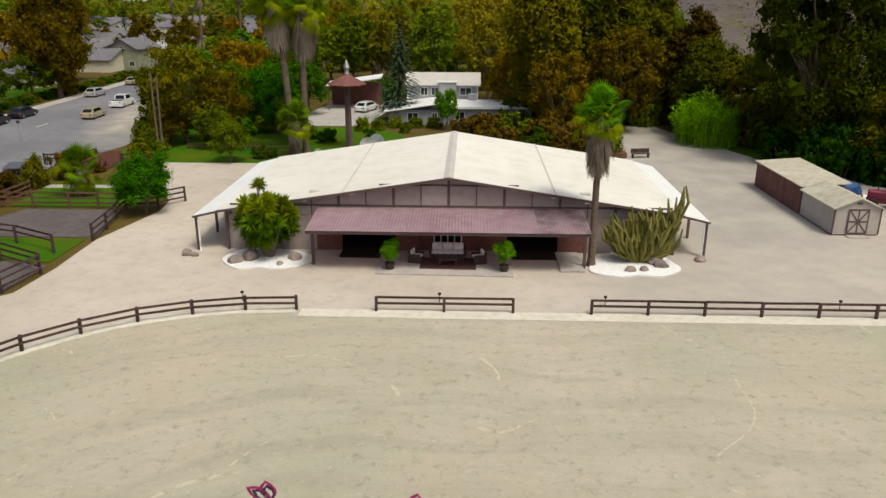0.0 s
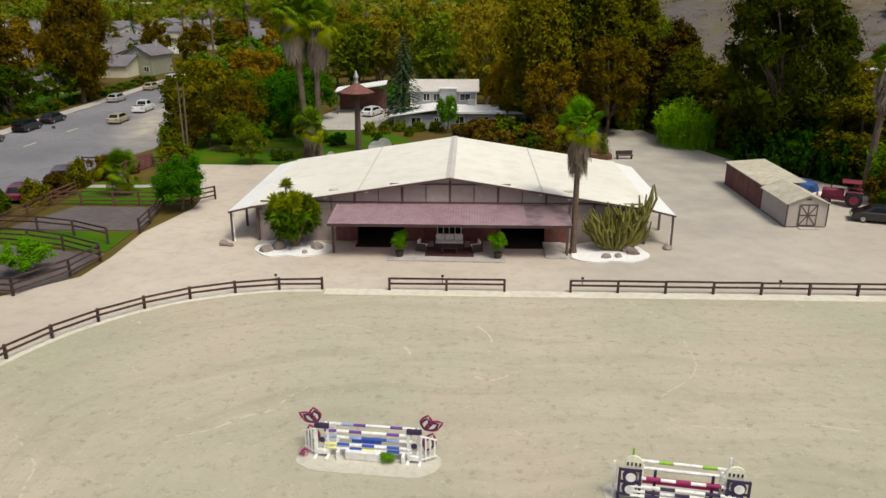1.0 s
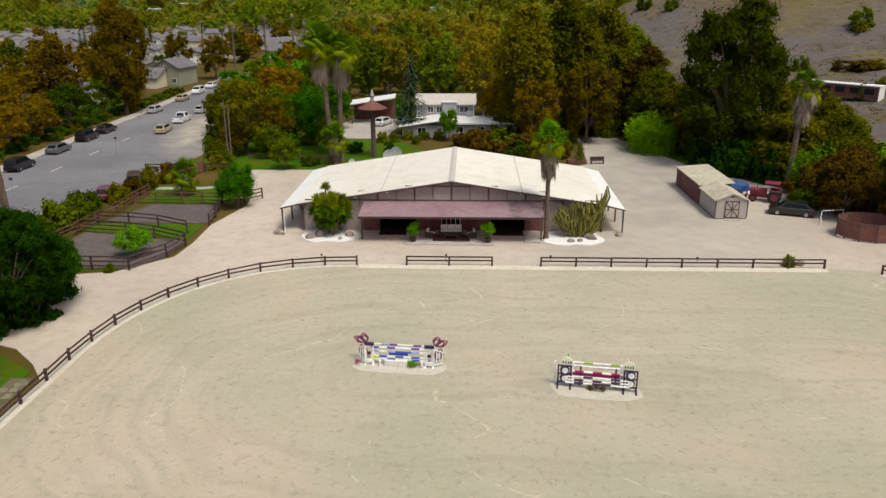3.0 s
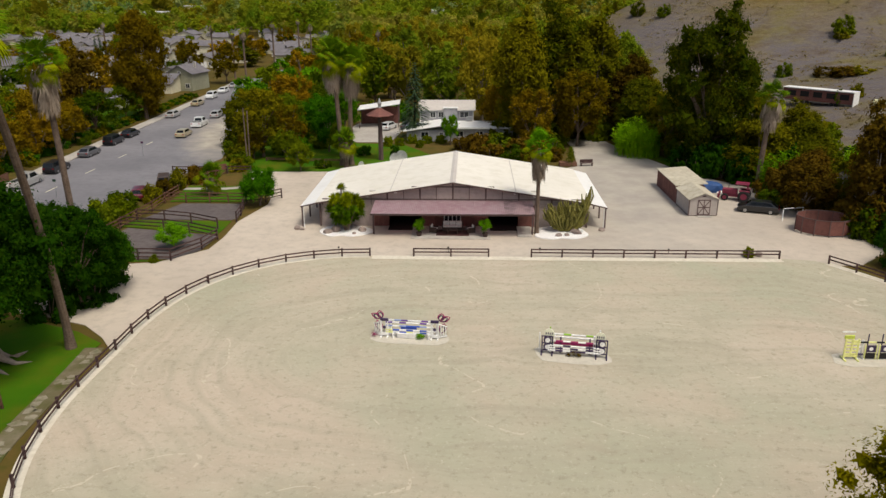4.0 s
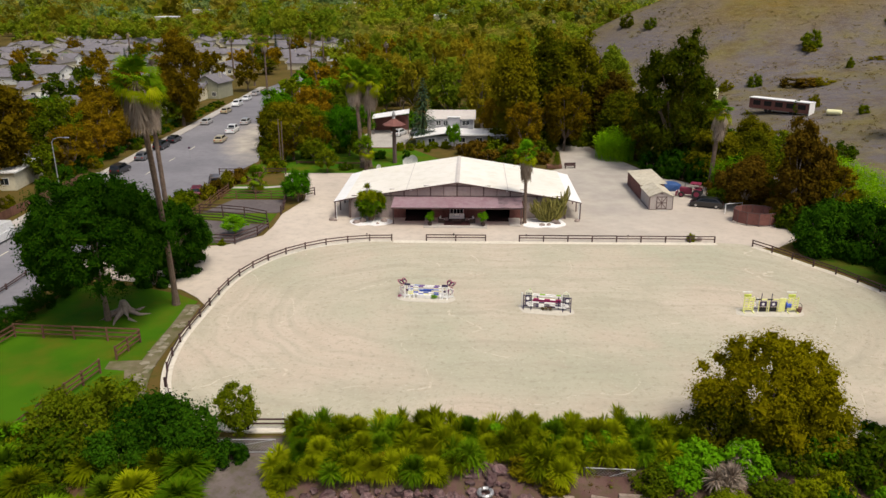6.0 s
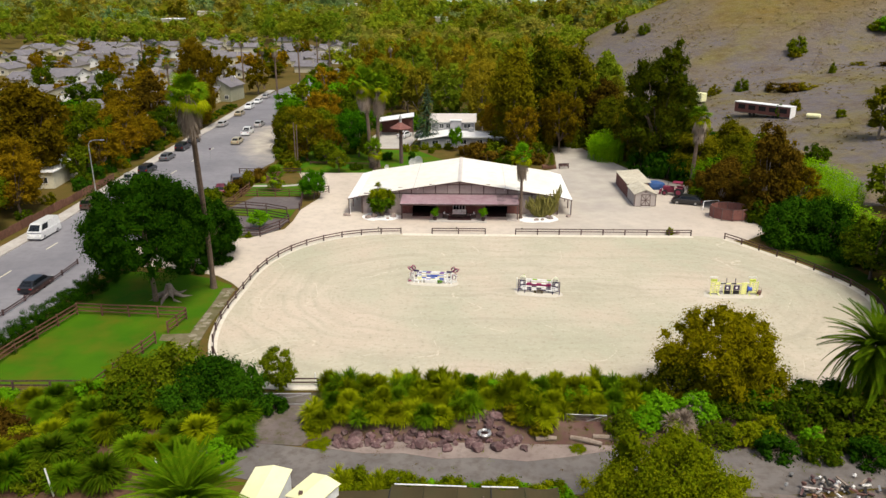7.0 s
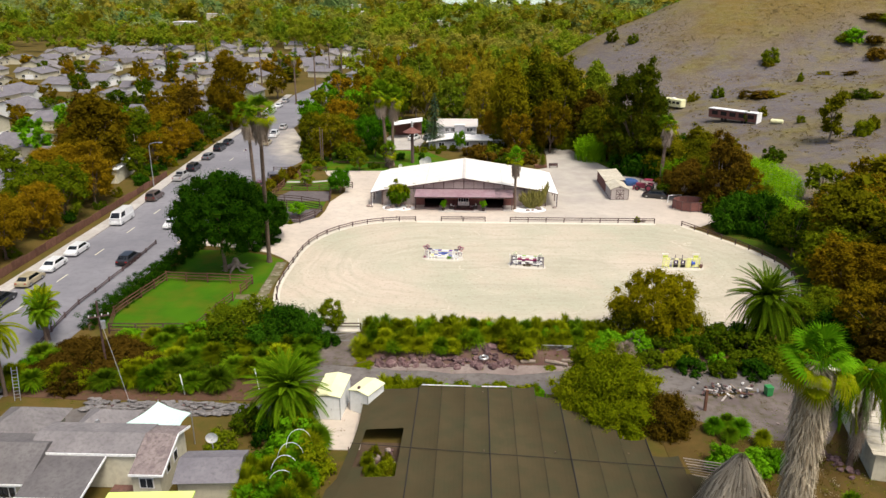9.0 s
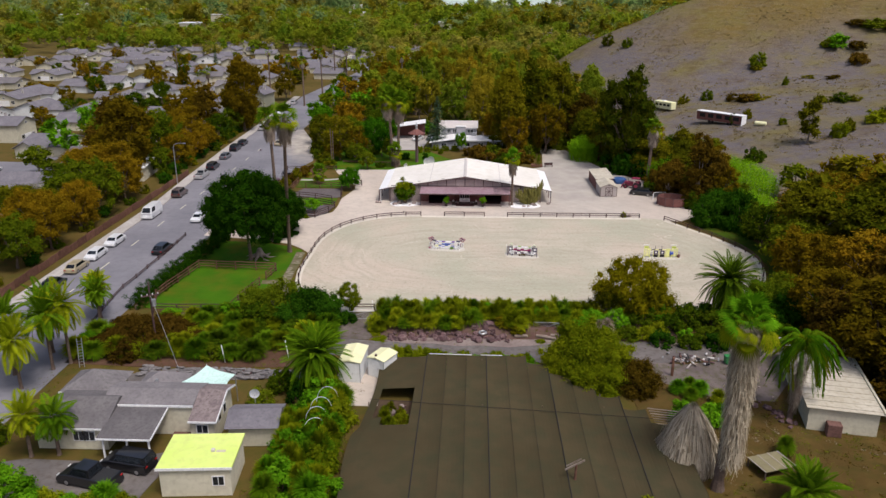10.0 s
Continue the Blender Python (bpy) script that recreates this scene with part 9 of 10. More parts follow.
part("cross_piece", beam(BM(), (-0.8, 0.1, 2.4), (0.75, -0.1, 3.5), 0.1, 0.14), M_EUCBARK, p)
part("cross_piece", beam(BM(), (-0.7, 0.3, 2.6), (0.5, 0.1, 3.5), 0.06, 0.1), M_EUCBARK, p)
p = thing("timber_post", "dark square gate post by the white shed", "post", (-10.9, -23.6, 0))
part("upright", boxbm(-0.12, 0.12, -0.12, 0.12, 0, 2.6), M_RAIL, p)


# ---- small white sheds ----
M_SHEDWHITE = surface("white metal shed", (0.66, 0.67, 0.66), (0.72, 0.73, 0.72), (0.58, 0.58, 0.55), 0.5, 2.5, 0.6, bump=0.05)
M_CREAM = surface("cream shed roof", (0.76, 0.74, 0.42), (0.80, 0.78, 0.48), (0.66, 0.63, 0.38), 0.5, 2.0, 0.6, bump=0.05)


def white_shed(x, y, w, d, h, turn, label):
    s = thing("white_shed", label, "shed", (x, y, 0), turn, "white metal sheds by the lane")
    part("wall", boxbm(-w / 2, w / 2, 0, d, 0, h), M_SHEDWHITE, s)
    part("roof", prism(BM(), [(-w / 2 - 0.12, h + 0.005), (0, h + 0.22), (w / 2 + 0.12, h + 0.005), (w / 2 + 0.12, h + 0.06), (0, h + 0.3), (-w / 2 - 0.12, h + 0.06)], -0.1, d + 0.1), M_CREAM, s, "cream metal roof")
    part("door", boxbm(-0.45, 0.45, -0.04, -0.003, 0.05, h - 0.25), M_SHEDWHITE, s)
    part("handle", boxbm(0.3, 0.36, -0.08, -0.041, 1.0, 1.2), M_STEEL, s)
    for k in (-1, 1):
        part("corner_trim", boxbm(k * w / 2 - 0.04, k * w / 2 + 0.04, -0.03, 0.0, 0, h), M_STEEL, s)


white_shed(-13.6, -25.2, 2.3, 4.2, 2.35, -4, "white metal garden shed with a cream roof")
white_shed(-10.9, -24.0, 2.1, 2.6, 2.15, -28, "small white metal shed with a cream roof")


# ---- house group in the south-west ----
def south_house():
    e = thing("bungalow", "cream stucco bungalow with grey shingle roofs", "house", (-33, -35.5, 0), 0)
    # left range under a low roof
    part("wall", boxbm(-7.6, -0.95, -3.2, 3.0, 0, 2.4), M_STUCCO, e)

    def roof_of(name, corners, faces, material, label=""):
        bm = BM()
        v = [bm.verts.new(p) for p in corners]
        for q in faces:
            bm.faces.new([v[i] for i in q])
        bmesh.ops.recalc_face_normals(bm, faces=list(bm.faces))
        return part(name, bm, material, e, label)

    def ridge_roof(x0, x1, y0, y1, eave, ridge, hip0=0.0, hip1=0.0, label=""):
        ym = (y0 + y1) / 2
        r = roof_of("roof", ((x0, y0, eave), (x1, y0, eave), (x1 - hip1, ym, ridge), (x0 + hip0, ym, ridge), (x1, y1, eave), (x0, y1, eave)),
                    ((0, 1, 2, 3), (3, 2, 4, 5), (0, 3, 5), (1, 4, 2), (0, 5, 4, 1)), M_SHINGLE2, label)
        part("fascia", boxbm(x0, x1, y0 - 0.05, y0 - 0.003, eave - 0.12, eave + 0.05), M_WHITE, r)
        return r

    ridge_roof(-8.3, -0.9, -3.6, 3.6, 2.42, 3.75, hip0=2.6, label="grey shingle main roof")
    # taller middle block with a long white fascia
    part("wall", boxbm(-0.94, 6.25, -0.4, 3.4, 0, 3.05), M_STUCCO, e)
    roof_of("roof", ((-2.6, -0.55, 3.2), (6.3, -0.55, 3.2), (6.3, 1.6, 3.8), (-2.6, 1.6, 3.8), (6.3, 4.0, 3.15), (-2.6, 4.0, 3.15), (-2.6, -0.55, 3.08), (6.3, -0.55, 3.08), (6.3, 4.0, 3.08), (-2.6, 4.0, 3.08)),
            ((0, 1, 2, 3), (3, 2, 4, 5), (6, 7, 1, 0), (9, 8, 7, 6), (4, 5, 9, 8), (7, 8, 4, 2, 1), (0, 3, 5, 9, 6)), M_SHINGLE2, "grey shingle middle roof")
    part("fascia", boxbm(-1.2, 6.32, -0.62, -0.555, 3.04, 3.24), M_WHITE, e)
    # east wing with old mottled shingles and white barge boards
    bm = prism(BM(), [(-1.8, 0), (3.6, 0), (3.6, 3.0), (1.6, 3.68), (-1.8, 2.5)], 6.35, 8.6)
    bmesh.ops.transform(bm, verts=bm.verts, matrix=Matrix(((0, 1, 0, 0), (1, 0, 0, 0), (0, 0, 1, 0), (0, 0, 0, 1))))
    bmesh.ops.recalc_face_normals(bm, faces=list(bm.faces))
    part("wall", bm, M_STUCCO, e)
    roof_of("wing_roof", ((6.31, -2.15, 2.5), (8.95, -2.15, 2.5), (8.95, 1.6, 3.82), (6.31, 1.6, 3.82), (8.95, 4.0, 3.05), (6.31, 4.0, 3.05), (6.31, -2.15, 2.4), (8.95, -2.15, 2.4), (8.95, 1.6, 3.72), (6.31, 1.6, 3.72), (8.95, 4.0, 2.95), (6.31, 4.0, 2.95)),
            ((0, 1, 2, 3), (3, 2, 4, 5), (6, 7, 1, 0), (9, 8, 7, 6), (11, 10, 8, 9), (1, 7, 8, 2), (2, 8, 10, 4), (4, 10, 11, 5), (0, 3, 9, 6), (3, 5, 11, 9)), M_MOTTLED, "mottled old shingle wing roof")
    part("barge_board", beam(BM(), (8.99, -2.2, 2.43), (8.99, 1.6, 3.76), 0.06, 0.2), M_WHITE, e)
    part("barge_board", beam(BM(), (8.99, 1.6, 3.76), (8.99, 4.0, 2.99), 0.06, 0.2), M_WHITE, e)
    part("fascia", boxbm(6.3, 8.95, -2.22, -2.155, 2.36, 2.54), M_WHITE, e)
    # carport slope in front
    roof_of("carport_roof", ((-1.05, -0.63, 3.06), (3.9, -0.63, 3.06), (3.9, -5.0, 2.36), (-1.05, -5.0, 2.36), (-1.05, -0.63, 2.94), (3.9, -0.63, 2.94), (3.9, -5.0, 2.24), (-1.05, -5.0, 2.24)),
            ((3, 2, 1, 0), (4, 5, 6, 7), (0, 1, 5, 4), (1, 2, 6, 5), (2, 3, 7, 6), (3, 0, 4, 7)), M_SHINGLE2, "grey shingle carport roof")
    part("barge_board", beam(BM(), (3.94, -0.63, 3.0), (3.94, -5.02, 2.3), 0.06, 0.18), M_WHITE, e)
    part("fascia", boxbm(-1.05, 3.9, -5.07, -5.005, 2.22, 2.38), M_WHITE, e)
    for x in (-0.6, 1.6, 3.6):
        part("carport_post", boxbm(x - 0.07, x + 0.07, -4.75, -4.61, 0, 2.26), M_WHITE, e)
    # rear hipped wings
    part("wall", boxbm(-7.9, -3.3, 3.01, 6.6, 0, 2.45), M_STUCCO, e)
    ridge_roof(-8.5, -2.8, 2.7, 7.3, 2.5, 3.95, 2.6, 2.6, "grey shingle hipped roof")
    part("wall", boxbm(-0.6, 2.9, 3.41, 6.5, 0, 2.45), M_STUCCO, e)
    ridge_roof(-1.2, 3.5, 3.3, 7.1, 2.5, 3.75, 2.1, 2.1, "grey shingle hipped roof")
    part("roof_vent", boxbm(0.9, 1.15, 3.9, 4.15, 2.9, 3.4), M_STEEL, e)
    for x in (-3.6, -2.6):
        window(e, x, -3.2, 1.45, 0.95, 0.9)
    window(e, 7.5, -1.8, 1.55, 1.0, 0.8)
    for y in (-0.2, 1.3):
        g = part("east_window", boxbm(8.6, 8.66, y - 0.4, y + 0.4, 1.5, 2.5), M_WHITE, e)
        part("pane", boxbm(8.662, 8.67, y - 0.3, y + 0.3, 1.6, 2.4), M_GLASS, g)
    part("entry_shrub_bed", boxbm(4.2, 6.2, -1.4, -0.5, 0, 0.35), M_RUST, e)
    f = thing("flat_roof_garage", "cream garage with a pale lime-yellow flat roof", "garage", (-23.4, -45.2, 0), 4)
    part("wall", boxbm(-2.95, 2.95, 0.15, 4.9, 0, 2.7), M_STUCCO, f)
    part("roof", boxbm(-3.15, 3.15, -0.05, 5.1, 2.71, 2.9), M_YELLOWROOF, f, "pale lime-yellow coated flat roof")
    part("edge_trim", boxbm(-3.2, 3.2, -0.1, -0.06, 2.68, 2.93), M_WHITE, f)
    part("roof_vent", boxbm(0.9, 1.2, 2.2, 2.5, 2.902, 3.15, 0.02), M_CAP, f)
    part("roof_patch", boxbm(1.3, 2.1, 2.2, 2.5, 2.902, 2.92), M_SHEDROOF, f)
    window(f, 1.9, 0.15, 1.5, 0.9, 0.8)
    s = thing("grey_roof_shed", "small cream outbuilding with a grey shingle roof", "shed", (-20.7, -37.6, 0), 4)
    part("wall", boxbm(-2.2, 2.2, 0, 3.6, 0, 2.1), M_STUCCO, s)
    bm = BM()
    v = [bm.verts.new(p) for p in ((-2.5, -0.4, 2.12), (2.5, -0.4, 2.12), (2.5, 1.9, 2.9), (-2.5, 1.9, 2.9), (2.5, 4.0, 2.12), (-2.5, 4.0, 2.12))]
    for q in ((0, 1, 2, 3), (3, 2, 4, 5), (0, 3, 5), (1, 4, 2), (0, 5, 4, 1)):
        bm.faces.new([v[i] for i in q])
    part("roof", bm, M_SHINGLE, s, "grey shingle roof")
    dish(-21.6, -33.2, 10, 2.0, 0.5, 0.9)
    w = thing("wheelie_bin", "dark wheeled bins beside the bungalow", "bin", (-22.2, -36.6, 0), 0)
    for k in range(3):
        part("body", boxbm(-0.3, 0.3, k * 0.75 - 0.3, k * 0.75 + 0.3, 0.05, 1.0, 0.04), M_TYRE, w)


south_house()
sail = thing("shade_sail", "pale aqua shade sail stretched over the garden", "shade sail", (0, 0, 0))
bm = BM()
cor = [Vector((-30.0, -31.6, 2.9)), Vector((-27.9, -28.5, 3.5)), Vector((-24.6, -29.6, 3.1)), Vector((-24.7, -32.4, 3.0))]
grid = []
for i in range(9):
    row = []
    for k in range(9):
        u, v = i / 8, k / 8
        q = (cor[0] * (1 - u) + cor[1] * u) * (1 - v) + (cor[3] * (1 - u) + cor[2] * u) * v
        mid = (cor[0] + cor[1] + cor[2] + cor[3]) / 4
        q = q.lerp(mid, 0.12 * (math.sin(math.pi * u) * (1 - math.sin(math.pi * v)) + math.sin(math.pi * v) * (1 - math.sin(math.pi * u))))
        row.append(bm.verts.new(q + Vector((0, 0, -0.25 * math.sin(math.pi * u) * math.sin(math.pi * v)))))
    grid.append(row)
for r0, r1 in zip(grid, grid[1:]):
    for k in range(8):
        bm.faces.new((r0[k], r0[k + 1], r1[k + 1], r1[k]))
part("fabric", bm, plain("pale aqua fabric", (0.52, 0.72, 0.65), 0.8), sail)
for c in cor:
    part("pole", tube(BM(), [(c.x, c.y, 0), (c.x, c.y, c.z + 0.15)], 0.05, 6), M_STEEL, sail)
sheet("gravel_terrace", [(-41, -26), (-38, -24.2), (-33, -22.6), (-26, -23.0), (-19.5, -22.6), (-20.2, -24.4), (-27, -25.2), (-36, -27.2)], 0.01, M_ROADGREY, "grey stony terrace behind the bungalow", "terrace")
for k in range(24):
    boulder(-37 + k * 0.75, -23.6 + rng.uniform(-0.4, 0.4), rng.uniform(0.15, 0.28), 0, "grey terrace edging stone", 0.5, "edging stones of the terrace", M_PURPLEROCK)
def rubble_band():
    bm, rr = BM(), random.Random(44)
    for k in range(300):
        x = -37.5 + 18.5 * rr.random()
        y = -23.9 + rr.uniform(-1.1, 1.1) - 0.02 * (x + 28)
        made = bmesh.ops.create_icosphere(bm, subdivisions=1, radius=rr.uniform(0.12, 0.30))["verts"]
        off = Vector((x, y, 0.05 + 0.2 * rr.random()))
        for v in made:
            v.co = v.co * rr.uniform(0.8, 1.2)
            v.co = Vector((v.co.x * 1.9, v.co.y, v.co.z * 0.38)) + off
    tagged(new("rubble_edge", mesh_of("rubble_edge", bm, surface("grey terrace stone", (0.135, 0.125, 0.125), (0.23, 0.215, 0.21), (0.07, 0.06, 0.055), 0.9, 3.0, 0.95, bump=0.6, grain=6))), "band of pale broken stone behind the bungalow", "rubble", "", "stuff")


rubble_band()
gate = thing("dark_fence_panel", "dark brown board fence beside the street", "fence", (-44.6, -17.5, 0), 62)
for k in range(14):
    part("board", boxbm(k * 0.4, k * 0.4 + 0.38, -0.02, 0.02, 0, 1.8), M_REDWALL, gate)
lad = thing("ladder", "aluminium ladder leaning on the fence", "ladder", (-44.4, -23, 0), 20)
for x in (-0.25, 0.25):
    part("rail", beam(BM(), (x, 0, 0), (x, 0.9, 3.2), 0.05, 0.08), M_STEEL, lad)
for k in range(9):
    part("rung", beam(BM(), (-0.25, 0.1 * k + 0.05, 0.3 + 0.32 * k), (0.25, 0.1 * k + 0.05, 0.3 + 0.32 * k), 0.04, 0.04), M_STEEL, lad)

# ---- pale shed, junk and bin on the south-east ground ----
s = thing("pale_metal_shed", "pale metal shed with a ribbed roof", "shed", (32.1, -32.6, 0), -11)
part("wall", boxbm(0, 6.2, 0, 15.0, 0, 2.5), M_STUCCO, s)
for k in range(28):
    part("roof_sheet", boxbm(-0.3, 6.5, -0.3 + k * 0.56, 0.23 + k * 0.56, 2.51 + 0.01 * (k % 2), 2.56 + 0.035 * (k % 2)), M_SHEDROOF, s)
part("roof_edge", boxbm(6.5, 6.72, -0.3, 15.4, 2.45, 2.72), M_STUCCO, s)
part("dark_crate", boxbm(1.6, 2.9, -1.0, -0.05, 0, 1.3, 0.05), M_RUST, s)
junk = thing("junk_heap", "heap of pale scrap timber and household junk", "junk heap", (24.8, -18.8, 0))
for k in range(56):
    a = rng.uniform(0, math.tau)
    px, py = rng.gauss(0, 1.7), rng.gauss(0, 0.75)
    L = rng.uniform(0.2, 1.3)
    bm = boxbm(-L / 2, L / 2, -0.07, 0.07, -0.05, 0.06) if k % 2 else lump(BM(), (0, 0, 0), rng.uniform(0.08, 0.22), k, (1, 0.8, 0.8), 0.7)
    o = part("scrap", bm, (M_CUSH, M_STEEL, M_PURPLEROCK, M_TYRE, M_EUCBARK, M_RUST, M_SHEDWALL)[k % 7], junk)
    o.matrix_basis = pose(px, py, rng.uniform(0.1, 0.55), rng.uniform(-25, 25), rng.uniform(-25, 25), math.degrees(a))
lg = thing("timber_stack", "pale weathered boards on the ground", "timber", (22.6, -14.6, 0), 12)
for k in range(6):
    part("board", boxbm(-1.6, 1.6, -0.5 + k * 0.18, -0.36 + k * 0.18, 0.02 + 0.04 * (k % 2), 0.1 + 0.04 * (k % 2)), M_EUCBARK, lg)
b = thing("green_bin", "green wheeled refuse bin with a lid", "bin", (28.7, -19.2, 0), 10)
M_BINGREEN = plain("green bin plastic", (0.03, 0.22, 0.06), 0.4)
part("body", prism(BM(), [(-0.28, 0.08), (0.28, 0.08), (0.34, 0.95), (-0.34, 0.95)], -0.33, 0.33), M_BINGREEN, b)
part("lid", boxbm(-0.36, 0.36, -0.38, 0.36, 0.952, 1.02, 0.02), M_BINGREEN, b)
for x in (-0.25, 0.25):
    part("wheel", tube(BM(), [(x - 0.04, 0.32, 0.1), (x + 0.04, 0.32, 0.1)], 0.1, 10), M_TYRE, b)
tk = thing("timber_post", "short dark timber post by the lane", "post", (21.7, -22.3, 0))
part("upright", boxbm(-0.12, 0.12, -0.12, 0.12, 0, 2.2), M_RAILB, tk)
for k in range(14):
    boulder(27.5 + 4 * rng.random(), -27 + 5 * rng.random(), rng.uniform(0.08, 0.24), 0, "loose stones on the dirt yard", 0.6, "stones on the dirt yard")

ps = thing("low_lean_to", "low pale board roof among the bank shrubs", "shelter", (25.2, -8.6, 0), -32)
part("roof", prism(BM(), [(-1.5, 1.25), (1.5, 1.6), (1.5, 1.68), (-1.5, 1.33)], 0, 2.0), M_SHEDROOF, ps)
for px in (-1.4, 1.4):
    for py in (0.1, 1.9):
        part("post", boxbm(px - 0.05, px + 0.05, py - 0.05, py + 0.05, 0, 1.25 if px < 0 else 1.58), M_BARK, ps)

# ---- weeds and litter on the bare ground in front ----
def ground_weeds():
    rng4 = np.random.default_rng(61)
    for name, label, mat, n, size in (("weeds", "low green weeds on bare ground", L_OLIVE, 900, 0.09), ("leaf_litter", "dry brown leaf litter on bare ground", L_RUSSET, 1100, 0.08), ("weeds", "dark green weeds along the lane", L_EUCG, 500, 0.1)):
        cs, rs = [], []
        while len(cs) < n:
            x, y = rng4.uniform(-48, 46), rng4.uniform(-52, -8)
            if -12 < x < 19 and -46 < y < -20 or -45 < x < -20 and y < -23.5 or -20 < x < 22 and -19.6 < y < -15 and rng4.uniform() < 0.85:
                continue
            if noise.noise(Vector((x * 0.25, y * 0.25, n))) < rng4.uniform(-0.3, 0.25):
                continue
            cs.append((x, y, height(x, y) + 0.03))
            rs.append(rng4.uniform(0.15, 0.5))
        tagged(new(name, fast_quads(name, leaf_quads(rng4, cs, rs, 9, size, squash=0.35), mat)), label, "weeds", "", "stuff")


ground_weeds()


def yard_litter():
    rng5 = np.random.default_rng(67)
    for name, label, mat, n, size in (("leaf_litter", "dry leaf litter on the dirt yard", L_RUSSET, 420, 0.1), ("leaf_litter", "pale dead leaf strips on the dirt yard", M_THATCH, 90, 0.1), ("weeds", "green weeds on the dirt yard", L_OLIVE, 160, 0.1)):
        cs = np.column_stack([rng5.uniform(21, 46, n), rng5.uniform(-52, -27, n), np.full(n, 0.04)])
        tagged(new(name, fast_quads(name, leaf_quads(rng5, cs, rng5.uniform(0.2, 0.7, n), 9, size, squash=0.3), mat)), label, "litter", "", "stuff")


yard_litter()

# ---- hillside trailers and brush ----
def trailer():
    z = height(71.8, 127.6)
    e = thing("long_trailer", "long brown stock trailer with a white roof on the hill", "trailer", (71.8, 127.6, z), -48)
    part("body", boxbm(-7.2, 7.2, -1.25, 1.25, 0.7, 3.0), M_REDWALL, e)
    part("roof", boxbm(-7.35, 7.35, -1.35, 1.35, 3.01, 3.2), M_WHITE, e)
    part("end_panel", boxbm(7.21, 7.3, -1.3, 1.3, 0.3, 3.0), M_WHITE, e)
    part("chassis", boxbm(-6.8, 6.8, -1.0, 1.0, 0.45, 0.69), M_STEEL, e)
    for k in range(5):
        part("opening", boxbm(-6.2 + k * 2.7, -4.4 + k * 2.7, -1.27, -1.252, 1.5, 2.6), M_DARK, e)
    for x in (-3, -2, 3, 4):
        for s in (-1, 1):
            part("wheel", tube(BM(), [(x, s * 1.0 - 0.12, 0.4), (x, s * 1.0 + 0.12, 0.4)], 0.4, 12), M_TYRE, e)
    r = thing("motor_home", "pale yellow motor home parked on the hill", "motor home", (62.2, 155.5, height(62.2, 155.5)), -55)
    part("body", boxbm(-3.6, 3.6, -1.2, 1.2, 0.5, 2.9, 0.15), M_CREAM, r)
    part("roof_unit", boxbm(-1.0, 0.2, -0.5, 0.5, 2.9, 3.15, 0.05), M_WHITE, r)
    for k in range(4):
        part("window", boxbm(-3.0 + k * 1.6, -1.9 + k * 1.6, -1.23, -1.202, 1.5, 2.2), M_GLASS, r)
    for x in (-2.2, 2.2):
        for s in (-1, 1):
            part("wheel", tube(BM(), [(x, s * 1.05 - 0.12, 0.4), (x, s * 1.05 + 0.12, 0.4)], 0.4, 12), M_TYRE, r)
    t = thing("propane_tank", "pale yellow propane tank on the hillside", "tank", (80.4, 119.4, height(80.4, 119.4)), -30)
    part("shell", tube(BM(), [(-1.6, 0, 0.75), (-1.4, 0, 0.75), (1.4, 0, 0.75), (1.6, 0, 0.75)], [0.3, 0.6, 0.6, 0.3], 14), M_CREAM, t)
    for x in (-0.9, 0.9):
        part("saddle", boxbm(x - 0.1, x + 0.1, -0.4, 0.4, -0.1, 0.35), M_CONC, t)


trailer()
HILLB = "brush on the hill"
for x, y, w, h, kd in [(100.4, 183, 3.4, 5.2, "mid"), (99, 181, 2.4, 2.4, "brown"), (129, 187, 4.6, 5.0, "green"), (126, 188, 3.0, 2.6, "olive"), (131.2, 174.2, 3.6, 4.2, "russet"), (134, 183, 3.4, 3.0, "russet"), (77, 160.7, 2.2, 3.8, "mid"), (70, 161.5, 2.0, 2.6, "brown"), (68.6, 160, 1.6, 1.8, "brown"),
                       (84, 153.5, 3.4, 2.4, "russet"), (87.5, 151.5, 3.6, 2.6, "russet"), (91, 150, 3.0, 2.0, "brown"), (85.4, 116.5, 1.4, 2.4, "olive"), (106.7, 129.3, 3.2, 2.6, "mid"), (103.5, 131, 2.6, 1.6, "brown"), (110, 128, 2.0, 1.8, "brown"), (143.4, 192.4, 5.0, 3.6, "mid"), (150, 190, 5.0, 3.4, "brown"), (139, 196, 4.0, 2.4, "russet"),
                       (103, 163, 1.2, 3.0, "olive"), (112, 168, 2.6, 1.2, "brown"), (118, 162, 3.0, 1.4, "russet"), (74.6, 124.6, 1.7, 3.4, "mid"), (79.6, 128.2, 1.4, 3.0, "brown"), (62, 226, 2.4, 4, "mid"), (56, 236, 3, 5, "brown"), (46, 112, 3, 4, "mid"), (52, 104, 3, 4, "mid"), (64, 104, 2.4, 3, "brown"), (60, 96, 3, 4.4, "mid"), (68, 88, 3, 4, "mid"), (50, 94, 3, 4.6, "dark"),
                       (92, 97, 2.6, 4.4, "olive"), (96, 101, 2.2, 3.6, "brown"), (104, 104, 3.4, 3.4, "olive"), (110, 110, 3.0, 2.6, "brown"), (88, 106, 1.4, 1.8, "brown"), (122, 118, 3.0, 2.6, "olive")]:
    shrub(kd, x, y, w, h, "scattered dry brush on the bare hill", "hill_shrub", group=HILLB)


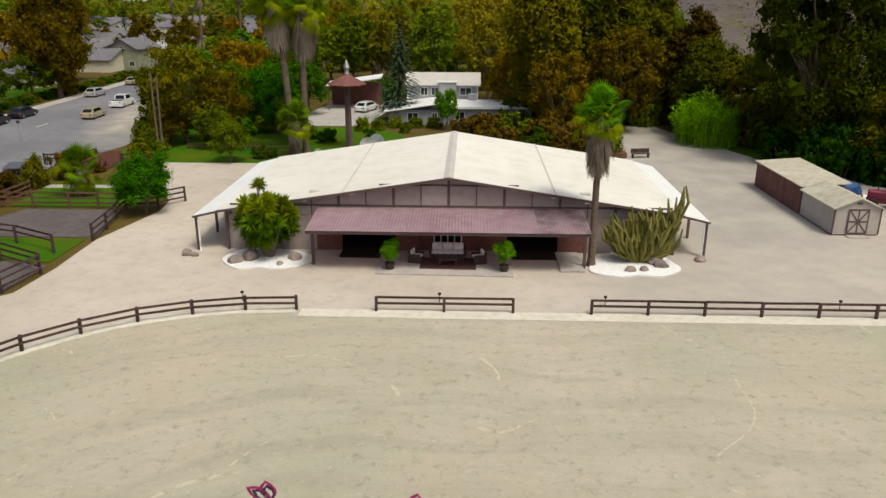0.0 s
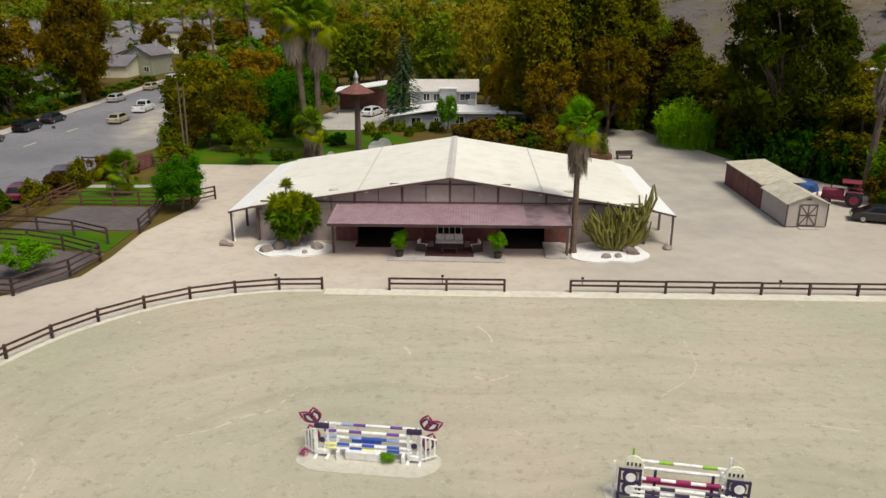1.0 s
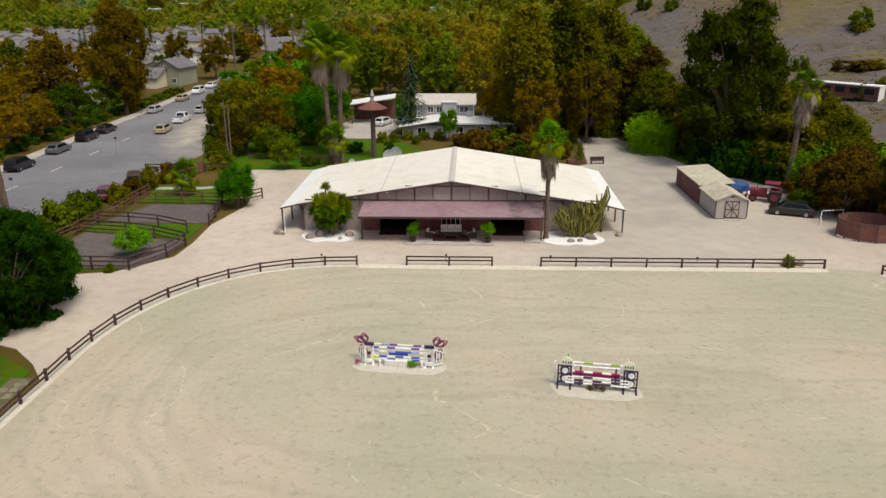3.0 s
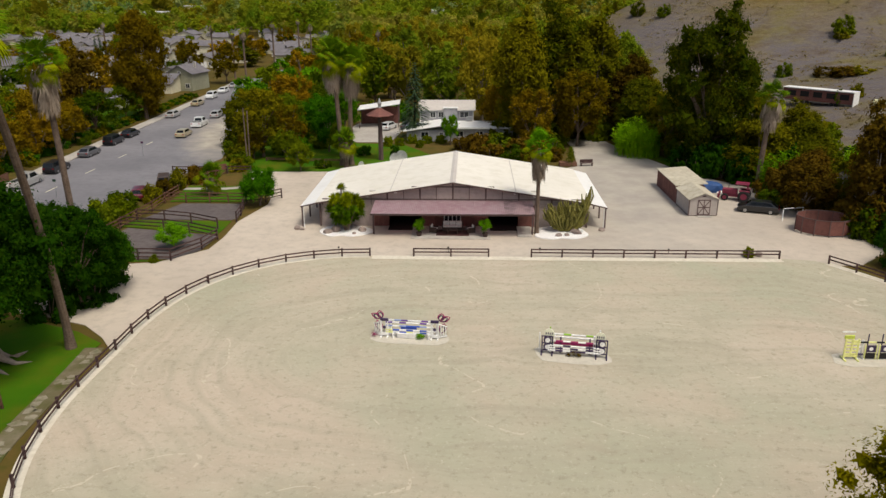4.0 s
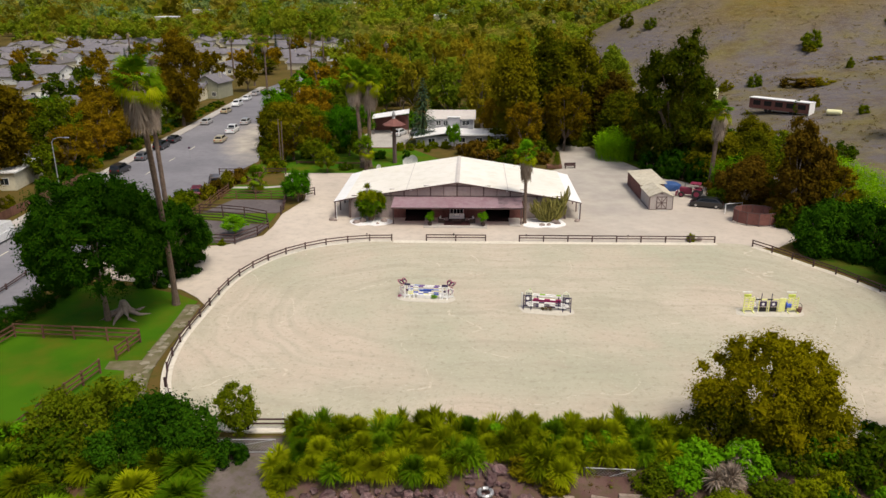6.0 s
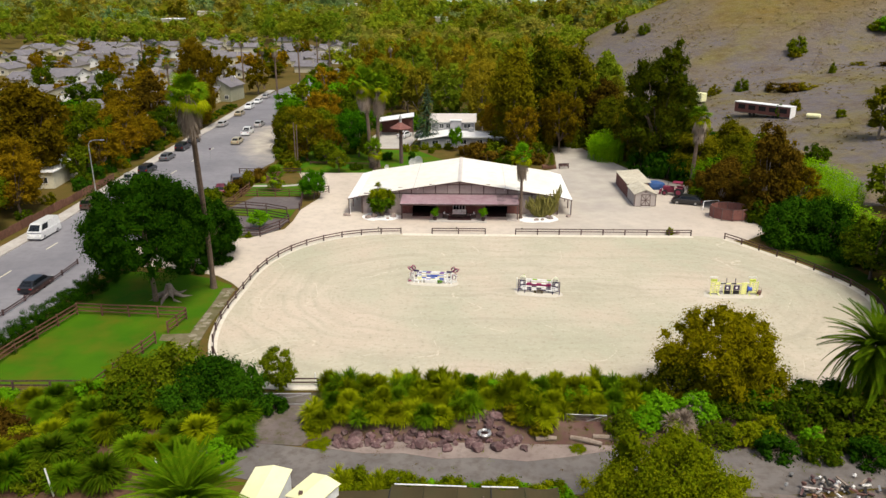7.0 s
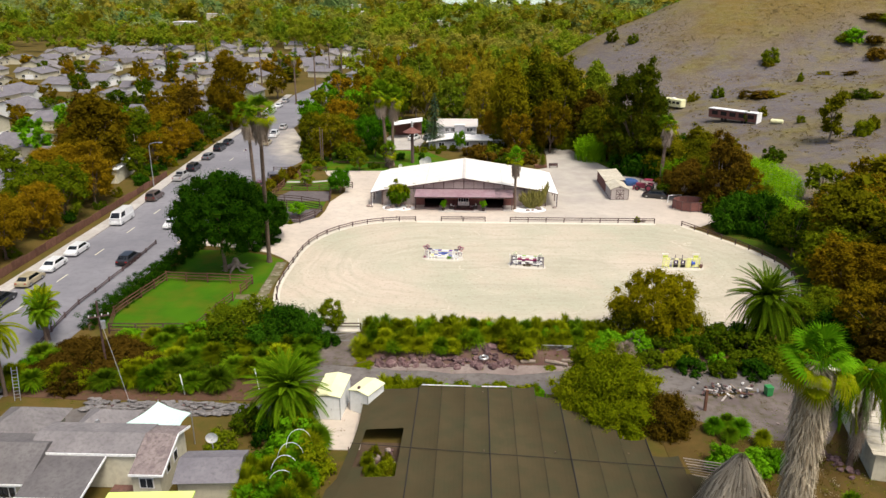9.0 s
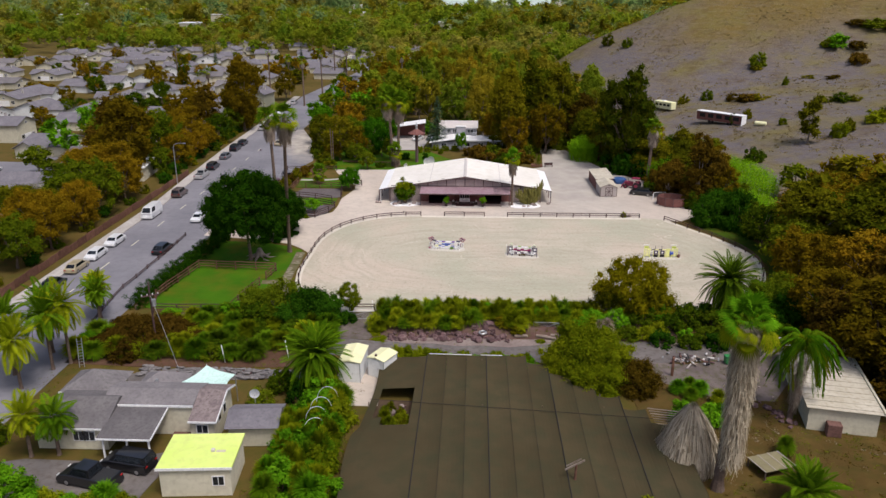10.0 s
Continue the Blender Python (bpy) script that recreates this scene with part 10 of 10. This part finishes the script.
def dry_tufts():
    rng2 = np.random.default_rng(77)
    cs, rs = [], []
    while len(cs) < 4600:
        x, y = rng2.uniform(55, 230), rng2.uniform(85, 310)
        if hill(x, y) < 0.8 or noise.noise(Vector((x * 0.05, y * 0.05, 2))) < rng2.uniform(-0.5, 0.3):
            continue
        cs.append((x, y, height(x, y)))
        rs.append(rng2.uniform(0.4, 1.0))
    tagged(new("dry_scrub", fast_quads("dry_scrub", leaf_quads(rng2, cs, rs, 6, 0.36, squash=0.25), L_SCRUB)), "low grey dry scrub on the hill", "scrub", "", "stuff")


dry_tufts()

# ---- neighbourhood across the street ----
rngh = random.Random(11)
kinds = [house_proto(11, 13, 2.7, 4.6, M_STUCCO, M_SHINGLE, "single-storey cream house with a grey shingle roof", (-102.5, 92, 0), 80, group="houses of the neighbourhood"),
         house_proto(10, 14, 2.7, 4.4, M_STUCCO, M_SHINGLE2, "single-storey cream house with a brown-grey roof", (-84, 31, 0), 8, False, group="houses of the neighbourhood"),
         house_proto(12, 12, 2.8, 4.9, M_SHEDWHITE, M_SHINGLE, "single-storey white house with a grey roof", (-97, 50, 0), -90, True, False, group="houses of the neighbourhood"),
         house_proto(9, 12, 4.9, 6.6, M_STUCCO, M_SHINGLE, "two-storey cream house with a grey roof", (-86, 128, 0), 90, True, True, wing=False, group="houses of the neighbourhood")]
house_proto(7.2, 9.0, 4.7, 6.7, surface("sage grey siding", (0.27, 0.27, 0.20), (0.32, 0.32, 0.24), (0.22, 0.215, 0.16), 0.4, 2.0, 0.85, bump=0.1), M_SHINGLE, "two-storey cream gabled house at the street's bend", (-79.0, 172, 0), -10, False, True, wing=False, group="houses of the neighbourhood")
spots = [(-85, 70), (-80, 14), (-84, 108), (-90, 148), (-92, 172), (-90, 192), (-92, 215), (-96, 238)]
for col, x0 in enumerate((-126, -148, -172, -196, -222, -248)):
    for row in range(18):
        y0 = 62 + row * 22 + (col % 2) * 8
        if x0 > -0.7 * (y0 + 96) and rngh.random() < 0.8:
            spots.append((x0 + rngh.uniform(-3, 3), y0 + rngh.uniform(-3, 3)))
for y0 in range(262, 420, 21):
    for x0 in (-100, -76, -122):
        spots.append((x0 + rngh.uniform(-4, 4) + (y0 - 262) * 0.25, y0 + rngh.uniform(-4, 4)))
for x, y in spots:
    copy_thing(rngh.choice(kinds[:3] if rngh.random() < 0.85 else kinds), pose(x, y, 0, 0, 0, rngh.choice((0, 90, 180, 270)) + rngh.uniform(-6, 6)))
for x, y, t, c in [(-112, 70, 5, "white"), (-111, 104, 0, "silver"), (-109, 57, 90, "grey"), (-113, 140, 0, "white"), (-115, 190, 0, "white"), (-116, 232, 3, "silver")]:
    car("sedan", c, x, y, t, "parked in the side street")
fence_w = thing("board_fence", "low weathered board fence behind the pavement", "fence", (-65.6, -30, 0))
for k in range(33):
    o = part("panel", boxbm(-0.03, 0.03, k * 3.0, k * 3.0 + 2.9, 0, 1.15 + 0.08 * (k % 3)), M_RAILB, fence_w)

flat = thing("flat_roof_house", "cream bungalow with a pale flat roof and skylights", "house", (-76.6, 62.2, 0), 6)
part("wall", boxbm(-3.3, 3.3, 0, 10.4, 0, 2.9), M_STUCCO, flat)
part("roof", boxbm(-3.7, 3.7, -0.4, 10.8, 2.91, 3.15), M_ROOFW, flat, "pale flat roof")
for k in range(3):
    part("skylight", boxbm(-2.0, -0.6, 1.2 + k * 3.2, 2.6 + k * 3.2, 3.152, 3.3, 0.04), M_SHEDROOF, flat)
for k in range(2):
    window(flat, -1.6 + 3.2 * k, 0.0, 1.5, 1.3, 1.0)

# street trees and garden trees
ST = "street trees"
for x, y, h, w, kd in [(-99, 97, 9, 5.0, "mid"), (-112, 99, 8, 4.6, "green"), (-93, 90, 7.5, 4.2, "green"), (-85, 84, 12, 5.6, "oak"), (-85, 122, 14, 6.6, "oak"), (-88, 143, 13, 5.6, "oak"), (-79, 106, 11, 5.2, "oak"), (-82, 55, 10, 5.0, "oak"), (-112, 150, 9, 4.5, "mid"), (-125, 200, 12, 5.6, "oak"), (-100, 68, 7, 4.0, "mid"), (-73.5, 20, 10, 4.8, "oak"),
                       (-70.5, -14, 8, 4, "oak"), (-71, -3, 9, 4.5, "mid"), (-70, 8, 8.5, 4, "mid"), (-69.5, 17, 10, 4.4, "oak"), (-74, 12, 8, 4, "oak"), (-70, 28, 9.5, 4.4, "oak"), (-71, 37, 11, 5, "mid"), (-75, 33, 9, 4, "mid"), (-70.5, 47, 10, 4.6, "oak"), (-74.5, 52, 9, 4.2, "oak"), (-78, 66, 19, 7.2, "brown_gum"), (-84.5, 73, 17.5, 6.5, "russet"), (-74, 50, 12, 6, "oak"), (-77, 24, 10, 5, "dark_gum"), (-79, 42, 10, 5, "mid"), (-74, 92, 11, 5, "oak"), (-72, 68.5, 7, 3, "mid"), (-70.5, 76, 9, 4.2, "oak"),
                       (-76, 80, 13, 5.4, "mid"), (-70.5, 86, 8, 4, "oak"), (-71, 96, 8, 4, "oak"), (-70.5, 106, 8.5, 4, "mid"), (-72, 122, 8, 4, "mid"), (-76, 113, 15, 5, "russet"), (-73, 133, 8, 3.2, "oak"), (-80, 150, 11, 4.6, "oak"), (-72, 190, 12, 5, "oak"), (-80, 96, 7, 4, "oak"), (-90, 112, 9, 4, "mid"), (-86, 88, 8, 4, "mid"),
                       (-47, 128, 9, 4, "green"), (-46, 142, 10, 4.6, "mid"), (-48, 158, 10, 4.6, "green"), (-46, 174, 11, 5, "oak"), (-49, 190, 11, 5, "mid"), (-38, 132, 9, 4.4, "mid"), (-36, 148, 11, 5, "green"), (-28, 150, 12, 5, "mid"), (-20, 156, 13, 5, "mid"), (-37, 166, 12, 5, "oak"), (-27, 170, 13, 5.5, "mid")]:
    tree(kd, x, y, h, w, group=ST)
tree("brown_gum", -69.0, 125, 23, 6.2, 0, group=ST, fine=2)
for k in range(14):
    shrub(("mid", "brown", "dark")[k % 3], -68.3 - (k % 2), -8 + k * 8.7, 1.4, 1.6 + (k % 3) * 0.4, "shrub behind the pavement", "street_shrub", group="shrubs along the pavement")
for k in range(150):
    x, y = -72 - rngh.random() * 190, 20 + rngh.random() * 330
    if x > -0.72 * (y + 98):
        tree(("oak", "mid", "oak", "dark_gum", "oak", "mid", "oak", "oak", "green")[k % 9], x, y, (rngh.uniform(6.0, 11.0) if x > -104 else rngh.uniform(3.8, 7.6)) * (1.45 if k % 4 == 3 else 1), rngh.uniform(3.2, 5.4) if x > -104 else rngh.uniform(2.2, 3.9) * (1.25 if k % 4 == 3 else 1), group="garden trees of the neighbourhood")
for k, (x, y, h) in enumerate([(-118, 210, 13), (-121, 213, 12), (-135, 300, 14), (-90, 300, 13)]):
    conifer(x, y, h, 1.6, "narrow dark cypress among the houses", k, L_FICUS, "cypress_tree")
for k, (x, y, h) in enumerate([(-96, 175, 12), (-88, 228, 15), (-140, 260, 15), (-56, 236, 15), (-30, 215, 14), (-66, 262, 16), (-74, 205, 14)]):
    fan_palm(x, y, h, "distant fan palm above the houses", 2.2, 14, 2.0, seed=50 + k)

# woods north of the property, tree by tree where they can be told apart
rngw = random.Random(3)
for k in range(150):
    y = 128 + 150 * rngw.random()
    x = -44 + rngw.random() * (100 - 0.25 * (y - 128))
    if hill(x, y) > 3 or (x < -40 and y < 200) or (x < 2 and y < 140) or x > 0.245 * (y + 4):
        continue
    # mostly the paler kinds, with haze painted into their leaves
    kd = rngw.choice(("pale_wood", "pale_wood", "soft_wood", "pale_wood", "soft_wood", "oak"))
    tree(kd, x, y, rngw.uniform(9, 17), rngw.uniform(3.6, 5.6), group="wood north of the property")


def far_wood(name, n, x_of, y0, y1, seed, hmin, hmax, wide, boughs, per, size, material):
    rng3 = np.random.default_rng(seed)
    cs, rs = [], []
    for _ in range(n):
        y = y0 + (y1 - y0) * rng3.uniform() ** 0.8
        x = x_of(y, rng3.uniform())
        if x is None or hill(x, y) > 6:
            continue
        zone = noise.noise(Vector((x * 0.011, y * 0.007, 4.2))) + 0.35 * noise.noise(Vector((x * 0.05, y * 0.03, 9.1)))
        if (zone > -0.16) + (zone > 0.0) + (zone > 0.16) != seed % 4 and rng3.uniform() < 0.85:
            continue
        h, w = rng3.uniform(hmin, hmax), wide * rng3.uniform(0.7, 1.3)
        stand = 0.95 + 1.1 * noise.noise(Vector((x * 0.017 + 7.0, y * 0.008, 1.7)))
        h, w = h * max(0.45, stand), w * (0.75 + 0.3 * stand)
        g = height(x, y)
        for _ in range(boughs):
            d = rng3.normal(size=3)
            d /= np.linalg.norm(d)
            d[2] = abs(d[2]) if rng3.uniform() < 0.6 else d[2]
            cs.append((x + d[0] * w * 0.7, y + d[1] * w * 0.7, g + h * 0.55 + d[2] * h * 0.33))
            rs.append(w * 0.42 * rng3.uniform(0.7, 1.2))
    me = fast_quads(name, leaf_quads(rng3, np.array(cs), np.array(rs), per, size, 3.2, fill=3, deep=0.6, up=3.0), material)
    return tagged(new(name, me), "distant wooded valley beyond the houses, haze in its leaf colour", "woods", "", "stuff")


def wide_x(y, u):
    x = (-0.70 + 1.32 * u) * (y + 98)
    return None if y > 1250 and -0.06 < x / (y + 98) < 0.10 else x


def wood_x(y, u):
    x = wide_x(y, u)
    return None if x is None or -270 < x < -62 - 0.0 * y and y < 420 and u < 0.9 and x > -0.66 * (y + 98) and y < 380 else x


# leaf colours here carry the valley's haze, bluest in the last belt
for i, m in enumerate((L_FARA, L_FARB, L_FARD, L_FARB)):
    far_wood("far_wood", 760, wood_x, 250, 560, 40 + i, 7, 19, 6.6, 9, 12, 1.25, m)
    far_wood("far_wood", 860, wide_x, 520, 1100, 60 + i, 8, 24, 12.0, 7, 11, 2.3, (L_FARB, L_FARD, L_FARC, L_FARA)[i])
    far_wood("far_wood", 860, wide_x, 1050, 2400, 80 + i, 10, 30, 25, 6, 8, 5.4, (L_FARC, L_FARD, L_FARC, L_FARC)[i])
for k in range(30):
    y = 520 + 1500 * (k / 30) ** 1.3
    x = (-0.55 + 0.8 * rngh.random()) * (y + 98)
    w, d, h = rngh.uniform(10, 20) * (1 + k / 25), rngh.uniform(8, 12) * (1 + k / 30), rngh.uniform(7.5, 10.5) * (1 + k / 28)
    bld = thing("far_building", "pale flat-roofed building far down the valley", "building", (x, y, 0), rngh.uniform(-15, 15), "buildings far down the valley")
    part("wall", boxbm(-w / 2, w / 2, -d / 2, d / 2, -0.1, h), M_STUCCO, bld)
    part("roof", boxbm(-w / 2 - 0.5, w / 2 + 0.5, -d / 2 - 0.5, d / 2 + 0.5, h + 0.01, h + 0.7), M_ROOFW, bld)
# haze at the valley's end, laid down as a pale teal sheet
sheet("far_haze_sheet", [(-95, 1400), (130, 1400), (260, 2600), (-150, 2600)], 1.5, surface("valley haze as pale teal ground", (0.42, 0.52, 0.46), (0.52, 0.60, 0.55), (0.33, 0.42, 0.36), 0.004, 0.02, 0.95, bump=0.0), "pale teal ground sheet standing for haze far down the valley", "field", -0.4)
